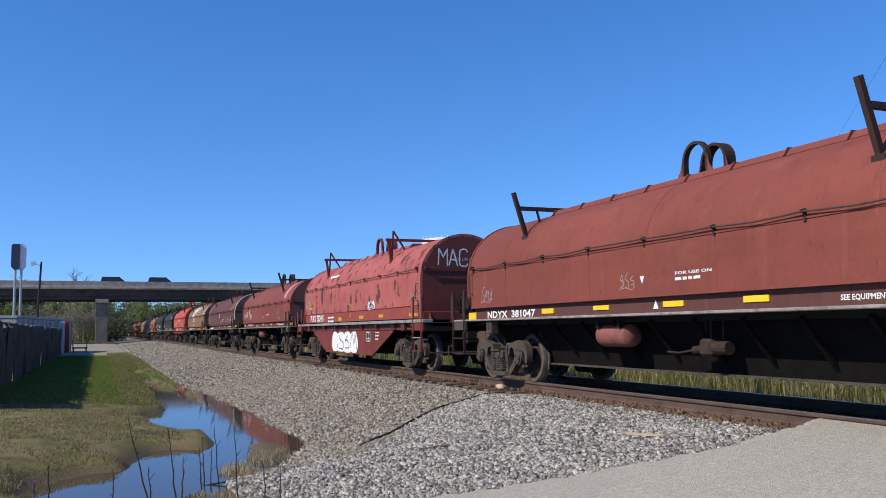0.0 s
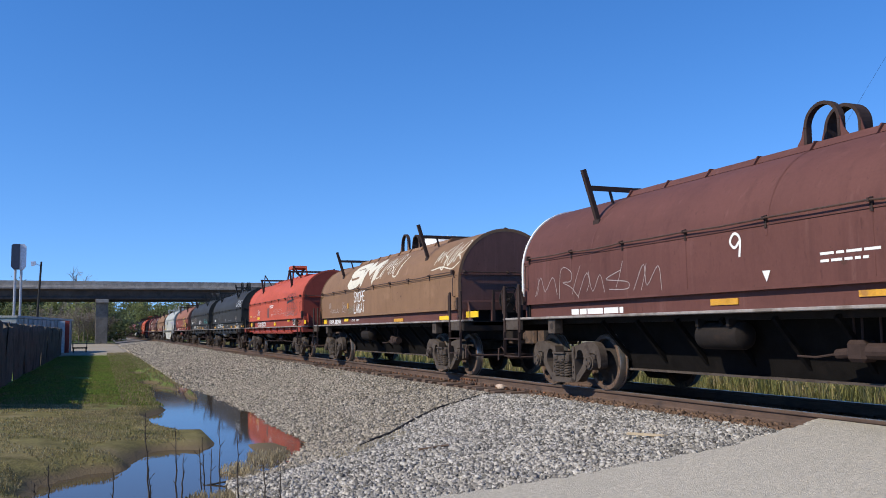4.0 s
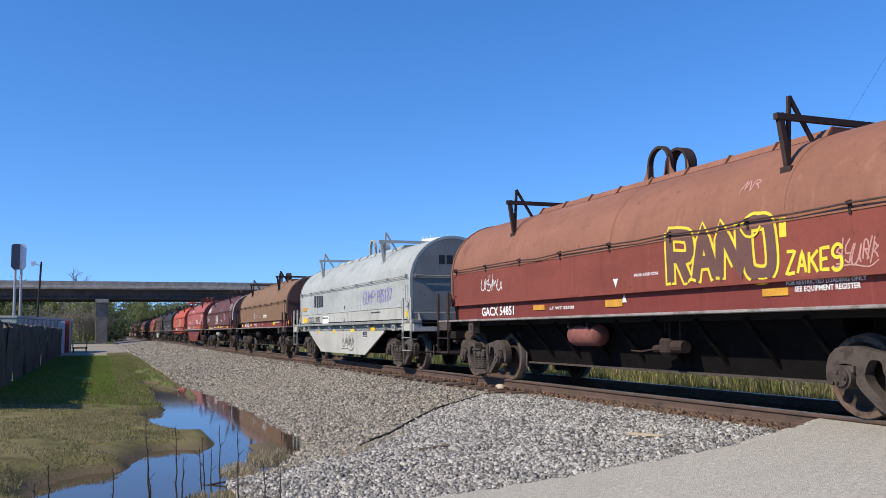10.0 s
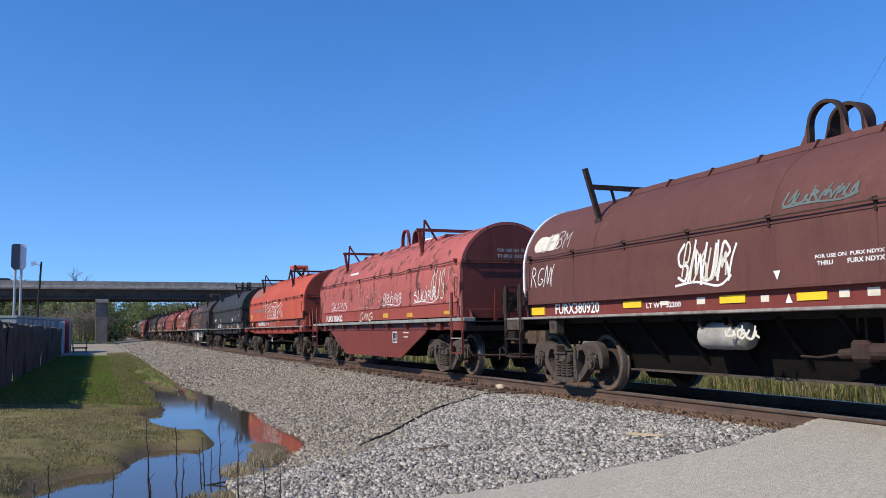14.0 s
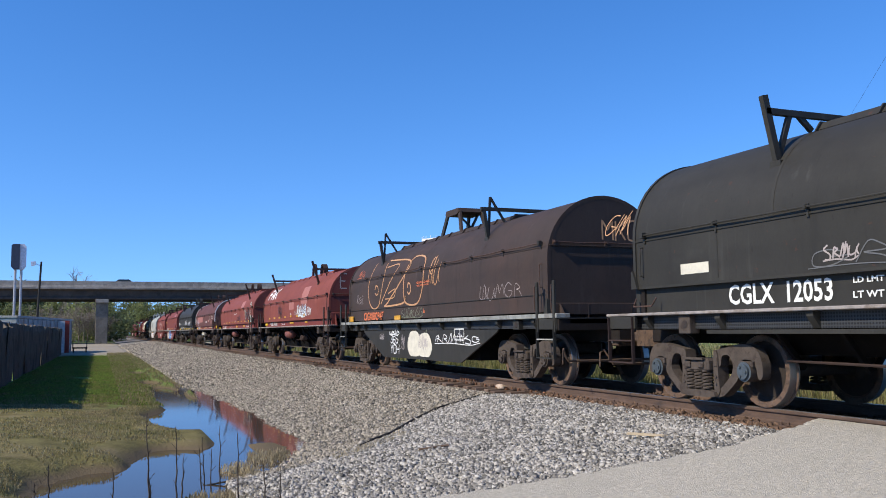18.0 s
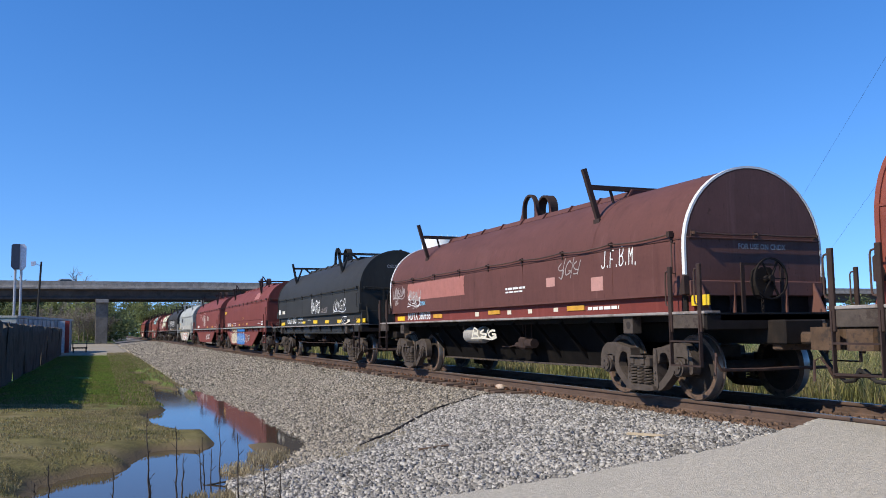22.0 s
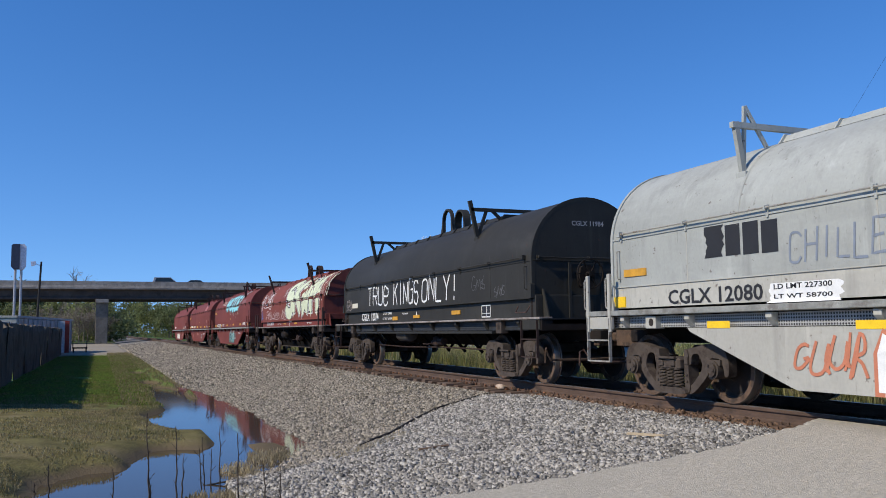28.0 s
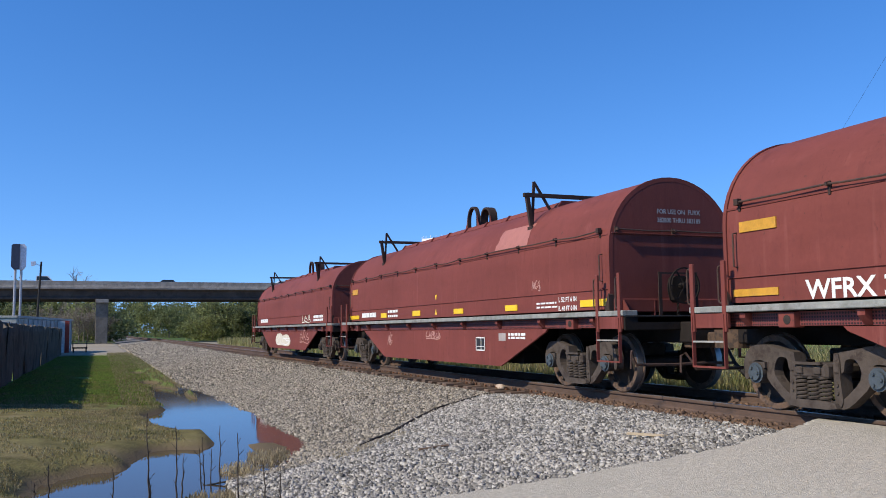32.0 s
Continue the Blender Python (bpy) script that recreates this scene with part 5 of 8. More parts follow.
def text(c, s, a, b, q, h, material, bars=False):
    lay_text(c, s, a, b, q, h, material, bars, (lambda x, z: Vector((c.at(x, q).x, c.at(x, q, 0.006).y, z))) if q < c.z0 - 0.02 else lambda x, z: c.at(x, z, 0.006))


def end_lettering(c, s, y0, y1, z, h, material):
    lay_text(c, s, y0, y1, z, h, material, False, lambda y, zz: Vector((c.half + 0.0085, y, zz)))


def end_hand(c, s, y0, y1, z, h, material, w=0.035):
    """Hand-drawn letters on the hood's front end."""
    bm = bmn()
    step = (y1 - y0) / len(s)
    x = c.half + 0.009
    for i, ch in enumerate(s):
        for line in glyph(ch, y0 + step * i + step * 0.1, y0 + step * (i + 0.9), z, z + h, 0.06):
            rows = []
            for j, p in enumerate(line):
                d = (line[min(j + 1, len(line) - 1)] - line[max(j - 1, 0)]).normalized()
                k = Vector((-d.y, d.x)) * w / 2
                rows.append([bm.verts.new((x + 0.0003 * i, p.x + k.x, p.y + k.y)), bm.verts.new((x + 0.0003 * i, p.x - k.x, p.y - k.y))])
            for A, B in zip(rows, rows[1:]):
                bm.faces.new((A[0], B[0], B[1], A[1]))
    part("graffiti", bm, material, c.ob)


def end_bar(c, y0, y1, z0, z1, material):
    bm = bmn()
    bm.faces.new([bm.verts.new((c.half + 0.0085, y, z)) for y, z in ((y0, z0), (y1, z0), (y1, z1), (y0, z1))])
    part("emblem_bar", bm, material, c.ob)


def frame_mark(c, a, b, q0, q1):
    """A stencilled data panel: white border on a dark ground."""
    part("data_panel", shell(c, a, b, q0, q1, 0.005, 1, 2), G_INK, c.ob)
    w = min(b - a, q1 - q0) * 0.09
    bm = bmn()
    for x0, x1, z0, z1 in ((a, b, q0, q0 + w), (a, b, q1 - w, q1), (a, a + w, q0, q1), (b - w, b, q0, q1), (a + (b - a) * 0.55, a + (b - a) * 0.6, q0, q1), (a, b, q0 + (q1 - q0) * 0.3, q0 + (q1 - q0) * 0.34)):
        bm.faces.new([bm.verts.new(c.at(x, z, 0.009)) for x, z in ((x0, z0), (x1, z0), (x1, z1), (x0, z1))])
    part("panel_border", bm, M_WHITE, c.ob)


def curve_through(pts, n=6):
    """A smooth line through control points."""
    P = [Vector(p) for p in pts]
    P = [P[0] * 2 - P[1], *P, P[-1] * 2 - P[-2]]
    out = []
    for i in range(1, len(P) - 2):
        p0, p1, p2, p3 = P[i - 1:i + 3]
        for k in range(n):
            t = k / n
            out.append(0.5 * (2 * p1 + (p2 - p0) * t + (2 * p0 - 5 * p1 + 4 * p2 - p3) * t * t + (3 * p1 - p0 - 3 * p2 + p3) * t ** 3))
    return out + [P[-2]]


lay = [0]


def ribbon(bm, c, line, w, off):
    L, R = [], []
    for i, p in enumerate(line):
        d = (line[min(i + 1, len(line) - 1)] - line[max(i - 1, 0)])
        d = d.normalized() if d.length > 1e-6 else Vector((1, 0))
        k = Vector((-d.y, d.x)) * w / 2
        lift = off + lay[0] * 0.00012 + i * 0.00002
        L.append(bm.verts.new(c.at(p.x + k.x, p.y + k.y, lift)))
        R.append(bm.verts.new(c.at(p.x - k.x, p.y - k.y, lift)))
    lay[0] = (lay[0] + 1) % 40
    for i in range(len(L) - 1):
        bm.faces.new((L[i], L[i + 1], R[i + 1], R[i]))


def stroke(c, pts, w, material, off=0.0045):
    bm = bmn()
    ribbon(bm, c, curve_through(pts), w, off)
    part("graffiti", bm, material, c.ob)


def scrawl(c, a, b, q0, q1, n, material, w):
    """A spray tag of n joined loops with slashes and a flourish, that cannot be read."""
    bm = bmn()
    step, h = (b - a) / n, q1 - q0
    w = min(max(w, 0.012), 0.04)
    lean = rg.uniform(0.05, 0.3) * h

    def put(pts, ww):
        ribbon(bm, c, curve_through([(x + lean * (z - 0.5), q0 + h * z) for x, z in pts], 4), ww, 0.0045)

    for i in range(n):
        x = a + step * i
        lo, hi = rg.uniform(0.0, 0.22), rg.uniform(0.68, 1.0)
        kind = rg.randint(0, 4)
        if kind == 0:
            pts = [(0.1, hi), (0.0, lo + 0.2), (0.3, lo), (0.7, lo + 0.15), (0.8, hi - 0.1), (0.75, lo + 0.3), (1.0, lo + 0.05)]
        elif kind == 1:
            pts = [(0.15, lo), (0.25, hi), (0.6, hi - 0.05), (0.7, 0.6), (0.3, 0.5), (0.6, 0.4), (0.95, lo)]
        elif kind == 2:
            pts = [(0.8, hi - 0.1), (0.45, hi), (0.1, 0.6), (0.15, lo + 0.1), (0.55, lo), (0.9, 0.4), (0.5, 0.45)]
        elif kind == 3:
            pts = [(0.0, lo), (0.3, hi), (0.5, lo + 0.15), (0.75, hi - 0.05), (1.0, lo)]
        else:
            pts = [(0.5, hi), (0.1, hi - 0.25), (0.3, 0.5), (0.8, 0.4), (0.75, lo), (0.2, lo + 0.05)]
        put([(x + step * (u + rg.uniform(-0.08, 0.08)), z + rg.uniform(-0.06, 0.06)) for u, z in pts], w)
        if rg.random() < 0.6:
            u = x + step * rg.uniform(0.0, 0.9)
            put([(u, rg.uniform(0, 0.3)), (u + 0.1 * step, 0.5), (u + step * rg.uniform(0, 0.4), rg.uniform(0.8, 1.1))], w * 0.85)
    if n > 2 and rg.random() < 0.6:
        put([(a, 0.0), (a + (b - a) * 0.4, 0.06), (a + (b - a) * 0.8, -0.06), (b, 0.15)], w * 0.8)
    part("graffiti", bm, material, c.ob)


# hand-drawn letters: strokes of (x, y) digit pairs on a grid 4 wide and 6 high
STROKES = {"A": "002640 1232", "B": "0006 063645341303 133342412000", "C": "4536160501103041", "D": "0006 063645413000", "E": "46060040 0333", "e": "03434535160401103041", "F": "460600 0333",
           "G": "45361605011030414323", "H": "0006 4046 0343", "I": "2026", "i": "2023 2526", "J": "4641301001", "K": "0006 4603 1440", "L": "060040", "M": "0006234640", "N": "00064046",
           "O": "2616050110304145362616", "P": "0006 0636454303", "Q": "2616050110304145362616 2240", "R": "0006 0636454303 2340", "S": "453616050413334241301001", "T": "0646 2620", "U": "060110304146",
           "V": "062046", "W": "0610233046", "X": "0640 0046", "Y": "0623 462320", "Z": "06460040", "1": "152620", "3": "0646233341301001", "5": "4606043343413010", "6": "3616050110304143331302",
           "7": "064610", "8": "2616051433424130100112344536", "!": "2622 2021", "-": "1333", ".": "2021", "#": "1016 3036 0242 0444"}
SHARP = set("AEFHIKLMNTVWXYZ17#-!.i")


def glyph(ch, x0, x1, q0, q1, jitter=0.05):
    """The strokes of one letter, laid between the given bounds."""
    out = []
    for st in STROKES[ch].split():
        pts = [(x0 + (x1 - x0) * (int(st[i]) / 4 + rg.uniform(-jitter, jitter)), q0 + (q1 - q0) * (int(st[i + 1]) / 6 + rg.uniform(-jitter, jitter) * 0.6)) for i in range(0, len(st), 2)]
        if ch in SHARP:
            line = []
            for p, q in zip(pts, pts[1:]):
                line += [Vector(p).lerp(Vector(q), k / 4) for k in range(4)]
            out.append(line + [Vector(pts[-1])])
        else:
            out.append(curve_through(pts, 4))
    return out


def hand(c, s, a, b, q, h, material, w=0.03, lean=0.08):
    """Words written by hand with a spray can or a marker."""
    bm = bmn()
    step = (b - a) / len(s)
    for i, ch in enumerate(s):
        if ch == " ":
            continue
        x, dz = a + step * i, rg.uniform(-0.05, 0.05) * h
        for line in glyph(ch, x + step * 0.12, x + step * 0.86, q + dz, q + dz + h * rg.uniform(0.9, 1.06)):
            ribbon(bm, c, [Vector((p.x + lean * (p.y - q), p.y)) for p in line], w, 0.0045)
    part("graffiti", bm, material, c.ob)


def piece(c, a, b, q0, q1, s, fill, edge, glow=None, w=0.30, rim=0.07):
    """A block-letter piece: fat strokes, a dark edge round them and a thin halo outside."""
    step = (b - a) / len(s)
    lines = []
    for i, ch in enumerate(s):
        up, dn = rg.uniform(-0.06, 0.06), rg.uniform(-0.04, 0.06)
        lines += [line for line in glyph(ch, a + step * i + w * 0.45, a + step * (i + 1) - w * 0.3, q0 + w / 2 + dn, q1 - w / 2 + up, 0.07)]
    for nm, m, ww, off in (("graffiti_halo", glow, w + rim * 3.2, 0.0045), ("graffiti_outline", edge, w + rim * 2, 0.0075), ("graffiti_fill", fill, w, 0.0105)):
        if m is None:
            continue
        bm = bmn()
        for n_, line in enumerate(lines):
            d0, d1 = (line[0] - line[1]).normalized(), (line[-1] - line[-2]).normalized()
            ext = (ww - w) * 0.5
            long = [line[0] + d0 * ext] + list(line) + [line[-1] + d1 * ext]
            L, R = [], []
            for i, p in enumerate(long):
                d = long[min(i + 1, len(long) - 1)] - long[max(i - 1, 0)]
                d = d.normalized() if d.length > 1e-6 else Vector((1, 0))
                k = Vector((-d.y, d.x)) * ww / 2
                lift = off + n_ * 0.00008 + i * 0.00001
                L.append([c.at(p.x + k.x * f, min(max(p.y + k.y * f, 0.3), 4.6), lift) for f in (1, 0.5, 0, -0.5, -1)])
            V = [[bm.verts.new(p) for p in row] for row in L]
            for A, B in zip(V, V[1:]):
                for j in range(4):
                    bm.faces.new((A[j], A[j + 1], B[j + 1], B[j]))
        part(nm, bm, m, c.ob)


def bubbles(c, a, b, q0, q1, n, fill, line):
    """A filled piece of n swollen letters run together, with an outline and nested arcs inside."""
    bf, bl = bmn(), bmn()
    step, h = (b - a) / n, q1 - q0
    cols, m = 10, 6
    top, low, xs = [], [], []
    for i in range(n):
        up, dn = rg.uniform(0.9, 1.0), rg.uniform(0.0, 0.06)
        for k in range(cols + (i == n - 1)):
            u = 2 * k / cols - 1
            edge = 0.45 if (i == 0 and u < 0) or (i == n - 1 and u > 0) else 0.13
            xs.append(a + step * (i + k / cols))
            top.append(q0 + h * (up - edge * abs(u) ** 3))
            low.append(q0 + h * (dn + (0.3 if edge > 0.2 else 0.05) * abs(u) ** 4))
    g = [[bf.verts.new(c.at(x, zl + (zh - zl) * j / m, 0.006)) for j in range(m + 1)] for x, zl, zh in zip(xs, low, top)]
    for k in range(len(g) - 1):
        for j in range(m):
            bf.faces.new((g[k][j], g[k + 1][j], g[k + 1][j + 1], g[k][j + 1]))
    part("graffiti_fill", bf, fill, c.ob)
    if line is fill:
        bl.free()
        return
    w = min(step, h) * 0.07
    rim = [Vector((x, z)) for x, z in zip(xs, low)] + [Vector((x, z)) for x, z in zip(xs, top)][::-1]
    ribbon(bl, c, rim + [rim[0]], w, 0.009)
    for i in range(n):
        x = a + step * i
        for inset, foot in ((0.12, 0.0), (0.30, rg.uniform(0.0, 0.25))):
            u0, u1, peak = x + step * inset, x + step * (1.02 - inset * 0.8), q0 + h * (0.86 - inset * rg.uniform(0.3, 0.9))
            pts = [(u0, q0 + h * foot), (u0 + step * 0.02, q0 + h * 0.4), ((u0 + u1) / 2, peak), (u1 - step * 0.03, q0 + h * 0.45), (u1, q0 + h * rg.uniform(0.02, 0.2))]
            ribbon(bl, c, curve_through(pts, 5), w, 0.009)
        if rg.random() < 0.6:
            z = q0 + h * rg.uniform(0.3, 0.6)
            ribbon(bl, c, curve_through([(x + step * 0.35, z), (x + step * 0.55, z + h * 0.08), (x + step * 0.8, z - h * 0.02)], 4), w, 0.009)
    part("graffiti_outline", bl, line, c.ob)


Car.plate = plate
Car.patch, Car.triangle, Car.text, Car.end_lettering, Car.end_bar = patch, triangle, text, end_lettering, end_bar
Car.frame_mark, Car.stroke, Car.scrawl, Car.bubbles, Car.hand, Car.piece = frame_mark, stroke, scrawl, bubbles, hand, piece

# ---- lettering, reflectors and graffiti, car by car ----
c = cars[0]
c.plate(-3.18, -2.75, 1.285, 1.375, M_YELLOW)
c.plate(-1.44, -0.98, 1.305, 1.375, M_YELLOW)
c.plate(0.42, 0.88, 1.305, 1.385, M_YELLOW)
c.plate(2.06, 2.50, 1.315, 1.395, M_YELLOW)
c.plate(-6.18, -5.71, 1.225, 1.365, M_YELLOW)
c.text('NDYX  381047', -5.27, -3.22, 1.240, 0.130, M_WHITE)
c.text('FOR USE ON', 0.70, 1.47, 1.740, 0.040, M_WHITE)
c.text('THRU', 0.70, 1.24, 1.660, 0.040, M_WHITE, bars=True)
c.text('SEE EQUIPMENT REGISTER', 3.56, 4.58, 1.290, 0.060, M_WHITE)
c.triangle(-0.07, 1.710, 0.07, -1, M_WHITE)
c.triangle(0.24, 1.350, 0.08, 1, M_WHITE)
c.scrawl(-0.66, -0.25, 1.60, 1.85, 3, G_CHALK, 0.012)
c.scrawl(-5.75, -5.23, 1.57, 1.92, 3, G_CHALK, 0.012)
c = cars[1]
c.plate(-1.41, -1.00, 1.345, 1.455, M_OLDYELLOW)
c.plate(1.06, 1.51, 1.365, 1.465, M_OLDYELLOW)
c.plate(3.02, 3.45, 1.375, 1.465, M_OLDYELLOW)
c.plate(5.61, 6.26, 1.365, 1.445, M_OLDYELLOW)
c.text('FURX  382405', -5.46, -3.47, 1.360, 0.220, M_WHITE)
c.bubbles(-1.90, 1.23, 0.32, 1.06, 4, G_WHITE, G_WHITE)
c.scrawl(-1.82, 1.15, 0.36, 1.02, 4, G_INK, 0.035)
c.bubbles(1.93, 2.62, 1.61, 1.90, 3, G_WHITE, G_WHITE)
c.scrawl(2.01, 2.54, 1.65, 1.86, 3, G_INK, 0.035)
c.scrawl(5.63, 6.40, 1.70, 1.98, 4, G_PINK, 0.015)
c.frame_mark(2.10, 2.52, 0.70, 0.98)
c.text('LD LMT', -2.85, -2.04, 1.440, 0.060, M_WHITE, bars=True)
c.text('LT WT', -2.85, -2.05, 1.310, 0.060, M_WHITE, bars=True)
c.text('PANEL', 3.01, 3.33, 0.940, 0.030, M_WHITE, bars=True)
c.text('PANEL', 3.00, 3.32, 0.850, 0.040, M_WHITE, bars=True)
c.text('PANEL', 3.00, 3.25, 0.750, 0.040, M_WHITE, bars=True)
c.scrawl(-6.16, -5.37, 1.84, 2.33, 3, G_PINK, 0.03)
c.text('GRAF', -3.17, -2.03, 2.890, 0.090, M_WHITE, bars=True)
c.triangle(0.03, 1.780, 0.11, -1, M_OLDYELLOW)
c.triangle(0.04, 1.530, 0.13, 1, M_OLDYELLOW)
c.scrawl(-6.19, -5.50, 1.81, 2.26, 4, G_RUSTY, 0.05)
c.plate(-5.63, -5.09, 1.795, 1.885, M_OLDYELLOW)
c = cars[2]
c.plate(-0.49, -0.02, 1.315, 1.415, M_OLDYELLOW)
c.plate(1.60, 2.06, 1.305, 1.385, M_OLDYELLOW)
c.plate(3.16, 3.64, 1.315, 1.385, M_OLDYELLOW)
c.plate(6.13, 6.56, 1.285, 1.375, M_OLDYELLOW)
c.patch(4.62, 5.14, 2.48, 3.64, G_PINK)
c.scrawl(3.10, 4.19, 1.58, 2.08, 3, G_CHALK, 0.012)
c.text('FOR USE ON', 0.72, 1.44, 1.780, 0.040, M_WHITE, bars=True)
c.text('SEE EQUIPMENT', 3.68, 4.65, 1.310, 0.040, M_WHITE, bars=True)
c.triangle(-0.06, 1.690, 0.12, -1, M_WHITE)
c.triangle(0.44, 1.340, 0.12, 1, M_WHITE)
c.plate(-6.30, -5.73, 1.305, 1.425, M_YELLOW)
c.plate(-3.59, -3.15, 1.335, 1.425, M_OLDYELLOW)
c.text('NDYX 380695', -4.85, -3.67, 1.300, 0.140, M_WHITE)
c.scrawl(-5.79, -4.57, 1.68, 2.10, 4, G_WHITE, 0.02)
c.hand('JFBM', -4.18, -3.40, 1.66, 0.24, G_CREAM, 0.03)
c.scrawl(-4.12, -4.02, 1.82, 2.22, 1, G_WHITE, 0.04)
c.text('LT WT 51600', -2.35, -1.78, 1.290, 0.060, M_WHITE)
c = cars[3]
c.plate(-1.03, -0.51, 1.295, 1.375, M_OLDYELLOW)
c.plate(1.34, 1.81, 1.315, 1.385, M_OLDYELLOW)
c.plate(3.16, 3.52, 1.315, 1.415, M_OLDYELLOW)
c.plate(6.27, 6.69, 1.305, 1.425, M_YELLOW)
c.stroke([(-0.45, 2.08), (-0.55, 2.0), (-0.63, 2.08), (-0.55, 2.18), (-0.45, 2.1), (-0.47, 1.88)], 0.035, G_WHITE)
c.stroke([(4.36, 2.15), (4.33, 2.4), (4.42, 2.3), (4.44, 2.55), (4.50, 2.32), (4.58, 2.48), (4.56, 2.2), (4.46, 2.15), (4.45, 2.05)], 0.025, G_YEL)
c.stroke([(4.62, 2.38), (4.72, 2.48), (4.88, 2.42), (5.0, 2.52), (5.14, 2.50)], 0.025, G_YEL)
c.stroke([(5.36, 2.42), (5.48, 2.47), (5.58, 2.40), (5.62, 2.30)], 0.025, G_YEL)
c.stroke([(5.12, 2.48), (5.12, 2.62), (5.22, 2.76), (5.34, 2.75), (5.38, 2.62), (5.33, 2.50)], 0.025, G_YEL)
c.stroke([(5.36, 2.70), (5.55, 2.68), (5.74, 2.60), (5.55, 2.56), (5.37, 2.54)], 0.025, G_YEL)
c.stroke([(5.24, 2.66), (5.27, 2.68), (5.29, 2.65), (5.26, 2.63)], 0.02, G_YEL)
c.hand('J-BiRD', 5.78, 6.40, 2.55, 0.27, G_YEL, 0.026)
c.hand('##SRC##', 2.26, 4.40, 1.54, 0.34, G_FAINTD, 0.016)
c.hand('SALUT!', 4.59, 5.55, 1.57, 0.36, G_WHITE, 0.02)
c.text('NDYX', -4.41, -2.90, 1.240, 0.090, M_WHITE, bars=True)
c.text('FOR USE ON', 0.81, 1.64, 1.790, 0.030, M_WHITE, bars=True)
c.text('FOR USE', 0.81, 1.45, 1.710, 0.030, M_WHITE, bars=True)
c.triangle(-0.02, 1.610, 0.11, -1, M_WHITE)
c.text('SEE EQUIPMENT REGISTER', 3.66, 4.62, 1.320, 0.050, M_WHITE)
c.scrawl(-5.84, -2.00, 1.52, 2.03, 5, G_CHALK, 0.012)
c = cars[4]
c.plate(-6.22, -5.69, 1.265, 1.415, M_YELLOW)
c.plate(-3.35, -2.90, 1.315, 1.415, M_YELLOW)
c.text('FURX 380944', -5.32, -3.82, 1.250, 0.140, M_WHITE)
c.text('LT WT   52900', -2.48, -1.69, 1.310, 0.070, M_WHITE)
c.piece(-3.0, -0.2, 2.36, 3.42, 'SM', G_CREAM, G_CREAM, None, 0.30, 0.0)
c.hand('SMORE', -2.1, -0.9, 1.90, 0.30, G_WHITE, 0.035)
c.hand('LAKAI', -2.1, -0.9, 1.56, 0.29, G_WHITE, 0.035)
c.scrawl(-3.47, -2.94, 1.62, 1.97, 4, G_CHALK, 0.012)
c.scrawl(-2.71, -2.09, 1.57, 1.80, 4, G_SAGE, 0.012)
c.plate(-2.85, -2.72, 1.725, 1.885, M_OLDYELLOW)
c.scrawl(-5.16, -4.90, 1.77, 1.99, 3, G_CHALK, 0.012)
c.scrawl(-4.97, -3.84, 1.62, 1.77, 5, G_CHALK, 0.012)
c.scrawl(-0.54, 2.09, 2.45, 3.30, 5, G_CREAM, 0.10)
c.scrawl(4.65, 6.30, 2.45, 3.15, 4, G_CREAM, 0.10)
c.plate(5.11, 5.81, 1.245, 1.335, M_YELLOW)
c.plate(6.70, 7.32, 1.275, 1.405, M_YELLOW)
c.plate(1.74, 2.48, 1.245, 1.325, M_OLDYELLOW)
c = cars[5]
c.plate(-6.04, -5.50, 1.74, 1.83, M_OLDYELLOW)
c.plate(-6.14, -5.66, 1.28, 1.46, M_YELLOW)
c.stroke([(-5.03, 1.72), (-4.93, 1.79), (-4.98, 1.84), (-4.88, 1.74), (-4.78, 1.80), (-4.72, 1.73), (-4.62, 1.84), (-4.58, 1.74), (-4.46, 1.80), (-4.38, 1.75)], 0.016, G_CREAM)
c.plate(0.26, 0.67, 1.285, 1.425, M_YELLOW)
c.plate(3.27, 3.76, 1.435, 1.505, M_YELLOW)
c.plate(6.37, 6.82, 1.295, 1.455, M_YELLOW)
c.text('CIGX 803029', -4.07, -1.88, 1.270, 0.210, M_WHITE)
c.scrawl(3.37, 4.97, 2.17, 2.66, 4, G_INK, 0.03)
c.stroke([(3.45, 2.22), (4.0, 2.27), (4.5, 2.30), (4.95, 2.38)], 0.09, G_INK)
c.scrawl(3.34, 5.59, 1.70, 2.26, 5, G_DULL, 0.03)
c.hand('JFBM', -3.89, -3.10, 1.83, 0.23, G_WHITE, 0.025)
c.plate(-3.82, -3.20, 1.615, 1.725, M_YELLOW)
c.patch(-1.15, -0.68, 1.66, 2.11, G_DULL)
c.text('FOR USE ON', -0.55, 0.37, 2.170, 0.050, M_WHITE, bars=True)
c.text('THRU CIGX', -0.56, 0.29, 2.090, 0.040, M_WHITE, bars=True)
c.triangle(0.04, 1.740, 0.14, -1, M_WHITE)
c.triangle(0.41, 1.430, 0.16, 1, M_WHITE)
c.scrawl(2.50, 4.94, 1.66, 1.91, 6, G_CHALK, 0.015)
c.scrawl(0.40, 2.42, 1.78, 2.07, 6, G_CHALK, 0.012)
c.frame_mark(4.43, 4.97, 1.28, 1.52)
c = cars[6]
c.plate(-6.15, -5.30, 1.275, 1.375, M_OLDYELLOW)
c.plate(-1.71, -1.28, 1.305, 1.385, M_OLDYELLOW)
c.text('CGLX  12072', -4.41, -2.78, 1.310, 0.260, M_WHITE)
c.text('LD LMT  224800', -2.59, -1.78, 1.460, 0.080, M_WHITE)
c.text('LT WT   61200', -2.60, -1.79, 1.310, 0.070, M_WHITE)
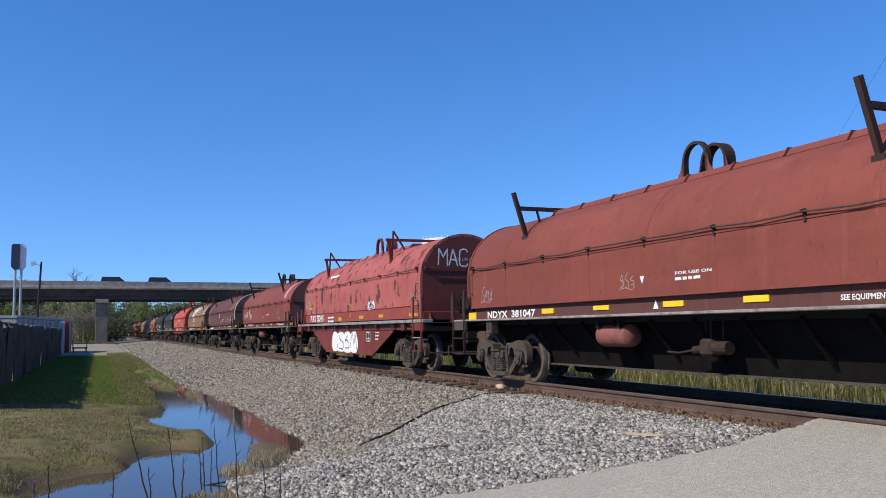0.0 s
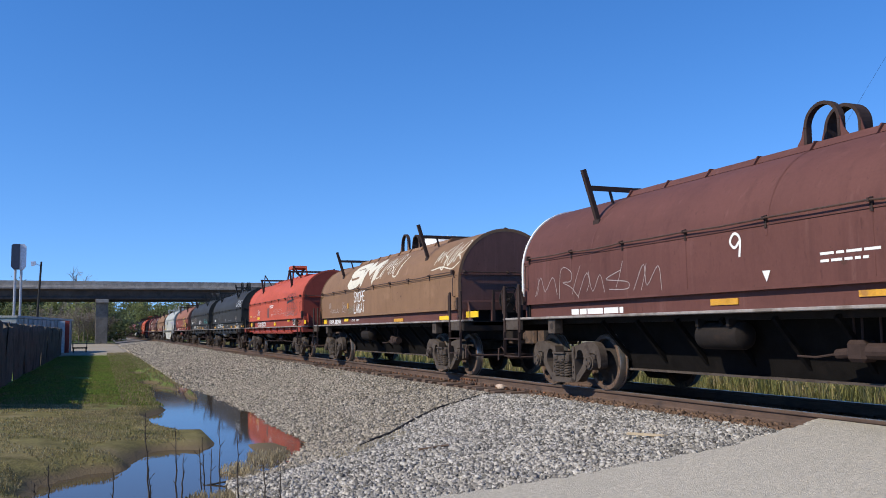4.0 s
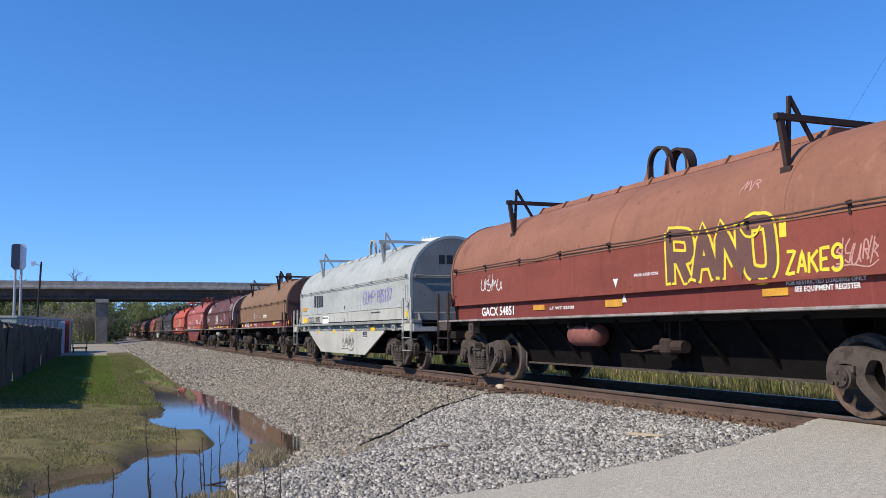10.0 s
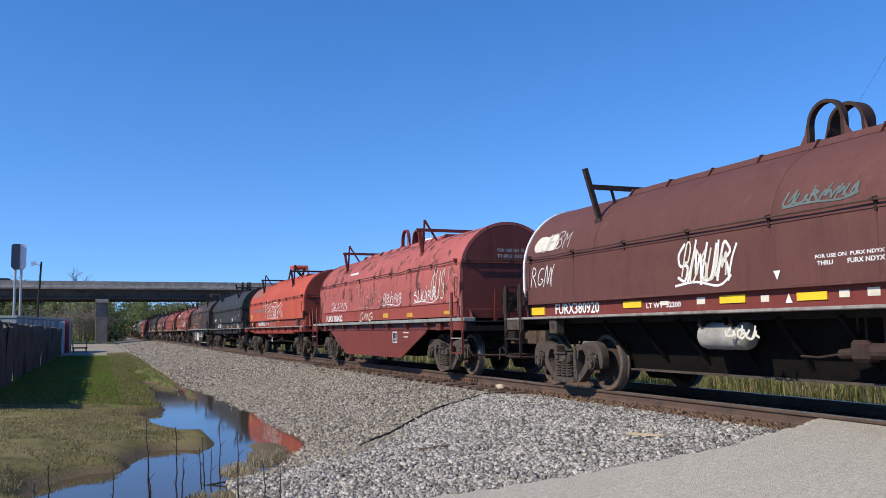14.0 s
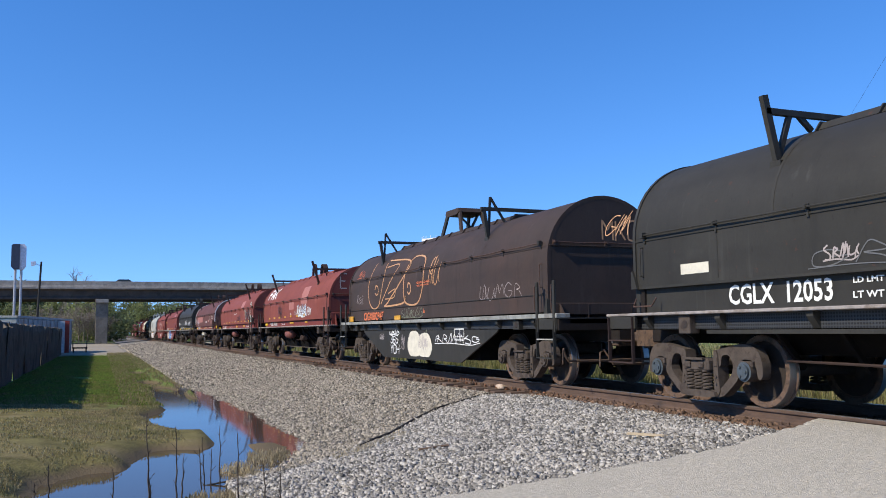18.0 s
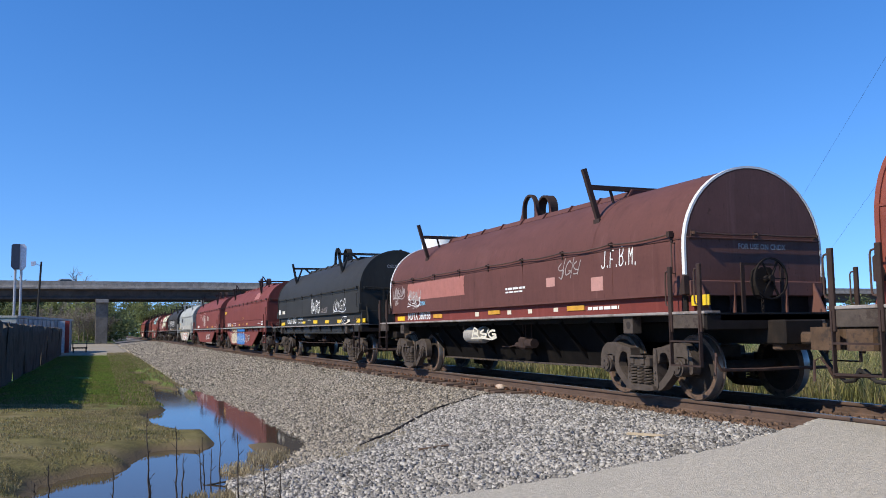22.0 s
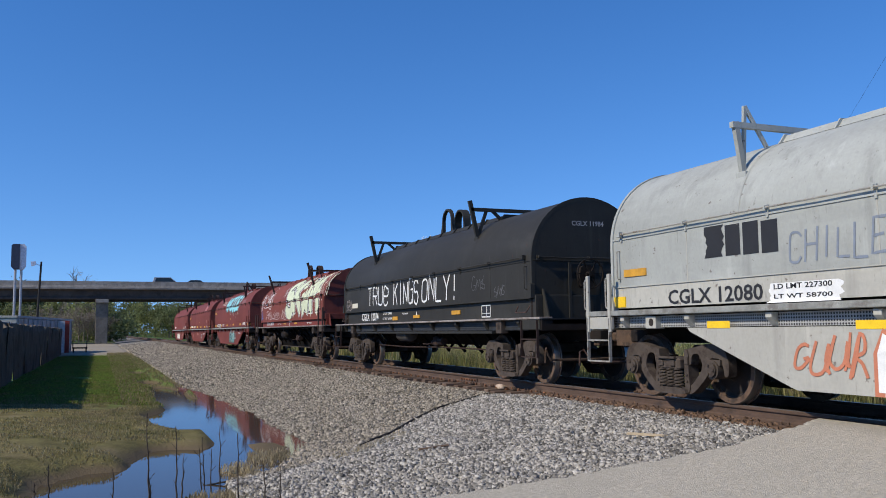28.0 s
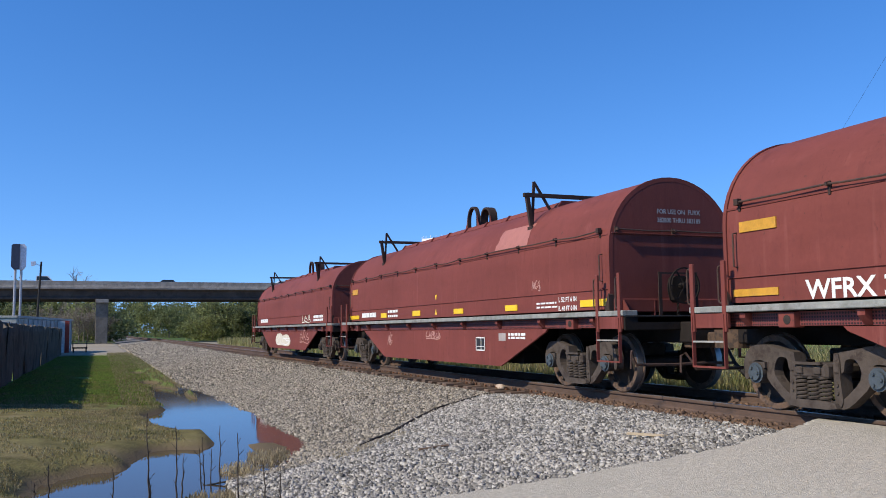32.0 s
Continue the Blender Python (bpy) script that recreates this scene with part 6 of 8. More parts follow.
c.patch(-5.48, -4.92, 1.72, 1.86, G_CREAM)
c.scrawl(-4.70, -4.10, 1.77, 2.23, 4, G_FAINT, 0.015)
c.scrawl(-3.71, -2.68, 1.71, 2.18, 4, G_FAINT, 0.015)
c.plate(1.85, 2.33, 1.275, 1.385, M_OLDYELLOW)
c.plate(3.58, 4.06, 1.265, 1.385, M_OLDYELLOW)
c.plate(5.91, 6.77, 1.275, 1.365, M_OLDYELLOW)
c.plate(-1.60, -1.04, 1.275, 1.395, M_OLDYELLOW)
c.frame_mark(4.12, 4.63, 1.26, 1.50)
c.scrawl(4.29, 6.18, 2.43, 2.91, 5, G_WHITE, 0.025)
c.scrawl(4.07, 4.72, 1.63, 1.93, 2, G_CHALK, 0.015)
c.triangle(-0.08, 1.730, 0.20, -1, M_WHITE)
c.triangle(0.32, 1.430, 0.19, 1, M_WHITE)
c.text('DESIGNED FOR', 3.05, 3.47, 1.390, 0.030, M_WHITE, bars=True)
c.text('NOTICE', 1.22, 2.62, 1.690, 0.050, G_FAINT, bars=True)
c.patch(4.71, 4.92, 1.25, 1.39, G_CREAM)
c = cars[7]
c.text('CGLX  11981', -4.50, -3.02, 1.320, 0.240, M_WHITE)
c.text('LD LMT 224800', -2.43, -1.63, 1.460, 0.070, M_WHITE)
c.text('LT WT  61200', -2.44, -1.64, 1.310, 0.060, M_WHITE)
c.plate(-1.59, -1.16, 1.295, 1.385, M_OLDYELLOW)
c.plate(0.13, 0.56, 1.305, 1.405, M_OLDYELLOW)
c.scrawl(-4.52, -2.46, 1.74, 2.24, 5, G_CHALK, 0.025)
c.scrawl(-2.36, -1.75, 1.68, 2.21, 2, G_CHALK, 0.02)
c.scrawl(0.27, 1.21, 1.69, 1.96, 5, G_WHITE, 0.045)
c.scrawl(0.45, 0.87, 1.64, 1.71, 1, G_WHITE, 0.03)
c.triangle(0.13, 1.730, 0.08, -1, M_WHITE)
c.triangle(0.33, 1.450, 0.08, 1, M_WHITE)
c.patch(-5.43, -4.81, 1.70, 1.88, G_CREAM)
c.scrawl(-6.23, -4.77, 1.80, 2.16, 5, G_CHALK, 0.012)
c.text('DESIGNED FOR', -0.74, -0.32, 1.420, 0.040, M_WHITE)
c.text('286000 LBS GRL', -0.75, -0.32, 1.350, 0.030, M_WHITE, bars=True)
c.hand('TKO-LAKAI', 3.57, 5.85, 1.69, 0.26, G_TEAL, 0.03)
c.frame_mark(4.39, 4.87, 1.23, 1.49)
c.plate(1.95, 2.49, 1.265, 1.385, M_OLDYELLOW)
c.scrawl(1.61, 2.34, 1.64, 1.87, 2, G_CHALK, 0.015)
c = cars[8]
c.piece(1.45, 3.50, 1.60, 2.40, 'RANO', G_DULL, G_YEL, None, 0.16, 0.04)
c.stroke([(2.95, 2.22), (3.05, 2.12), (3.2, 2.12), (3.3, 2.22)], 0.03, G_YEL, 0.014)
c.hand('ZAKES', 3.66, 4.50, 1.62, 0.26, G_YEL, 0.04)
c.patch(3.59, 3.70, 2.05, 2.28, G_YEL)
c.text('GACX 54851', -4.92, -3.42, 1.295, 0.170, M_WHITE)
c.plate(-2.60, -2.17, 1.355, 1.445, M_OLDYELLOW)
c.plate(-0.17, 0.30, 1.345, 1.455, M_OLDYELLOW)
c.plate(3.30, 3.72, 1.375, 1.465, M_OLDYELLOW)
c.triangle(0.35, 1.470, 0.09, 1, M_WHITE)
c.triangle(0.14, 1.700, 0.09, -1, M_WHITE)
c.scrawl(-4.87, -3.85, 1.78, 2.10, 4, G_WHITE, 0.02)
c.text('FOR RESTRICTED LOADING ONLY', 3.68, 4.82, 1.490, 0.050, M_WHITE)
c.text('SEE EQUIPMENT REGISTER', 3.81, 4.74, 1.410, 0.060, M_WHITE)
c.scrawl(4.40, 4.97, 1.64, 1.94, 5, G_PINK, 0.02)
c.text('FOR USE ON', 0.64, 1.22, 1.770, 0.040, M_WHITE)
c.text('LT WT 52700', -2.00, -1.15, 1.350, 0.050, M_WHITE)
c.scrawl(2.84, 3.21, 2.71, 2.92, 2, G_PINK, 0.02)
c = cars[9]
c.patch(-4.14, -3.82, 1.88, 2.30, G_INK)
c.patch(-3.75, -3.48, 1.86, 2.29, G_INK)
c.patch(-3.41, -3.14, 1.86, 2.28, G_INK)
c.patch(-3.08, -2.79, 1.86, 2.27, G_INK)
c.text('CGLX 12092', -5.13, -3.24, 1.330, 0.200, G_INK)
c.hand('GUMP', 2.20, 3.34, 1.80, 0.36, G_PURPLE, 0.038)
c.hand('PBS187', 3.58, 4.95, 1.82, 0.34, G_PURPLE, 0.038)
c.plate(-5.94, -5.21, 1.340, 1.500, M_YELLOW)
c.plate(6.08, 6.51, 1.345, 1.505, M_YELLOW)
c.scrawl(0.17, 1.61, 0.44, 0.96, 4, G_INK, 0.02)
c.patch(-3.16, -2.90, 0.94, 1.03, M_YELLOW)
c.patch(-1.04, -0.67, 0.96, 1.05, M_YELLOW)
c.patch(1.17, 1.55, 0.98, 1.07, M_YELLOW)
c.patch(3.29, 3.68, 1.00, 1.10, M_YELLOW)
c.plate(-6.06, -5.31, 1.775, 1.905, M_OLDYELLOW)
c.triangle(0.08, 1.750, 0.09, -1, G_INK)
c.triangle(0.06, 1.380, 0.12, 1, G_DULL)
c.frame_mark(2.48, 2.93, 0.81, 1.01)
c.text('FOR RESTRICTED', 3.02, 3.86, 1.510, 0.040, G_INK, bars=True)
c.patch(-2.79, -2.00, 1.28, 1.53, G_WHITE)
c.text('LD LMT', -2.84, -2.13, 1.440, 0.050, G_INK, bars=True)
c = cars[10]
c.text('GACX 54853', -5.24, -3.74, 1.275, 0.200, M_WHITE)
c.plate(-6.29, -5.79, 1.29, 1.42, M_YELLOW)
c.plate(-3.30, -2.84, 1.325, 1.405, M_YELLOW)
c.text('LD LMT  233300', -2.12, -1.33, 1.375, 0.060, M_WHITE)
c.text('LT WT   52700', -2.12, -1.34, 1.290, 0.060, M_WHITE)
c.scrawl(-6.00, -5.50, 1.70, 2.08, 2, G_CHALK, 0.015)
c.scrawl(-1.82, -1.49, 1.67, 1.97, 3, G_CHALK, 0.03)
c.scrawl(-2.94, -2.35, 1.83, 2.02, 4, G_SAGE, 0.012)
c.plate(3.12, 3.59, 1.335, 1.445, M_YELLOW)
c.plate(6.38, 6.71, 1.345, 1.475, M_OLDYELLOW)
c.triangle(0.31, 1.400, 0.19, 1, M_WHITE)
c.triangle(-0.02, 1.710, 0.13, -1, M_WHITE)
c.scrawl(-2.09, -0.63, 1.66, 1.90, 3, G_CHALK, 0.02)
c.scrawl(5.26, 5.69, 1.65, 1.78, 2, G_CHALK, 0.02)
c.text('SEE EQUIPMENT REGISTER', 3.63, 4.56, 1.420, 0.040, M_WHITE, bars=True)
c.text('USE', 0.85, 1.81, 1.770, 0.050, M_WHITE, bars=True)
c.text('USE', 0.84, 1.80, 1.690, 0.050, M_WHITE, bars=True)
c = cars[11]
c.plate(-6.10, -5.60, 1.265, 1.405, M_YELLOW)
c.plate(-3.10, -2.63, 1.315, 1.415, M_YELLOW)
c.plate(-0.90, -0.43, 1.315, 1.415, M_YELLOW)
c.plate(0.42, 0.86, 1.305, 1.395, M_YELLOW)
c.text('FURX380920', -5.23, -3.79, 1.270, 0.170, M_WHITE)
c.text('LT WT  52200', -2.52, -1.71, 1.300, 0.070, M_WHITE)
c.patch(-1.37, -1.20, 1.32, 1.41, G_CREAM)
c.patch(-0.17, -0.03, 1.31, 1.39, G_CREAM)
c.patch(1.02, 1.16, 1.32, 1.40, G_CREAM)
c.patch(1.39, 1.55, 1.32, 1.41, G_CREAM)
c.patch(-2.18, -1.98, 1.33, 1.39, G_CREAM)
c.scrawl(-1.76, -0.64, 1.58, 2.16, 4, G_WHITE, 0.04)
c.scrawl(-1.64, -0.74, 1.60, 2.12, 5, G_CREAM, 0.03)
c.triangle(0.10, 1.610, 0.07, -1, M_WHITE)
c.triangle(0.29, 1.340, 0.07, 1, M_WHITE)
c.bubbles(-6.03, -5.15, 2.40, 2.73, 2, G_CREAM, G_CREAM)
c.hand('JFBM', -5.75, -4.75, 2.42, 0.32, G_CHALK, 0.03)
c.scrawl(-6.08, -5.28, 1.73, 2.17, 3, G_WHITE, 0.02)
c.text('FOR USE ON  FURX NDYX', 0.68, 1.60, 1.760, 0.040, M_WHITE)
c.text('THRU        FURX NDYX', 0.71, 1.60, 1.680, 0.050, M_WHITE)
c.scrawl(0.22, 1.29, 2.40, 2.61, 6, G_TEALDARK, 0.03)
c.scrawl(-0.72, -0.12, 0.87, 1.02, 3, G_CREAM, 0.03)
c.scrawl(4.49, 5.63, 2.33, 2.84, 3, G_WHITE, 0.02)
c.scrawl(2.24, 3.08, 1.67, 2.19, 2, G_WHITE, 0.03)
c.plate(3.32, 3.72, 1.295, 1.395, M_YELLOW)
c = cars[12]
c.scrawl(-4.86, -2.82, 1.68, 2.01, 4, G_WHITE, 0.015)
c.scrawl(-2.01, 0.86, 1.67, 2.38, 5, G_PINK, 0.02)
c.scrawl(0.87, 2.49, 1.70, 2.06, 5, G_WHITE, 0.02)
c.scrawl(3.43, 5.04, 1.69, 2.05, 5, G_WHITE, 0.025)
c.scrawl(4.67, 5.57, 1.70, 2.49, 3, G_CREAM, 0.03)
c.scrawl(5.41, 6.36, 1.91, 2.66, 2, G_PINK, 0.02)
c.text('FURX 382422', -5.57, -3.45, 1.330, 0.190, M_WHITE)
c.scrawl(-1.44, -0.06, 1.27, 1.58, 3, G_CREAM, 0.03)
c.plate(0.91, 1.37, 1.355, 1.485, M_OLDYELLOW)
c.plate(2.91, 3.35, 1.345, 1.455, M_OLDYELLOW)
c.plate(5.47, 5.97, 1.365, 1.445, M_OLDYELLOW)
c.frame_mark(2.02, 2.40, 0.69, 0.98)
c.text('PANEL', 2.90, 3.32, 0.940, 0.030, M_WHITE, bars=True)
c.text('PANEL', 2.90, 3.27, 0.830, 0.030, M_WHITE, bars=True)
c.text('GRAF', -2.91, -2.02, 2.800, 0.080, M_WHITE, bars=True)
c = cars[13]
c.patch(-6.36, -3.90, 2.80, 3.47, G_BROWN)
c.patch(-5.24, -1.50, 1.96, 2.12, G_BROWN)
c.piece(-2.56, 2.2, 1.62, 2.36, 'TKTK', ORANGE, G_WHITE, None, 0.14, 0.03)
c.scrawl(-1.12, 0.20, 1.61, 2.30, 3, G_WHITE, 0.02)
c.scrawl(0.20, 1.25, 1.60, 2.27, 4, G_WHITE, 0.05)
c.stroke([(-2.3, 1.66), (-2.2, 2.0), (-1.9, 2.3)], 0.09, G_GREENDK, 0.012)
c.stroke([(-0.5, 1.66), (-0.42, 2.1), (-0.3, 2.3)], 0.12, G_GREENDK, 0.012)
c.stroke([(1.0, 1.66), (0.9, 1.95), (0.8, 2.28)], 0.12, G_GREENDK, 0.012)
c.text('CIGX803023', -4.15, -2.27, 1.310, 0.260, M_WHITE)
c.plate(-6.14, -5.77, 1.310, 1.470, M_OLDYELLOW)
c.plate(0.75, 1.33, 1.445, 1.535, M_OLDYELLOW)
c.text('LT WT 60700', -2.10, -1.23, 1.350, 0.070, M_WHITE)
c.patch(-6.04, -5.68, 1.64, 1.82, M_OLDYELLOW)
c.text('FOR USE ON CIGX 802985', -0.36, 0.53, 2.150, 0.040, M_WHITE)
c.text('THRU CIGX 803034 ONLY', -0.35, 0.51, 2.080, 0.040, M_WHITE)
c.triangle(0.11, 1.760, 0.07, -1, M_WHITE)
c.triangle(0.26, 1.430, 0.07, 1, M_WHITE)
c.scrawl(-1.00, 0.21, 1.27, 1.44, 6, G_CHALK, 0.012)
c.patch(0.39, 0.52, 1.45, 1.50, G_CREAM)
c.patch(-0.68, -0.54, 1.45, 1.50, G_CREAM)
c.scrawl(0.31, 0.63, 0.54, 0.74, 3, G_CREAM, 0.03)
c.plate(-6.06, -5.52, 1.735, 1.865, M_OLDYELLOW)
c.plate(-6.24, -5.81, 1.395, 1.475, M_OLDYELLOW)
c = cars[14]
c.text('CGLX  12053', -4.47, -2.79, 1.300, 0.240, M_WHITE)
c.text('LD LMT', -2.52, -2.12, 1.470, 0.060, M_WHITE)
c.text('LT WT', -2.53, -2.13, 1.310, 0.070, M_WHITE)
c.scrawl(-2.93, -2.45, 1.72, 1.90, 4, G_CHALK, 0.02)
c.patch(-5.42, -4.84, 1.73, 1.87, G_CREAM)
c.scrawl(2.42, 2.96, 1.62, 1.89, 3, G_WHITE, 0.035)
c.scrawl(3.67, 4.13, 1.74, 1.94, 3, G_CHALK, 0.015)
c.scrawl(4.98, 5.56, 1.72, 2.12, 3, G_CHALK, 0.015)
c.frame_mark(4.20, 4.61, 1.26, 1.54)
c.patch(4.76, 4.96, 1.25, 1.40, G_CREAM)
c.triangle(-0.00, 1.710, 0.18, -1, M_WHITE)
c.triangle(0.28, 1.380, 0.18, 1, M_WHITE)
c.plate(1.92, 2.36, 1.285, 1.395, M_OLDYELLOW)
c.plate(0.22, 0.66, 1.285, 1.365, M_OLDYELLOW)
c.scrawl(-3.12, -1.41, 1.65, 1.89, 3, G_FAINT, 0.015)
c.scrawl(1.15, 1.60, 1.70, 1.93, 2, G_FAINT, 0.015)
c.text('DESIGNED', 3.13, 3.52, 1.420, 0.030, M_WHITE, bars=True)
c = cars[15]
c.text('CIGX802947', -4.93, -2.99, 1.320, 0.220, G_ORANGE)
c.plate(-6.43, -5.93, 1.295, 1.455, M_OLDYELLOW)
c.plate(-1.93, -1.45, 1.295, 1.405, M_OLDYELLOW)
c.hand('365', -2.1, -1.45, 0.68, 0.2, G_WHITE, 0.03)
c.hand('YOH', -2.1, -1.35, 0.42, 0.22, G_WHITE, 0.03)
c.scrawl(-2.16, -1.37, 0.90, 1.02, 4, G_WHITE, 0.02)
c.scrawl(-3.02, -2.64, 0.78, 0.95, 3, G_CHALK, 0.02)
c.scrawl(-1.22, -0.93, 0.54, 0.97, 3, G_CHALK, 0.015)
c.scrawl(0.08, 0.72, 0.53, 0.88, 5, G_CHALK, 0.02)
c.scrawl(-5.74, -5.06, 2.61, 2.92, 3, G_ORANGE, 0.015)
c.scrawl(-5.67, -4.94, 1.78, 2.11, 3, G_CHALK, 0.012)
c.scrawl(-1.48, 0.14, 1.33, 1.59, 7, G_SAGE, 0.015)
c.text('FOR USE ON CIGX 802965', -0.29, 0.62, 2.170, 0.050, G_ORANGE)
c.text('THRU CIGX 803034 ONLY', -0.28, 0.60, 2.100, 0.040, G_ORANGE)
c.triangle(0.22, 1.490, 0.07, 1, G_ORANGE)
c.bubbles(-0.71, 1.00, 0.36, 1.01, 2, G_CREAM, G_CREAM)
c.scrawl(-0.63, 0.92, 0.40, 0.97, 2, G_SAGE, 0.035)
c.scrawl(1.19, 3.75, 0.70, 0.94, 6, G_WHITE, 0.02)
c.frame_mark(2.39, 2.93, 0.78, 1.04)
c.scrawl(0.52, 1.33, 1.94, 2.81, 2, G_OCHRE, 0.03)
c.scrawl(3.56, 5.49, 1.61, 1.94, 5, G_CHALK, 0.012)
c.scrawl(8.33, 9.04, 2.42, 2.83, 2, G_OCHRE, 0.02)
c.stroke([(-4.29, 3.06), (-4.32, 2.63), (-4.45, 2.18), (-4.30, 1.81), (-3.90, 1.63), (-3.45, 1.72), (-3.23, 2.03), (-3.02, 2.47), (-3.15, 2.96)], 0.043, G_OCHRE)
c.stroke([(-3.12, 3.06), (-1.16, 2.87), (-1.23, 2.47), (-2.59, 1.79), (-2.85, 1.68), (-1.36, 1.72), (-1.15, 1.90)], 0.046, G_OCHRE)
c.stroke([(-2.98, 2.81), (-1.93, 2.76), (-3.24, 1.75)], 0.037, G_OCHRE)
c.stroke([(-1.11, 2.76), (-1.24, 2.40), (-1.29, 1.98), (-1.11, 1.72), (-0.52, 1.65), (-0.09, 1.77), (0.17, 2.21), (0.11, 2.75), (-0.28, 2.93), (-0.83, 2.96), (-1.08, 2.80)], 0.046, G_OCHRE)
c.stroke([(-3.79, 2.17), (-3.71, 2.29), (-3.52, 2.25), (-3.47, 2.10), (-3.62, 2.02), (-3.77, 2.08)], 0.037, G_OCHRE)
c.stroke([(-0.99, 2.10), (-0.92, 2.22), (-0.77, 2.18), (-0.74, 2.03), (-0.86, 1.94), (-0.97, 2.00)], 0.043, G_OCHRE)
c.stroke([(0.64, 2.51), (0.68, 2.70), (0.75, 2.75)], 0.043, G_OCHRE)
c.stroke([(-2.57, 2.02), (-1.97, 2.12), (-2.10, 1.90), (-2.83, 1.88)], 0.031, G_OCHRE)
c = cars[16]
c.piece(-5.6, -3.7, 2.42, 3.15, 'FAK', G_WHITE, G_WHITE, None, 0.13, 0.0)
c.patch(1.85, 2.92, 2.08, 2.81, G_PINKPATCH)
c.patch(-0.44, 0.51, 1.91, 2.23, G_PINKPATCH)
c.scrawl(1.16, 2.78, 1.60, 2.03, 6, G_WHITE, 0.04)
c.scrawl(1.26, 2.82, 1.62, 2.12, 4, G_SKY, 0.025)
c.hand('JFBM', 2.74, 3.60, 1.64, 0.26, G_WHITE, 0.035)
c.hand('QG', 2.0, 2.36, 1.56, 0.16, G_WHITE, 0.025)
c.plate(-4.94, -4.65, 1.575, 1.645, M_OLDYELLOW)
c.plate(-3.76, -3.45, 1.585, 1.655, M_OLDYELLOW)
c.plate(-2.58, -2.26, 1.585, 1.655, M_OLDYELLOW)
c.plate(-1.40, -1.06, 1.595, 1.655, M_OLDYELLOW)
c.plate(-0.15, 0.13, 1.605, 1.675, M_OLDYELLOW)
c.plate(1.05, 1.36, 1.595, 1.665, M_OLDYELLOW)
c.plate(2.34, 2.57, 1.605, 1.665, M_OLDYELLOW)
c.plate(-0.42, 0.28, 1.335, 1.395, M_OLDYELLOW)
c.plate(2.40, 2.84, 1.345, 1.405, M_OLDYELLOW)
c.text('FURX  380739', -4.83, -3.24, 1.280, 0.140, M_WHITE)
c.text('LT WT 51400', -2.36, -1.55, 1.290, 0.060, M_WHITE)
c.scrawl(-2.76, -1.85, 1.64, 2.12, 4, G_INK, 0.025)
c.triangle(-0.03, 1.700, 0.09, -1, M_WHITE)
c.scrawl(0.65, 1.21, 1.68, 1.89, 4, G_CHALK, 0.012)
c.plate(-6.17, -5.58, 1.305, 1.395, M_YELLOW)
c = cars[17]
c.scrawl(3.84, 4.85, 1.58, 2.32, 3, G_INK, 0.04)
c.scrawl(4.76, 5.21, 1.54, 2.23, 2, G_INK, 0.04)
c.scrawl(5.17, 5.67, 1.57, 2.20, 1, G_CHALK, 0.04)
c.scrawl(3.73, 5.70, 1.55, 2.27, 4, G_CHALK, 0.02)
c.stroke([(5.05, 2.48), (5.26, 2.48), (5.26, 2.59), (5.05, 2.59), (5.05, 2.48)], 0.06, G_AQUA)
c.stroke([(5.46, 1.56), (5.67, 1.56), (5.67, 1.78), (5.46, 1.78), (5.46, 1.56)], 0.06, G_AQUA)
c.stroke([(3.58, 1.94), (3.73, 1.94), (3.73, 2.18), (3.58, 2.18), (3.58, 1.94)], 0.06, G_AQUA)
c.stroke([(5.45, 2.35), (5.55, 2.35), (5.55, 2.46), (5.45, 2.46), (5.45, 2.35)], 0.06, G_AQUA)
c.scrawl(0.78, 1.88, 1.61, 1.96, 4, G_INK, 0.03)
c.patch(2.00, 3.03, 2.37, 2.75, G_PINKPATCH)
c.plate(-4.75, -4.52, 1.520, 1.580, M_OLDYELLOW)
c.plate(-3.61, -3.32, 1.525, 1.605, M_OLDYELLOW)
c.plate(-2.43, -2.18, 1.545, 1.615, M_OLDYELLOW)
c.plate(-1.30, -1.01, 1.565, 1.625, M_OLDYELLOW)
c.plate(-0.24, 0.05, 1.565, 1.625, M_OLDYELLOW)
c.plate(1.12, 1.37, 1.565, 1.625, M_OLDYELLOW)
c.plate(2.30, 2.62, 1.565, 1.625, M_OLDYELLOW)
c.plate(3.52, 3.82, 1.555, 1.625, M_OLDYELLOW)
c.plate(4.76, 5.03, 1.555, 1.625, M_YELLOW)
c.plate(5.95, 6.23, 1.545, 1.615, M_OLDYELLOW)
c.plate(0.14, 0.56, 1.265, 1.375, M_OLDYELLOW)
c.plate(2.76, 3.23, 1.295, 1.375, M_OLDYELLOW)
c.text('FURX  380993', -4.52, -2.92, 1.220, 0.140, M_WHITE)
c.text('SEE EQUIPMENT REGISTER', 3.73, 4.63, 1.300, 0.050, M_WHITE)
c.text('THINK SAFETY', 6.01, 6.24, 1.800, 0.050, M_WHITE, bars=True)
c.text('FOR USE ON FURX', -0.42, 0.59, 2.030, 0.050, M_WHITE)
c.triangle(0.05, 1.610, 0.11, -1, M_WHITE)
c.text('LT WT 51000', -2.37, -1.54, 1.270, 0.050, M_WHITE)
c.text('IL 42-0', 5.09, 5.34, 1.310, 0.040, M_WHITE)
c.plate(-6.09, -5.69, 1.235, 1.325, M_YELLOW)
c = cars[18]
c.patch(-4.94, -1.26, 1.77, 2.19, G_PINKPATCH)
c.scrawl(-4.95, -3.99, 1.61, 1.98, 3, G_WHITE, 0.02)
c.scrawl(2.87, 3.62, 1.86, 2.18, 3, G_CHALK, 0.02)
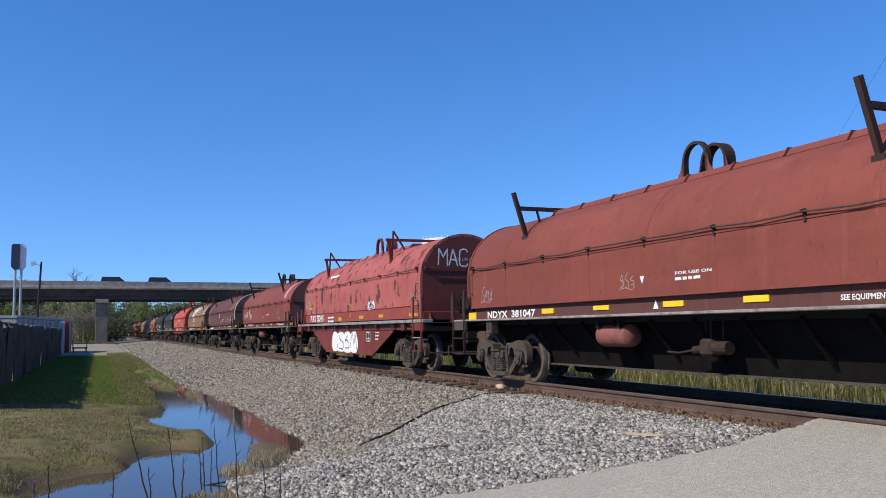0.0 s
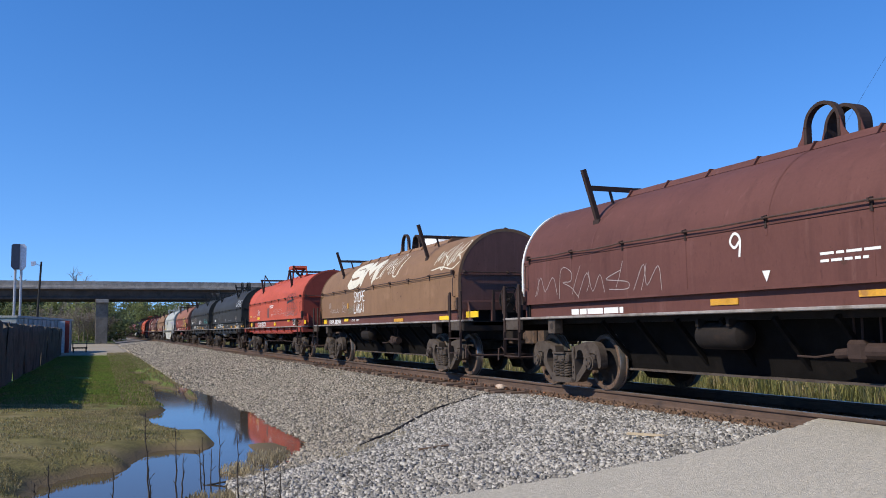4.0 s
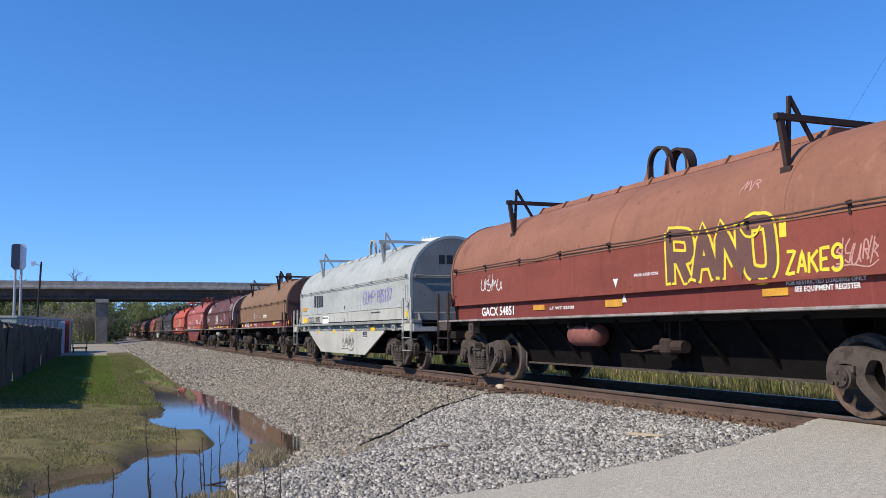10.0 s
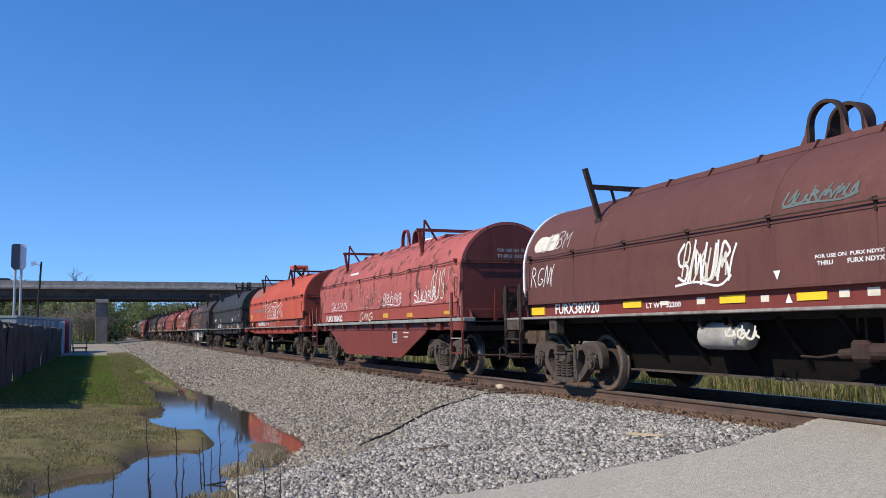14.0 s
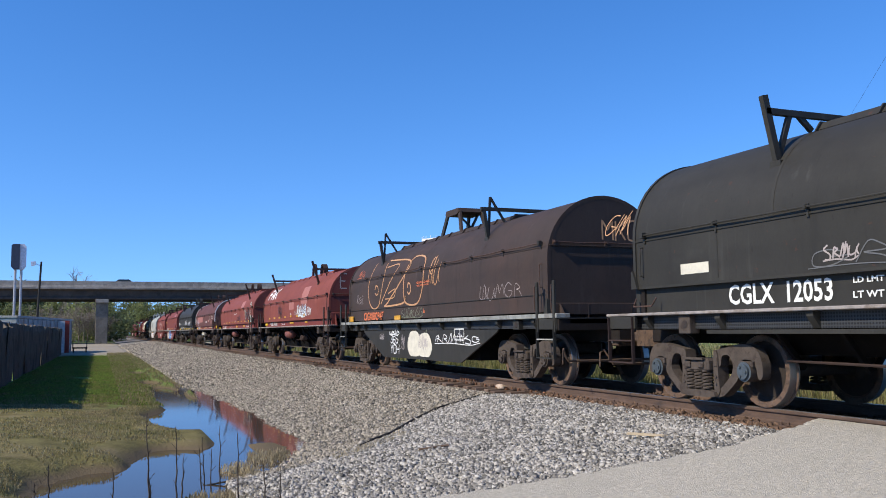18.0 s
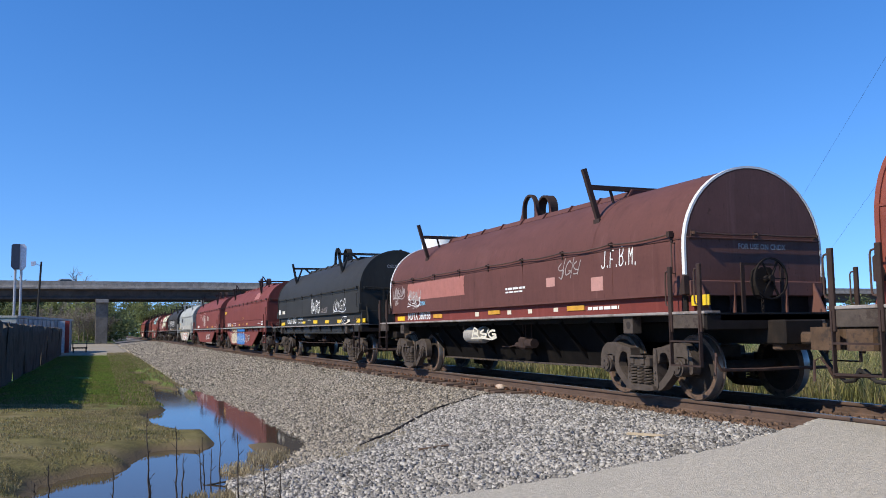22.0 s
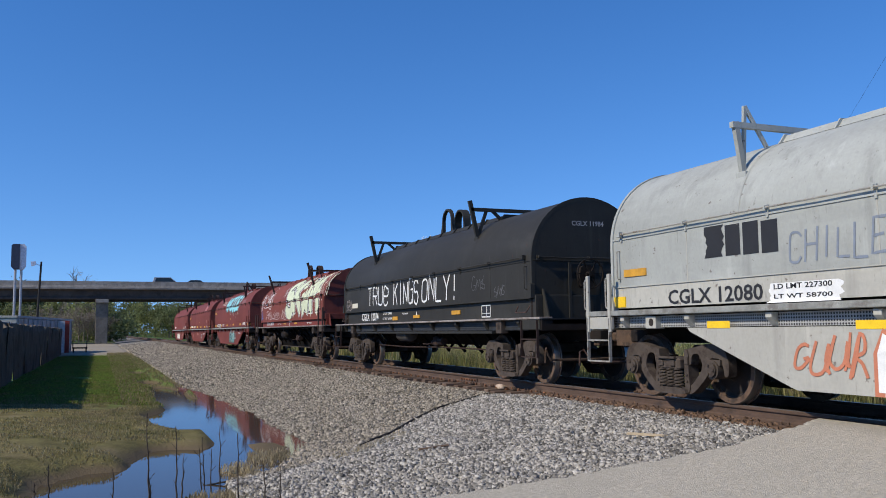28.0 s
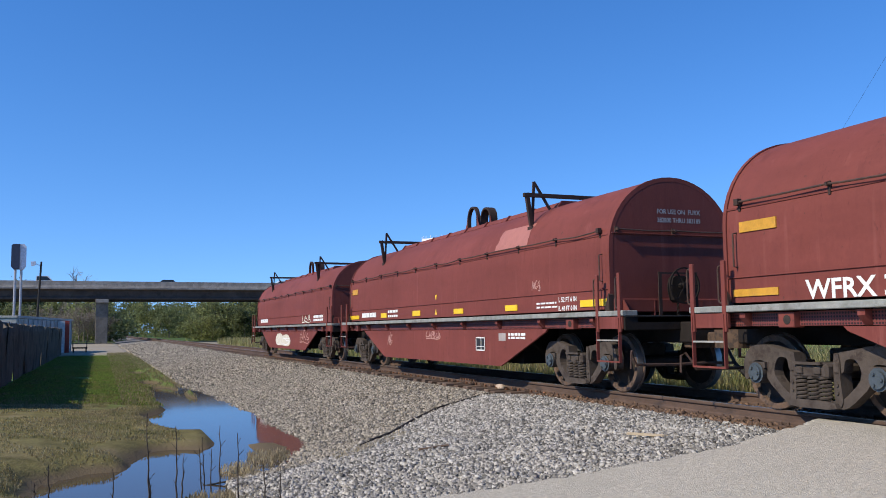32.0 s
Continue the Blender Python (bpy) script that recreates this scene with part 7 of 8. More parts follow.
c.hand('J.F.B.M.', 4.25, 5.25, 1.96, 0.27, G_WHITE, 0.02)
c.plate(3.14, 3.69, 1.315, 1.395, M_OLDYELLOW)
c.plate(-0.07, 0.47, 1.315, 1.395, M_OLDYELLOW)
c.plate(-3.20, -2.65, 1.295, 1.385, M_OLDYELLOW)
c.plate(6.47, 6.83, 1.305, 1.445, M_YELLOW)
c.patch(3.94, 4.29, 1.61, 1.83, G_PINK)
c.patch(2.44, 2.75, 1.75, 1.91, G_PINK)
c.text('SEE EQUIPMENT REGISTER', 3.80, 4.71, 1.310, 0.050, M_WHITE, bars=True)
c.patch(-0.76, -0.56, 1.29, 1.38, G_CREAM)
c.patch(0.80, 0.97, 1.30, 1.38, G_CREAM)
c.patch(1.68, 1.84, 1.30, 1.38, G_CREAM)
c.patch(2.65, 2.81, 1.31, 1.38, G_CREAM)
c.scrawl(-0.66, 0.58, 0.83, 1.03, 3, G_CREAM, 0.04)
c.text('USE', 0.79, 1.63, 1.770, 0.040, M_WHITE, bars=True)
c.text('USE', 0.79, 1.51, 1.710, 0.030, M_WHITE, bars=True)
c.plate(-5.85, -5.29, 1.265, 1.375, M_YELLOW)
c.text('NDYX 380938', -5.06, -3.42, 1.280, 0.200, M_WHITE)
c.scrawl(-6.10, -5.16, 1.85, 2.15, 5, G_CHALK, 0.03)
c.scrawl(-5.93, -5.68, 1.67, 1.84, 2, G_CHALK, 0.03)
c.scrawl(-4.83, -3.96, 1.77, 2.02, 4, G_CHALK, 0.035)
c.scrawl(-4.54, -4.25, 1.54, 1.79, 2, G_CHALK, 0.02)
c.text('DINK', -4.04, -3.65, 1.620, 0.100, G_SKY)
c = cars[19]
c.plate(-5.94, -5.19, 1.275, 1.395, M_YELLOW)
c.plate(0.09, 0.69, 1.295, 1.415, M_YELLOW)
c.plate(1.89, 2.42, 1.285, 1.395, M_YELLOW)
c.plate(3.59, 4.09, 1.275, 1.385, M_YELLOW)
c.plate(5.91, 6.84, 1.265, 1.385, M_YELLOW)
c.scrawl(-0.10, 1.34, 1.66, 2.16, 4, G_WHITE, 0.04)
c.scrawl(1.44, 2.35, 1.67, 1.85, 4, G_CHALK, 0.015)
c.scrawl(3.27, 4.84, 1.65, 2.08, 4, G_WHITE, 0.03)
c.frame_mark(4.31, 4.77, 1.23, 1.49)
c.triangle(0.38, 1.350, 0.24, 1, M_WHITE)
c.patch(4.81, 5.10, 1.23, 1.38, G_CREAM)
c.text('CGLX  12025', -4.65, -2.95, 1.340, 0.260, M_WHITE)
c.text('LD LMT 224900', -2.59, -1.77, 1.470, 0.080, M_WHITE)
c.text('LT WT  61000', -2.60, -1.78, 1.320, 0.070, M_WHITE)
c.plate(-6.20, -5.32, 1.295, 1.385, M_YELLOW)
c.plate(-1.74, -1.28, 1.315, 1.395, M_YELLOW)
c.patch(-5.51, -4.97, 1.75, 1.88, G_CREAM)
c.bubbles(-6.33, -5.89, 1.73, 1.95, 2, G_WHITE, G_WHITE)
c.text('DESIGNED FOR', -0.88, -0.43, 1.410, 0.040, M_WHITE)
c = cars[20]
c.text('FURX  383185', -6.12, -4.68, 1.350, 0.180, M_WHITE)
c.bubbles(-3.67, -1.48, 0.35, 1.0, 3, G_BEIGE, G_BEIGE)
c.scrawl(-3.59, -1.56, 0.39, 0.96, 3, G_INK, 0.035)
c.scrawl(-3.4, -1.5, 1.03, 1.17, 7, G_BEIGE, 0.02)
c.bubbles(-1.45, 1.35, 0.31, 1.0, 4, G_BLUE, G_BLUE)
c.scrawl(-1.37, 1.27, 0.35, 0.96, 4, G_CREAM, 0.035)
c.patch(-1.35, 1.2, 1.035, 1.17, G_BLUE)
c.hand('SiDE1', 1.42, 2.42, 0.50, 0.36, G_PALEPINK, 0.04)
c.frame_mark(2.47, 2.88, 0.57, 0.85)
c.plate(-4.23, -3.85, 1.345, 1.455, M_OLDYELLOW)
c.plate(-1.50, -1.09, 1.365, 1.465, M_OLDYELLOW)
c.plate(1.15, 1.61, 1.395, 1.485, M_OLDYELLOW)
c.triangle(0.02, 1.750, 0.08, -1, M_YELLOW)
c.triangle(0.03, 1.460, 0.08, 1, M_YELLOW)
c.plate(-7.18, -6.62, 2.115, 2.245, M_YELLOW)
c.text('LD LMT 225200', -3.58, -2.75, 1.470, 0.060, M_WHITE)
c.text('LT WT  60600', -3.58, -2.76, 1.360, 0.060, M_WHITE)
c.scrawl(-4.13, -3.61, 0.79, 1.04, 3, G_PINK, 0.03)
c.patch(3.19, 4.55, 2.68, 3.12, G_PINKPATCH)
c.plate(-3.94, -3.41, 1.365, 1.515, M_YELLOW)
c.text('PATENT', 4.75, 5.54, 1.420, 0.030, M_WHITE, bars=True)
c.text('L 52 FT', 5.69, 6.36, 1.470, 0.060, M_WHITE, bars=True)
c.text('L 52 FT', 5.69, 6.36, 1.350, 0.060, M_WHITE, bars=True)
c = cars[21]
c.scrawl(-1.95, -0.75, 1.45, 2.45, 4, G_PALEPINK, 0.06)
c.scrawl(-1.85, -0.85, 1.50, 2.40, 3, G_CREAM, 0.04)
c.scrawl(-2.75, -2.05, 1.85, 2.30, 3, G_PALEPINK, 0.03)
c.scrawl(0.26, 1.25, 1.87, 2.24, 3, G_CREAM, 0.05)
c.scrawl(-4.30, -2.99, 2.07, 2.49, 2, G_PINK, 0.04)
c.scrawl(0.76, 2.62, 0.46, 0.94, 4, G_WHITE, 0.04)
c.frame_mark(2.39, 2.91, 0.59, 0.86)
c.text('FURX', -6.00, -4.94, 1.350, 0.160, M_WHITE, bars=True)
c.text('PATENT', 4.82, 5.43, 1.400, 0.040, M_WHITE, bars=True)
c.text('L 52 FT', 5.67, 6.29, 1.460, 0.050, M_WHITE, bars=True)
c.text('L 52 FT', 5.66, 6.29, 1.340, 0.060, M_WHITE, bars=True)
c.plate(0.19, 0.73, 1.335, 1.435, M_OLDYELLOW)
c.plate(3.15, 3.69, 1.335, 1.445, M_OLDYELLOW)
c = cars[22]
c.patch(-4.22, -3.90, 1.91, 2.32, G_INK)
c.patch(-3.85, -3.58, 1.91, 2.30, G_INK)
c.patch(-3.53, -3.26, 1.90, 2.30, G_INK)
c.patch(-3.21, -2.94, 1.89, 2.28, G_INK)
c.hand('CHILLEN.', -2.80, -0.97, 1.75, 0.36, G_SLATE, 0.03)
c.text('CGLX 12080', -5.07, -3.22, 1.340, 0.190, G_INK)
c.patch(-3.12, -2.05, 1.29, 1.52, G_WHITE)
c.text('LD LMT 227300', -3.05, -2.17, 1.450, 0.060, G_INK)
c.text('LT WT 58700', -3.05, -2.17, 1.340, 0.050, G_INK)
c.piece(-1.5, 2.1, 0.30, 0.99, 'NEWR', G_WHITE, G_TERRA, None, 0.15, 0.05)
c.scrawl(-1.3, 2.0, 0.36, 0.92, 6, G_TERRA, 0.03)
c.scrawl(-2.67, -1.63, 0.45, 0.94, 4, G_TERRA, 0.04)
c.scrawl(2.11, 3.15, 0.60, 0.88, 5, G_TERRA, 0.03)
c.plate(-6.49, -6.10, 1.325, 1.485, M_YELLOW)
c.patch(-4.14, -3.71, 1.00, 1.09, M_YELLOW)
c.patch(-1.80, -1.31, 0.98, 1.07, M_YELLOW)
c.patch(0.37, 0.83, 0.95, 1.05, M_YELLOW)
c.patch(3.08, 3.52, 0.92, 0.99, M_YELLOW)
c.patch(2.28, 2.72, 0.55, 0.67, G_WHITE)
c.triangle(0.01, 1.740, 0.08, -1, G_INK)
c.plate(-6.12, -5.56, 1.775, 1.885, M_OLDYELLOW)
c.text('OWNED BY GATE RAIL', 0.47, 1.26, 1.490, 0.040, G_INK)
c.text('SEE EQUIPMENT REGISTER', 3.00, 3.86, 1.470, 0.040, G_INK)
c.frame_mark(2.42, 2.82, 0.82, 0.99)
c.scrawl(3.92, 4.43, 1.68, 1.80, 4, G_FAINTD, 0.012)
c = cars[23]
c.hand('TRUe', -3.95, -1.95, 1.72, 0.56, G_WHITE, 0.05)
c.hand('KINGS', -1.55, 0.45, 1.70, 0.58, G_WHITE, 0.05)
c.hand('ONLY!', 0.62, 3.0, 1.70, 0.58, G_WHITE, 0.05)
c.frame_mark(4.17, 4.62, 1.26, 1.52)
c.plate(2.53, 3.02, 1.355, 1.445, M_OLDYELLOW)
c.scrawl(3.73, 4.45, 1.77, 2.18, 3, G_FAINT, 0.015)
c.scrawl(4.85, 5.37, 1.63, 1.92, 3, G_FAINT, 0.015)
c.text('CGLX  12074', -4.67, -3.01, 1.310, 0.220, M_WHITE)
c.text('LD LMT 224900', -2.59, -1.79, 1.450, 0.070, M_WHITE)
c.text('LT WT  61100', -2.60, -1.77, 1.310, 0.060, M_WHITE)
c.plate(-1.71, -1.29, 1.285, 1.385, M_OLDYELLOW)
c.plate(-0.04, 0.42, 1.315, 1.395, M_OLDYELLOW)
c.triangle(-0.01, 1.730, 0.08, -1, M_WHITE)
c.triangle(0.18, 1.440, 0.07, 1, M_WHITE)
c.patch(-5.59, -4.98, 1.71, 1.85, G_CREAM)
c.scrawl(-6.24, -5.62, 1.66, 1.99, 3, G_CHALK, 0.015)
c.text('DESIGNED FOR', -0.90, -0.46, 1.430, 0.040, M_WHITE)
c = cars[24]
c.piece(-0.35, 5.5, 1.56, 3.42, 'SKWM', G_LIME, G_INK, G_WHITE, 0.46, 0.07)
c.scrawl(-6.17, -5.15, 1.98, 2.85, 3, G_WHITE, 0.045)
c.scrawl(-5.07, -3.5, 2.1, 3.1, 3, G_WHITE, 0.045)
c.hand('JFBM', -5.0, -3.95, 1.60, 0.34, G_PALEPINK, 0.03)
c.scrawl(-3.88, -1.63, 1.57, 1.96, 6, G_PALEPINK, 0.025)
c.scrawl(-1.33, -0.10, 1.55, 1.96, 5, G_PALEPINK, 0.02)
c.scrawl(-1.12, 0.44, 2.45, 3.09, 6, G_WHITE, 0.015)
c.text('FURX  380729', -4.90, -3.33, 1.300, 0.140, M_WHITE)
c.text('LT WT  51200', -2.41, -1.55, 1.300, 0.060, M_WHITE)
c.plate(-0.93, -0.46, 1.315, 1.375, M_OLDYELLOW)
c.plate(1.25, 1.76, 1.315, 1.375, M_OLDYELLOW)
c.scrawl(-6.13, -5.65, 1.58, 1.93, 3, G_BLUE, 0.03)
c.triangle(-0.03, 1.690, 0.09, -1, M_WHITE)
c.triangle(0.22, 1.330, 0.09, 1, M_WHITE)
c.text('SEE EQUIPMENT REGISTER', 3.55, 4.38, 1.310, 0.050, M_WHITE)
c.scrawl(5.39, 6.93, 2.04, 3.53, 4, G_CREAM, 0.05)

c = cars[25]
c.piece(-2.0, 3.05, 2.20, 3.30, 'NACOUE', G_CYAN, G_INK, None, 0.26, 0.06)
c.stroke([(3.35, 2.72), (3.55, 3.1), (3.85, 3.6)], 0.24, G_CYAN)
c.stroke([(3.2, 2.4), (3.3, 2.5)], 0.2, G_CYAN)
c.scrawl(-4.05, -2.69, 2.74, 3.08, 4, G_CREAM, 0.02)
c.scrawl(3.73, 4.36, 2.94, 3.73, 3, G_CREAM, 0.02)
c.bubbles(0.37, 2.51, 0.39, 1.04, 4, G_SEA, G_SEA)
c.scrawl(0.45, 2.40, 0.43, 0.98, 5, G_INK, 0.045)
c.scrawl(0.50, 2.43, 0.45, 1.02, 4, G_WHITE, 0.05)
c.scrawl(0.42, 2.35, 0.43, 1.00, 6, G_CYAN, 0.03)
c.scrawl(0.44, 2.46, 0.42, 1.17, 7, G_CREAM, 0.02)
c.frame_mark(2.52, 2.95, 0.63, 0.93)
c.text('WFRX 383041', -6.08, -4.13, 1.320, 0.210, M_WHITE)
c.text('L  52 FT 6 IN', 5.88, 6.49, 1.480, 0.080, M_WHITE)
c.text('IL 48 FT 0 IN', 5.87, 6.48, 1.340, 0.070, M_WHITE)
c.plate(-7.27, -6.50, 1.385, 1.475, M_OLDYELLOW)
c.plate(-4.15, -3.76, 1.365, 1.485, M_OLDYELLOW)
c.plate(-1.53, -1.08, 1.385, 1.485, M_OLDYELLOW)
c.plate(1.14, 1.63, 1.395, 1.495, M_OLDYELLOW)
c.plate(3.82, 4.27, 1.395, 1.495, M_OLDYELLOW)
c.plate(6.56, 7.45, 1.385, 1.475, M_OLDYELLOW)
c.triangle(0.08, 1.780, 0.14, -1, M_YELLOW)
c.triangle(0.02, 1.430, 0.14, 1, M_YELLOW)
c.plate(-7.11, -6.49, 2.175, 2.305, M_OLDYELLOW)
c.text('LD LMT 225100', -3.56, -2.76, 1.470, 0.060, M_WHITE)
c.text('LT WT 60900', -3.56, -2.76, 1.370, 0.060, M_WHITE)
c.text('PATENT', 5.00, 5.74, 1.500, 0.030, M_WHITE, bars=True)
c.text('PATENT', 5.00, 5.74, 1.450, 0.030, M_WHITE, bars=True)
c.text('PATENT', 4.99, 5.78, 1.400, 0.030, M_WHITE, bars=True)
c.patch(4.63, 4.86, 1.40, 1.49, G_CHALK)
c.text('SPRG', 4.03, 4.59, 0.950, 0.030, M_WHITE, bars=True)
c.text('SPRG', 4.03, 4.69, 0.890, 0.030, M_WHITE, bars=True)
c.patch(4.12, 5.37, 2.61, 2.84, G_DULLRED)

for x, q, r in ((-1.55, 2.62, 0.05), (-0.92, 2.22, 0.08), (-0.45, 2.2, 0.06), (0.12, 2.18, 0.09), (1.25, 2.1, 0.10), (2.35, 2.0, 0.09), (3.07, 2.16, 0.11), (3.42, 2.62, 0.08), (3.72, 2.9, 0.07), (3.6, 3.15, 0.09), (4.15, 2.55, 0.05), (-2.3, 2.85, 0.05), (-2.6, 2.8, 0.04), (4.3, 3.2, 0.06)):
    c.stroke([(x + r * math.cos(k * 0.7854), q + 1.25 * r * math.sin(k * 0.7854)) for k in range(9)], r * 0.35, G_CREAM)
c = cars[26]
c.plate(-7.48, -6.46, 1.365, 1.475, M_YELLOW)
c.plate(-4.25, -3.74, 1.365, 1.495, M_YELLOW)
c.plate(-1.62, -1.08, 1.365, 1.495, M_YELLOW)
c.plate(1.10, 1.62, 1.365, 1.475, M_YELLOW)
c.plate(3.73, 4.24, 1.365, 1.475, M_YELLOW)
c.plate(6.55, 7.47, 1.365, 1.475, M_YELLOW)
c.frame_mark(2.51, 2.96, 0.58, 0.86)
c.plate(-7.15, -6.58, 2.115, 2.275, M_OLDYELLOW)
c.patch(3.18, 4.56, 2.58, 3.10, G_PINKPATCH)
c.scrawl(-3.34, -2.96, 0.59, 0.94, 2, G_PINK, 0.03)
c.scrawl(-0.40, 0.52, 0.81, 1.01, 3, G_PINK, 0.03)
c.text('FURX', -6.15, -4.73, 1.400, 0.130, M_WHITE, bars=True)
c.text('LD LMT', -3.64, -2.82, 1.490, 0.070, M_WHITE, bars=True)
c.text('LT WT', -3.64, -2.82, 1.370, 0.060, M_WHITE, bars=True)
c.text('PATENT', 5.01, 5.74, 1.450, 0.030, M_WHITE, bars=True)
c.text('PATENT', 5.01, 5.79, 1.380, 0.030, M_WHITE, bars=True)
c.text('L 52 FT 6 IN', 5.82, 6.42, 1.470, 0.080, M_WHITE)
c.text('IL 48 FT 0 IN', 5.81, 6.42, 1.320, 0.080, M_WHITE)
c.patch(3.60, 3.91, 0.79, 0.94, G_CHALK)
c.text('SPRG', 4.03, 4.74, 0.890, 0.050, M_WHITE, bars=True)
c.text('SPRG', 4.03, 4.73, 0.830, 0.040, M_WHITE, bars=True)
c.scrawl(4.85, 5.19, 1.70, 1.89, 3, G_PINK, 0.02)
c.triangle(0.00, 1.770, 0.15, -1, M_YELLOW)
c.triangle(-0.01, 1.440, 0.18, 1, M_YELLOW)
c = cars[27]
c.bubbles(-2.15, 1.00, 0.39, 0.94, 2, G_CREAM, G_CREAM)
c.scrawl(-2.07, 0.92, 0.43, 0.90, 2, G_WHITE, 0.035)
c.scrawl(2.74, 4.19, 1.35, 1.66, 3, G_CREAM, 0.05)
c.scrawl(2.81, 4.45, 0.58, 1.05, 3, G_PINK, 0.05)
c.text('FURX', -6.51, -4.68, 1.440, 0.160, M_WHITE, bars=True)
c.text('L 52', 4.65, 6.12, 1.500, 0.090, M_WHITE, bars=True)
c.text('L 52', 4.65, 6.12, 1.380, 0.080, M_WHITE, bars=True)

def end_text(k, s, z, height, material, y0=-0.62, y1=0.62):
    cars[k].end_lettering(s, y0, y1, z, height, material)


for k, s in ((6, "FOR USE ON CGLX"), (26, "FOR USE ON  FURX"), (12, "FOR USE ON  FURX"), (10, "FOR USE ON  GACX"), (20, "FOR USE ON"), (21, "FOR USE ON"), (25, "FOR USE ON"), (18, "FOR USE ON CNDX"), (1, "FOR USE ON FURX")):
    end_text(k, s, 2.1 if k == 18 else 2.42 if k == 10 else 2.84 if cars[k].half > 7 else 2.75, 0.075, G_DIM, -0.3, 0.55)
for k, s in ((6, "THRU CGLX ONLY"), (26, "382800 THRU 383189"), (12, "THRU 382429"), (10, "THRU       GACX"), (20, "THRU"), (21, "382800"), (25, "THRU")):
    end_text(k, s, 2.31 if k == 10 else 2.70 if cars[k].half > 7 else 2.62, 0.075, G_DIM, -0.3, 0.55)
for k, s in ((7, "CGLX 11981"), (14, "CGLX  12053"), (19, "CGLX 12043"), (23, "CGLX 11984")):
    end_text(k, s, 2.95, 0.09, G_DIM, -0.35, 0.35)
end_hand(cars[1], 'MAC', -0.75, 0.1, 2.62, 0.42, G_WHITE)
end_hand(cars[15], 'MKC', -0.1, 0.75, 2.62, 0.36, G_OCHRE)
end_hand(cars[16], 'E', -0.85, -0.55, 2.5, 0.5, G_CHALK)
for k in (9, 22):
    for i in range(4):
        cars[k].end_bar(-0.42 + i * 0.22, -0.25 + i * 0.22, 2.72, 2.95, G_INK)


# ---- beside the line ----
def blades(name, spots, height, width, material, seed, lean=0.35):
    """Grass as single bent blades, all in one mesh. spots: (n, 3) roots."""
    r = np.random.RandomState(seed)
    n = len(spots)
    a = r.uniform(0, 2 * math.pi, n)
    h = height * r.uniform(0.55, 1.2, n)
    w = width * r.uniform(0.7, 1.3, n)
    d = np.stack([np.cos(a), np.sin(a), np.zeros(n)], 1)
    s = np.stack([-np.sin(a), np.cos(a), np.zeros(n)], 1)
    k = lean * r.uniform(0.1, 1.0, n) * h
    up = np.array([0, 0, 1.0])
    p0, p1 = spots - s * w[:, None] / 2, spots + s * w[:, None] / 2
    m = spots + d * (k * 0.35)[:, None] + up * (h * 0.6)[:, None]
    p2, p3 = m - s * w[:, None] * 0.4, m + s * w[:, None] * 0.4
    t = spots + d * k[:, None] + up * h[:, None]
    v = np.stack([p0, p1, p3, p2, t], 1).reshape(-1, 3)
    i = 5 * np.arange(n)[:, None]
    f = np.concatenate([i + np.array([[0, 1, 2]]), i + np.array([[0, 2, 3]]), i + np.array([[3, 2, 4]])], 1).reshape(-1, 3)
    return tagged(new(name, from_arrays(name, v, f, material)), kind="stuff")


def leafy(name, base, other, amount=0.4):
    m = island(mat(name, base, 0.8, var=0.15, bump=0, scale=0.8, second=other, amount=0.48, stain=0.5, spec=0.2), amount)
    t = m.node_tree
    b = t.nodes["Principled BSDF"]
    tr, mx = t.nodes.new("ShaderNodeBsdfTranslucent"), t.nodes.new("ShaderNodeMixShader")
    mx.inputs[0].default_value = 0.5
    t.links.new(b.inputs["Base Color"].links[0].from_socket, tr.inputs["Color"])
    t.links.new(b.outputs[0], mx.inputs[1])
    t.links.new(tr.outputs[0], mx.inputs[2])
    t.links.new(mx.outputs[0], t.nodes["Material Output"].inputs["Surface"])
    return m


def scatter(n, x0, x1, y0, y1, seed, fz=ground_z, keep=None):
    r = np.random.RandomState(seed)
    p = np.stack([r.uniform(x0, x1, n), r.uniform(y0, y1, n)], 1)
    if keep:
        p = p[[keep(x, y) for x, y in p]]
    return np.array([(x, y, fz(x, y)) for x, y in p])


M_TALL = leafy("tall_verge_grass", (0.25, 0.25, 0.095), (0.40, 0.33, 0.17), 0.5)
M_SHORT = leafy("short_green_grass", (0.155, 0.215, 0.045), (0.19, 0.185, 0.065), 0.45)
M_STRAW = leafy("dry_straw_grass", (0.30, 0.25, 0.135), (0.20, 0.185, 0.08), 0.4)
M_PALESTRAW = leafy("bleached_straw", (0.42, 0.35, 0.22), (0.30, 0.25, 0.15), 0.4)
tagged(blades("tall_grass", scatter(34000, -36, 8, 5.0, 9.0, 11), 0.75, 0.022, M_TALL, 12, 0.95), "tall green and straw-coloured grass behind the track", "grass")
tagged(blades("tall_grass", scatter(9000, -110, -36, 5.0, 10.0, 13), 0.95, 0.05, M_TALL, 14), "tall grass further along behind the track", "grass")
tagged(blades("low_weeds", scatter(1500, -34, -4, 3.4, 5.2, 15), 0.3, 0.014, M_TALL, 16), "low weeds at the edge of the ballast", "weeds")
green = lambda x, y: ground_z(x, y) > -0.79 and noise.noise(Vector((x * 0.3, y * 0.5, 4))) > -0.6
tagged(blades("short_grass", scatter(70000, -66, -22, -11.2, -6.7, 17, ground_z, green), 0.05, 0.025, M_SHORT, 18), "short bright green grass beside the ditch", "grass")
dry = lambda x, y: ground_z(x, y) > -0.78 and noise.noise(Vector((x * 0.6, y * 0.8, 9))) > -0.25
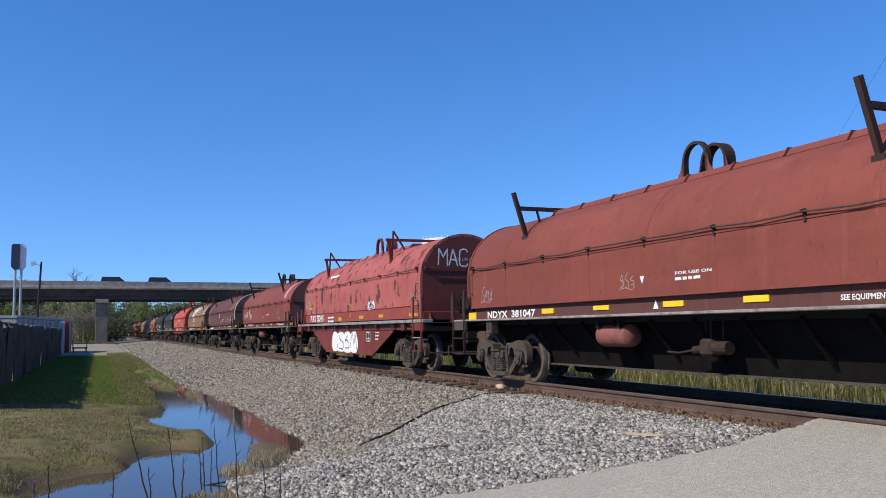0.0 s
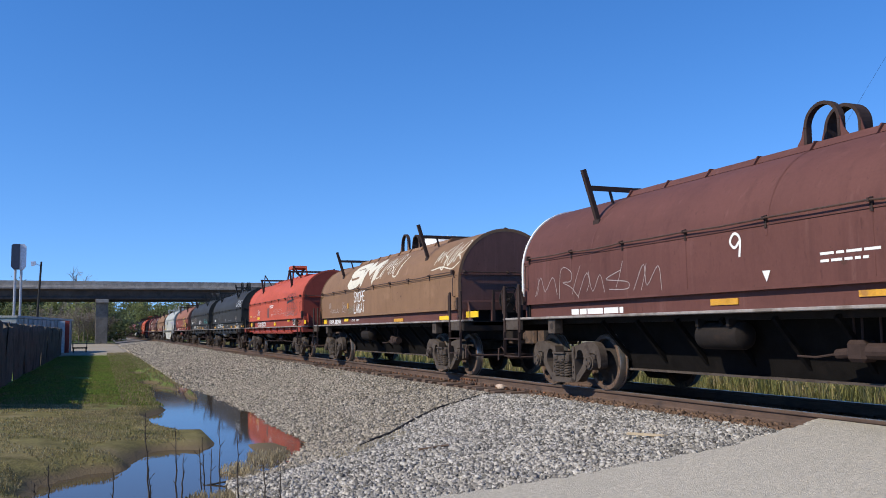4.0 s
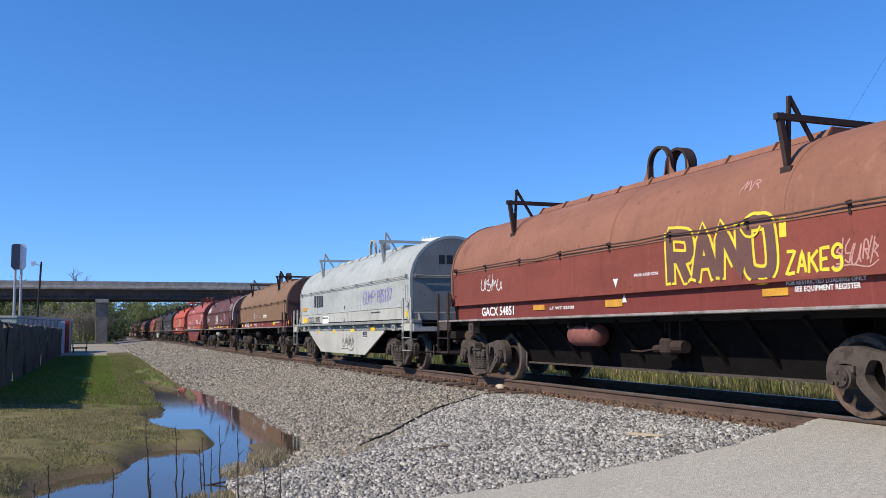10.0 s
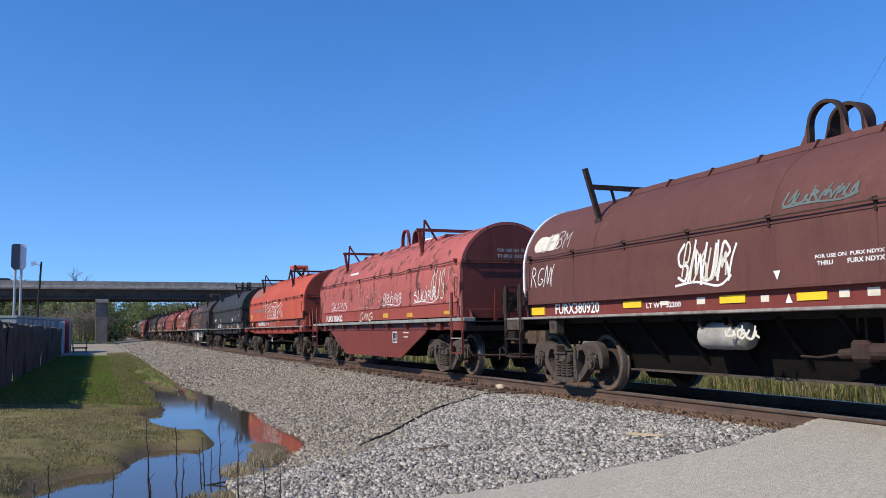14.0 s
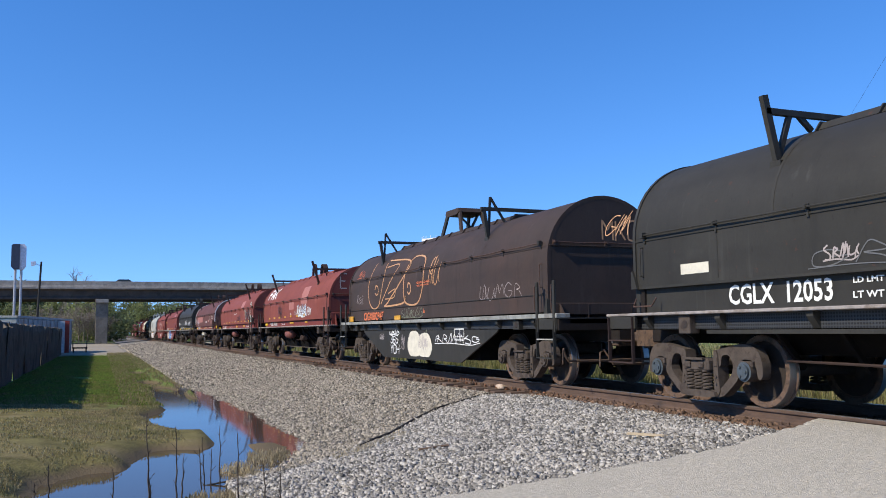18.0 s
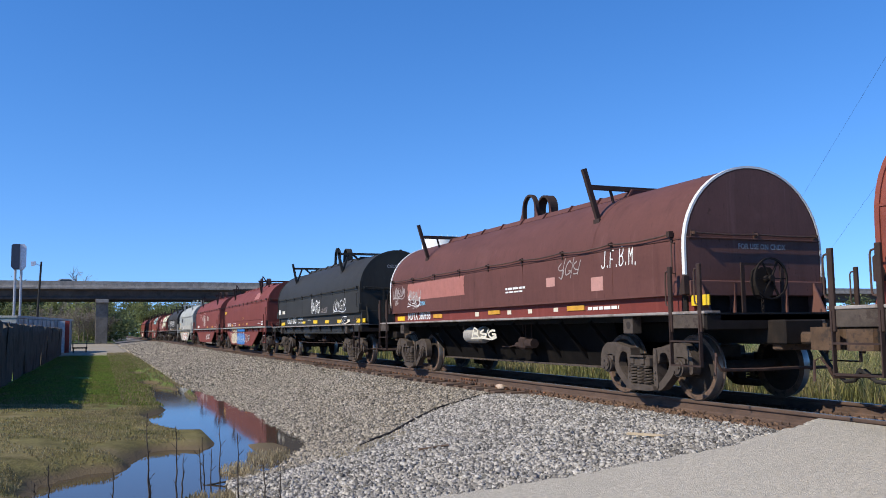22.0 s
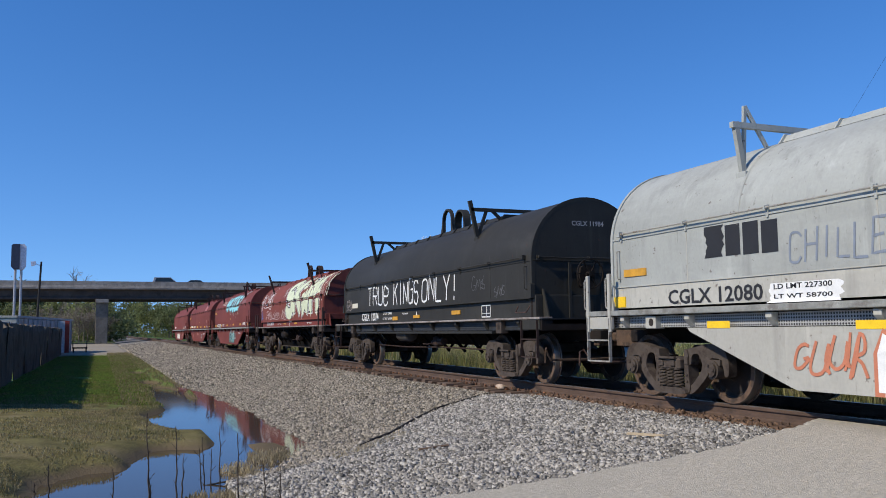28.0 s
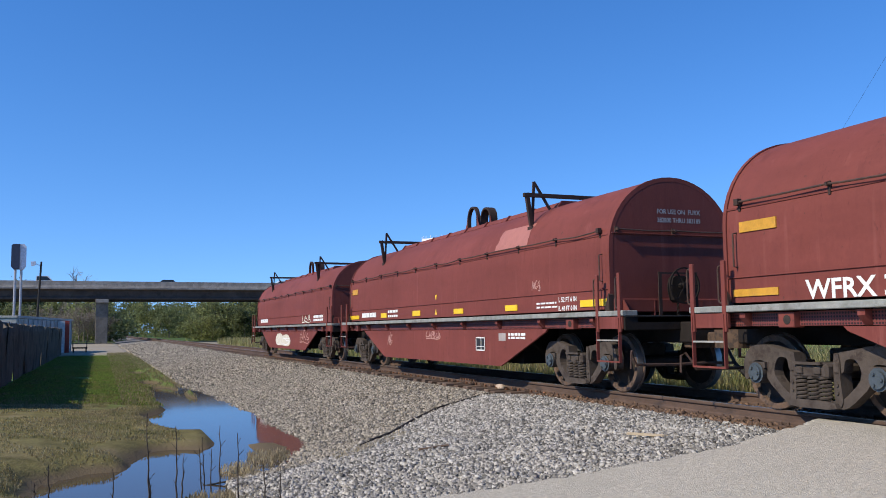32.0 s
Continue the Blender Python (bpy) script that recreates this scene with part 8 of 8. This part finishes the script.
tagged(blades("sparse_dry_grass", scatter(50000, -26, -9, -12.5, -7.2, 19, ground_z, dry), 0.034, 0.013, M_STRAW, 20), "sparse dry grass on bare dirt", "grass")
tagged(blades("toe_weeds", scatter(16000, -75, -22, -8.0, -5.2, 27, ground_z, lambda x, y: y < toe(x) + 0.25 and ground_z(x, y) > -0.85), 0.09, 0.02, M_STRAW, 28), "dry olive weeds along the far foot of the ballast", "weeds")
tagged(blades("tall_grass", scatter(15000, -40, 8, 9.0, 19.0, 29), 1.0, 0.035, M_TALL, 30, 0.95), "tall dry grass further behind the track", "grass")
tagged(blades("toe_straw", scatter(15000, -13.5, -8.2, -8.4, -5.6, 21, ground_z, lambda x, y: ground_z(x, y) > -0.88 and abs(y - toe(x) + 0.2) < 0.45 + 0.3 * noise.noise(Vector((x, y, 2)))), 0.075, 0.011, M_PALESTRAW, 22, 0.7), "dry straw along the foot of the ballast", "straw")

tagged(blades("cable_straw", scatter(2600, -13.4, -10.9, -5.6, -4.1, 23, ballast_z, lambda x, y: 0.04 < x - newer(y) < 0.55 + 0.25 * noise.noise(Vector((x, y, 4)))), 0.06, 0.012, M_PALESTRAW, 24, 0.7), "bleached straw caught beside the cable", "straw")

# bare stalks at the water
M_STALK = mat("dark_dead_stalk", (0.05, 0.038, 0.03), 0.9)
STALKS = [(-9.27, -8.05, 0.07, -0.07, 1.00), (-9.30, -7.79, 0.08, -0.03, 0.85), (-9.68, -7.70, 0.05, 0.0, 0.48), (-10.57, -7.36, 0.04, -0.05, 0.58), (-10.37, -7.41, 0.03, -0.05, 0.47),
          (-10.70, -7.28, 0.04, -0.01, 0.42), (-10.77, -7.17, 0.06, -0.02, 0.68), (-9.21, -7.18, 0.07, -0.03, 0.76), (-9.86, -9.00, 0.04, -0.01, 0.46), (-10.11, -8.38, 0.03, -0.01, 0.34),
          (-9.41, -6.86, 0.03, -0.04, 0.43), (-9.18, -6.75, 0.04, -0.01, 0.40), (-9.92, -9.14, 0.03, 0.0, 0.28), (-9.82, -8.00, 0.02, -0.04, 0.39)]
stalks = []
rs = random.Random(31)
for x, y, dx, dy, h in STALKS:
    z = ground_z(x, y) - 0.02
    top = -0.78 + h
    b = bmn()
    n = 7
    pts = [Vector((dx * i / n + rs.uniform(-0.008, 0.008), dy * i / n + rs.uniform(-0.008, 0.008), (top - z) * i / n)) for i in range(n + 1)]
    sweep(b, pts, [0.010 * (1 - 0.09 * i) for i in range(n + 1)], 5)
    for i in range(2, n):
        a = rs.uniform(0, 6.28)
        l = rs.uniform(0.02, 0.07)
        rod(b, pts[i], pts[i] + Vector((math.cos(a) * l, math.sin(a) * l, l * 1.1)), 0.004, 4, 0.002)
    o = part("dead_stalk", b, M_STALK)
    o.location = (x, y, z)
    tagged(o, "thin dark dead weed stalk standing at the puddle", "weed stalk", "dead stalks at the puddle")
    stalks.append(o)

# cable half buried in the ballast, board, chips
CABLE = [(-15.8, -1.12), (-15.37, -1.56), (-15.11, -1.92), (-15.0, -2.22), (-14.87, -2.6), (-14.55, -2.99), (-14.2, -3.32), (-13.67, -3.75), (-12.98, -4.27), (-12.66, -4.7), (-12.31, -5.07), (-12.02, -5.42), (-11.68, -5.75), (-11.26, -6.05), (-11.02, -6.4), (-10.9, -6.74), (-11.1, -7.12), (-11.13, -7.46)]
b = bmn()
pts = [Vector((x, y, max(ballast_z(x, y), ground_z(x, y)) + (0.035 if i < 10 else 0.025))) for i, (x, y) in enumerate(CABLE)]
for i, (p0, p1) in enumerate(zip(pts, pts[1:])):
    rod(b, p0, p1, 0.016 if i < 4 else 0.026 if i < 9 else 0.011, 8)
part("cable", b, M_CABLE)
tagged(bpy.data.objects["cable"], "black cable half buried across the ballast slope", "cable")
b = bmn()
for p0, p1 in zip(((-10.42, -4.74), (-10.36, -4.6), (-10.38, -4.48)), ((-10.36, -4.6), (-10.38, -4.48), (-10.34, -4.36))):
    rod(b, (*p0, ballast_z(*p0) + 0.035), (*p1, ballast_z(*p1) + 0.035), 0.016, 7)
tagged(part("stick", b, M_TIE), "dark weathered stick lying on the grey stones", "stick")
M_BOARD = mat("pale_broken_board", (0.48, 0.38, 0.25), 0.85, stretch=(0.3, 1, 1))
b = bmn()
prism(b, [(-0.24, -0.03), (0.17, -0.035), (0.24, 0.0), (0.15, 0.035), (-0.22, 0.03)], 0.0, 0.02, "xy")
o = part("board", b, M_BOARD)
o.matrix_world = pose(-8.57, -2.57, ballast_z(-8.57, -2.57) + 0.05, 4, 3, 55)
tagged(o, "pale broken piece of board on the stones", "board")
b = bmn()
bmesh.ops.create_icosphere(b, subdivisions=2, radius=0.09)
for v in b.verts:
    v.co = Vector((v.co.x * 1.5, v.co.y, v.co.z * 0.6)) * (1 + 0.35 * noise.noise(v.co * 14))
o = part("rock", b, mat("pale_tan_rock", (0.42, 0.32, 0.24), 0.9))
o.location = (-15.62, -1.08, -0.13)
tagged(o, "pale tan rock lying on a sleeper end", "rock")

# fence with a dark windscreen
M_SCREEN = mat("black_fence_screen", (0.105, 0.086, 0.066), 0.95, spec=0.1, second=(0.07, 0.057, 0.044), amount=0.5, stain=0.8, stretch=(1, 1, 0.3))
M_POST = mat("galvanised_post", (0.30, 0.30, 0.30), 0.5, 0.6)
fence = tagged(new("fence"), "chain-link fence covered with sagging black screen fabric", "fence")
FY = -11.35
bays = 21
rf = random.Random(41)
for i in range(bays + 1):
    x = -73.0 + i * 2.5
    b = bmn()
    rod(b, (x, FY - 0.04, -0.75), (x, FY - 0.04, 1.42), 0.032, 8)
    part("post", b, M_POST, fence)
for i in range(bays):
    x0 = -73.0 + i * 2.5
    b = bmn()
    n, m = 12, 7
    sag, ph = rf.uniform(0.03, 0.22), rf.uniform(0, 6)
    g = [[b.verts.new((x0 - 0.16 + 2.82 * k / n, FY + 0.03 + 0.02 * (i % 2) + 0.07 * math.sin(ph + k * 1.1 + j * 0.5) * (0.4 + j / m), -0.80 + (2.25 - sag * math.sin(math.pi * k / n) ** 2 - 0.05 * rf.random()) * j / m)) for j in range(m + 1)] for k in range(n + 1)]
    for k in range(n):
        for j in range(m):
            b.faces.new((g[k][j], g[k + 1][j], g[k + 1][j + 1], g[k][j + 1]))
    o = part("screen", b, M_SCREEN, fence, "", True)
    md = o.modifiers.new("thickness", "SOLIDIFY")
    md.thickness = 0.006
b = bmn()
rod(b, (-73, FY - 0.04, 1.40), (-20.5, FY - 0.04, 1.40), 0.02, 6)
part("top_rail", b, M_POST, fence)

# grey container, white and red boards behind the fence
M_GREYBOX = mat("grey_container_steel", (0.34, 0.34, 0.335), 0.6, second=(0.27, 0.27, 0.265), amount=0.5)
box_ = tagged(new("container"), "long grey steel container behind the fence", "container")
box_.matrix_world = pose(-76.0, -13.6, -0.6, 0, 0, -9)
b = bmn()
box(b, -9.5, 9.5, -1.2, 1.2, 0, 2.75, bevel=0.05)
part("body", b, M_GREYBOX, box_)
for k in range(14):
    b = bmn()
    x = -9.2 + k * 1.415
    box(b, x - 0.05, x + 0.05, 1.2, 1.27, 0.1, 2.7)
    part("rib", b, M_GREYBOX, box_)
b = bmn()
box(b, -9.55, 9.55, -1.25, 1.25, 2.75, 2.92, bevel=0.03)
part("top_frame", b, M_GREYBOX, box_)
for nm, x, y, w, h, colour, lab in (("white_panel", -79.0, -11.55, 0.55, 2.7, (0.5, 0.5, 0.48), "upright dirty white panel beside the container"), ("red_panel", -80.6, -11.35, 0.75, 2.75, (0.35, 0.05, 0.03), "upright red panel beside the container")):
    b = bmn()
    box(b, -0.06, 0.06, -w / 2, w / 2, 0, h, bevel=0.01)
    box(b, -0.3, 0.3, -w / 2 + 0.05, w / 2 - 0.05, 0, 0.12)
    o = part("panel", b, mat(nm, colour, 0.6))
    o.location = (x, y, -0.62)
    tagged(o, lab, "panel")
cart = tagged(new("cart"), "small dark metal cart on the gravel yard", "cart")
cart.location = (-80.0, -10.1, -0.6)
b = bmn()
box(b, -0.5, 0.5, -0.6, 0.6, 0.35, 0.45)
for x in (-0.45, 0.45):
    for y in (-0.55, 0.55):
        bar(b, (x, y, 0.4), (x, y, 1.3), 0.05, 0.05)
part("frame", b, M_STEEL, cart)
for x in (-0.4, 0.4):
    for y in (-0.5, 0.5):
        b = bmn()
        rod(b, (x, y - 0.05, 0.18), (x, y + 0.05, 0.18), 0.18, 12)
        part("wheel", b, M_CABLE, cart)

# tall sign and lamp post
M_POLE = mat("pale_steel_pole", (0.36, 0.36, 0.38), 0.5, 0.3)
M_NAVY = mat("dark_blue_sign_face", (0.035, 0.045, 0.075), 0.5)
M_SIGNW = mat("white_sign_face", (0.62, 0.62, 0.68), 0.5)
sign = tagged(new("roadside_sign"), "tall roadside sign cabinet on two pale poles", "sign")
sign.matrix_world = pose(-110.8, -17.5, -0.6, 0, 0, 0)
for y in (-0.35, 0.28):
    b = bmn()
    rod(b, (0, y, 0), (0, y, 9.6), 0.14, 10)
    part("pole", b, M_POLE, sign)
b = bmn()
prism(b, [(-0.80, 9.5), (-0.80, 11.9), (-0.65, 12.1), (0.1, 12.1), (0.1, 9.15), (-0.55, 9.15)], -0.3, 0.4, "yz")
part("cabinet", b, M_NAVY, sign)
b = bmn()
prism(b, [(0.1, 9.15), (0.1, 12.1), (0.55, 12.1), (0.75, 11.8), (0.75, 9.5), (0.45, 9.1)], -0.2, 0.3, "yz")
part("face", b, M_SIGNW, sign, "pale curved sign face")
lamp = tagged(new("street_lamp"), "dark leaning lamp post with one small lamp head", "street lamp")
lamp.matrix_world = pose(-83.2, -13.8, -0.6, -2.2, 0, 0)
b = bmn()
rod(b, (0, 0, 0), (0, 0, 8.0), 0.11, 10, 0.08)
part("pole", b, M_CABLE, lamp)
b = bmn()
bar(b, (0, 0, 7.6), (0, -0.55, 7.85), 0.06, 0.06)
part("arm", b, M_SIGNW, lamp)
b = bmn()
prism(b, [(-0.85, 7.95), (-0.45, 8.0), (-0.42, 7.7), (-0.75, 7.55)], -0.15, 0.15, "yz")
part("lamp_head", b, M_SIGNW, lamp, "white lamp head")

# white tank beyond the line
M_TANK = mat("bright_white_tank", (0.80, 0.80, 0.78), 0.5, var=0.05)
tank = tagged(new("storage_tank"), "tall white cylindrical storage tank with a top rail", "tank")
tank.location = (-101.6, 31.9, -0.6)
b = bmn()
rod(b, (0, 0, 0), (0, 0, 13.1), 2.45, 40)
part("shell", b, M_TANK, tank, "", True)
b = bmn()
bmesh.ops.create_cone(b, cap_ends=True, segments=40, radius1=2.45, radius2=0.3, depth=0.35, matrix=pose(0, 0, 13.27))
part("roof", b, M_TANK, tank)
for k in range(20):
    a = k * math.pi / 10
    b = bmn()
    rod(b, (2.4 * math.cos(a), 2.4 * math.sin(a), 13.1), (2.4 * math.cos(a), 2.4 * math.sin(a), 13.5), 0.025, 5)
    part("rail_post", b, M_TANK, tank)

# overhead wires
for p0, p1 in (((-111.88, 91.08, 8.45), (-6.43, 0.49, 5.58)), ((-102.12, 87.21, 1.41), (-6.79, 0.83, 4.14))):
    b = bmn()
    p0, p1 = Vector(p0), Vector(p1)
    sweep(b, [p0.lerp(p1, i / 16) for i in range(17)], [0.010 - 0.0085 * i / 16 for i in range(17)], 4)
    o = part("overhead_wire", b, M_CABLE)
    tagged(o, "thin dark overhead wire against the sky", "wire", "overhead wires")
b = bmn()
rod(b, (-111.88, 91.08, -0.6), (-111.88, 91.08, 8.85), 0.14, 8, 0.10)
bar(b, (-111.88, 89.98, 8.45), (-111.88, 92.18, 8.45), 0.1, 0.1)
o = part("utility_pole", b, M_TIE)
tagged(o, "brown timber utility pole behind the railway", "utility pole")


# ---- trees ----
def tree_mesh(seed, h, spread, clumps, leaf, bark, bare=False):
    """Trunk with limbs, and a crown of many small leaf cards with gaps."""
    r = random.Random(seed)
    b = bmn()
    rod(b, (0, 0, -0.3), (0, 0, h * 0.55), h * 0.018, 7, h * 0.011)
    tips = []
    for k in range(9 if not bare else 16):
        a = r.uniform(0, 6.28)
        z0 = h * r.uniform(0.18, 0.55)
        l = spread * r.uniform(0.45, 0.95)
        p0, p1 = Vector((0, 0, z0)), Vector((math.cos(a) * l, math.sin(a) * l, z0 + h * r.uniform(0.15, 0.42)))
        rod(b, p0, p1, h * 0.008, 5, h * 0.003)
        tips.append(p1)
        for q in range(3 if not bare else 7):
            s = p0.lerp(p1, r.uniform(0.3, 1))
            e = s + Vector((r.uniform(-1, 1), r.uniform(-1, 1), r.uniform(0.3, 1.3))) * spread * 0.32
            rod(b, s, e, h * 0.004, 4, h * 0.0015)
            tips.append(e)
    trunk = mesh_of("trunk", b, bark)
    centres = []
    for k in range(clumps):
        t = r.choice(tips)
        centres.append((t.x + r.gauss(0, spread * 0.16), t.y + r.gauss(0, spread * 0.16), min(h, max(h * 0.04, (t.z if r.random() < 0.7 else t.z * r.random()) + r.gauss(0, h * 0.08))), spread * r.uniform(0.10, 0.22)))
    rn = np.random.RandomState(seed)
    n = 22
    flat_ = 0.09 if bare else 0.6
    c = np.repeat(np.array(centres), n, 0)
    p = c[:, :3] + rn.normal(size=(len(c), 3)) * c[:, 3:4] * np.array([1, 1, 0.75])
    u = rn.normal(size=(len(c), 3))
    u /= np.linalg.norm(u, axis=1)[:, None]
    w = np.cross(u, rn.normal(size=(len(c), 3)))
    w /= np.linalg.norm(w, axis=1)[:, None]
    s = rn.uniform(0.12, 0.30, (len(c), 1))
    v = np.stack([p - u * s, p + w * s * flat_, p + u * s, p - w * s * flat_], 1).reshape(-1, 3)
    f = np.arange(len(v)).reshape(-1, 4)
    return trunk, from_arrays("crown", v, f, leaf)


M_BARK = mat("grey_brown_bark", (0.19, 0.16, 0.135), 0.9)
L_LIGHT = leafy("spring_leaves", (0.25, 0.275, 0.11), (0.21, 0.225, 0.10), 0.5)
L_MID = leafy("mid_green_leaves", (0.185, 0.21, 0.088), (0.165, 0.18, 0.082), 0.5)
L_DARK = leafy("dark_green_leaves", (0.125, 0.15, 0.07), (0.15, 0.17, 0.08), 0.5)
L_TWIG = leafy("bare_brown_twigs", (0.36, 0.31, 0.25), (0.30, 0.26, 0.21), 0.4)
KINDS = [tree_mesh(51, 8.0, 3.4, 150, L_LIGHT, M_BARK), tree_mesh(52, 8.5, 3.2, 150, L_MID, M_BARK), tree_mesh(53, 7.5, 3.6, 160, L_MID, M_BARK), tree_mesh(54, 8.0, 3.0, 160, L_DARK, M_BARK),
         tree_mesh(55, 8.0, 2.6, 46, L_TWIG, M_BARK, True), tree_mesh(56, 7.0, 3.8, 160, L_LIGHT, M_BARK)]
LABELS = ["pale green spring tree in young leaf", "mid-green leafy tree of the wood", "broad mid-green tree of the wood", "dark green dense tree of the wood", "bare brown tree with thin twigs", "low spreading pale green tree"]
protos = {}
rtree = random.Random(61)


def plant(kind, x, y, h):
    z = ground_z(x, y) if abs(x) < 100 else -0.6
    k = h / 8.0
    if kind not in protos:
        t = tagged(new("tree"), LABELS[kind], "tree", "trees behind the overpass")
        part("trunk", KINDS[kind][0], None, t)
        part("crown", KINDS[kind][1], None, t)
        protos[kind] = t
        t.matrix_basis = pose(x, y, z) @ Matrix.Scale(k, 4)
        return t
    m = pose(x, y, z, 0, 0, rtree.uniform(0, 360))
    o = copy_thing(protos[kind], m)
    o.scale = (k * rtree.uniform(0.85, 1.15), k * rtree.uniform(0.85, 1.15), k)
    return o


for i in range(34):
    y = -62 + i * 2.8 + rtree.uniform(-1.5, 1.5)
    if -6 < y < 7:
        continue
    plant(rtree.choice((0, 1, 2, 3, 5)), -178 - rtree.uniform(0, 12), y, rtree.uniform(6.5, 9.5))
for i in range(56):
    y = -90 + i * 3.2 + rtree.uniform(-2, 2)
    if abs(y) < 6.5:
        continue
    plant(rtree.choice((1, 2, 3, 5, 0)), -255 - rtree.uniform(0, 45), y, rtree.uniform(8, 11))
for i in range(44):
    y = -70 + i * 4.2 + rtree.uniform(-2, 2)
    if abs(y) > 6.5:
        plant(rtree.choice((0, 1, 2, 5)), -330 - rtree.uniform(0, 60), y, rtree.uniform(12, 15))
for i in range(9):
    plant(4, -166 - rtree.uniform(0, 8), -19 + i * 1.4, rtree.uniform(6.5, 8.0))
for x, y, h in ((-480, -9, 17), (-486, 9, 18), (-500, -8, 19), (-505, 8, 18), (-495, -16, 17)):
    plant(1, x, y, h)
for x, y, h in ((-205, -22, 13.5), (-200, -13.5, 15.9), (-210, -30, 12.8)):
    plant(4 if y > -20 else 3, x, y, h)
for i in range(10):
    plant(rtree.choice((1, 3, 5)), -164 - rtree.uniform(0, 26), 9 + i * 2.2 + rtree.uniform(-1, 1), rtree.uniform(4.5, 7.5))
for i in range(26):
    plant(rtree.choice((1, 2, 3)), -150 + i * 9 + rtree.uniform(-3, 3), 95 + rtree.uniform(0, 25), rtree.uniform(4.5, 6.5))


# ---- traffic on the overpass ----
def vehicle(kind, colour, label):
    """A road vehicle with body, cabin, windows and wheels, facing +y."""
    t = tagged(new("car" if kind != "pickup" else "pickup_truck"), label, "car", "traffic on the overpass")
    tall = {"sedan": 1.45, "suv": 1.85, "pickup": 1.9}[kind]
    L2 = {"sedan": 2.3, "suv": 2.4, "pickup": 2.8}[kind]
    paint = mat("car_paint", colour, 0.3, var=0.05, bump=0)
    b = bmn()
    prism(b, [(-L2, 0.35), (L2, 0.35), (L2, 0.75), (L2 - 0.9, tall * 0.58), (-L2, tall * 0.6)], -0.88, 0.88, "yz")
    part("body", b, paint, t)
    b = bmn()
    if kind == "sedan":
        c = [(-1.9, tall * 0.58), (-1.1, tall), (0.5, tall), (1.3, tall * 0.58)]
    elif kind == "suv":
        c = [(-2.3, tall * 0.58), (-2.1, tall), (0.5, tall), (1.4, tall * 0.58)]
    else:
        c = [(-0.9, tall * 0.58), (-0.8, tall), (0.8, tall), (1.6, tall * 0.58)]
    prism(b, c, -0.78, 0.78, "yz")
    part("cabin", b, paint, t)
    zc = [(a * 0.86 - 0.02, z0 + (0.06 if z0 < tall else -0.10)) for a, z0 in c]
    for s in (-1, 1):
        b = bmn()
        prism(b, zc, *sorted((s * 0.785, s * 0.80)), "yz")
        part("window", b, M_GLASS, t)
    for y in (-L2 + 0.75, L2 - 0.75):
        for s in (-1, 1):
            b = bmn()
            rod(b, (s * 0.7, y, 0.33), (s * 0.9, y, 0.33), 0.33, 14)
            part("wheel", b, M_CABLE, t)
    return t


M_GLASS = mat("dark_car_glass", (0.02, 0.025, 0.03), 0.08, var=0.05, bump=0)
DK, WH, MR, SV = (0.03, 0.032, 0.036), (0.72, 0.72, 0.72), (0.10, 0.02, 0.018), (0.35, 0.36, 0.38)
traffic = []
for t, y, kind, colour, way in ((0, -6.3, "suv", DK, 1), (0, 0.9, "suv", DK, 1), (3, 4.4, "sedan", WH, 1), (8, -5.8, "suv", DK, 1), (9, 3.6, "sedan", DK, 1), (12.4, -8.6, "pickup", DK, 1),
                                (14.5, -8.0, "sedan", DK, 1), (18, -4.8, "sedan", DK, 1), (20, 1.1, "suv", WH, 1), (22, -13.4, "sedan", WH, 1), (23, -9.3, "suv", MR, 1), (27.5, -12.6, "suv", SV, 1),
                                (27.5, -7.9, "sedan", DK, 1), (31, -7.4, "sedan", WH, 1), (32, -17.1, "pickup", WH, 1), (32, 2.0, "sedan", DK, 1), (21, -4.0, "sedan", DK, -1), (30, 12.5, "sedan", DK, -1)):
    name = {DK: "dark", WH: "white", MR: "maroon", SV: "silver"}[colour]
    o = vehicle(kind, colour, f"{name} {'pickup truck' if kind == 'pickup' else 'sport utility car' if kind == 'suv' else 'sedan car'} driving over the overpass")
    traffic.append((o, t, y, way))


# ---- what moves ----
def motions():
    for c in cars:
        walk(c.ob, [(t, pose(c.u + run(t), 0, 0)) for t in (0, 4, 8, 12, 16, 20, 24, 28, 32)])
    for o, t0, y0, way in traffic:
        lane = -148.0 if way > 0 else -154.5
        walk(o, [(t, pose(lane, y0 + way * 28.5 * (t - t0), 8.205, 0, 0, 0 if way > 0 else 180)) for t in (0.0, 32.0)])
    for k, lean in ((0, -10), (1, -5), (6, -4), (7, -2)):
        o = stalks[k]
        x, y, z = o.location
        walk(o, [(t, pose(x, y, z, -lean * f, 0, 0)) for t, f in ((0, 1), (0.5, 0.45), (1.0, 0.08), (3.5, 0), (16, -0.1), (32, -0.12))])
    # the wheels roll while their car goes by
    for o, w, u in wheels:
        t_in, t_out = (-62.0 - u) / V0, (2.0 - u) / V0 + 1.0
        ts = [t for t in np.arange(max(0.0, t_in), min(32.0, t_out), 0.05)]
        if len(ts) < 2:
            continue
        rows = [(t, pose(w, 0, WR, 0, math.degrees(run(t) / WR) % 360, 0)) for t in ts]
        if ts[0] > 0.04:
            rows.insert(0, (0.0, rows[0][1]))
        if ts[-1] < 31.96:
            rows.append((32.0, rows[-1][1]))
        walk(o, rows)


motions()
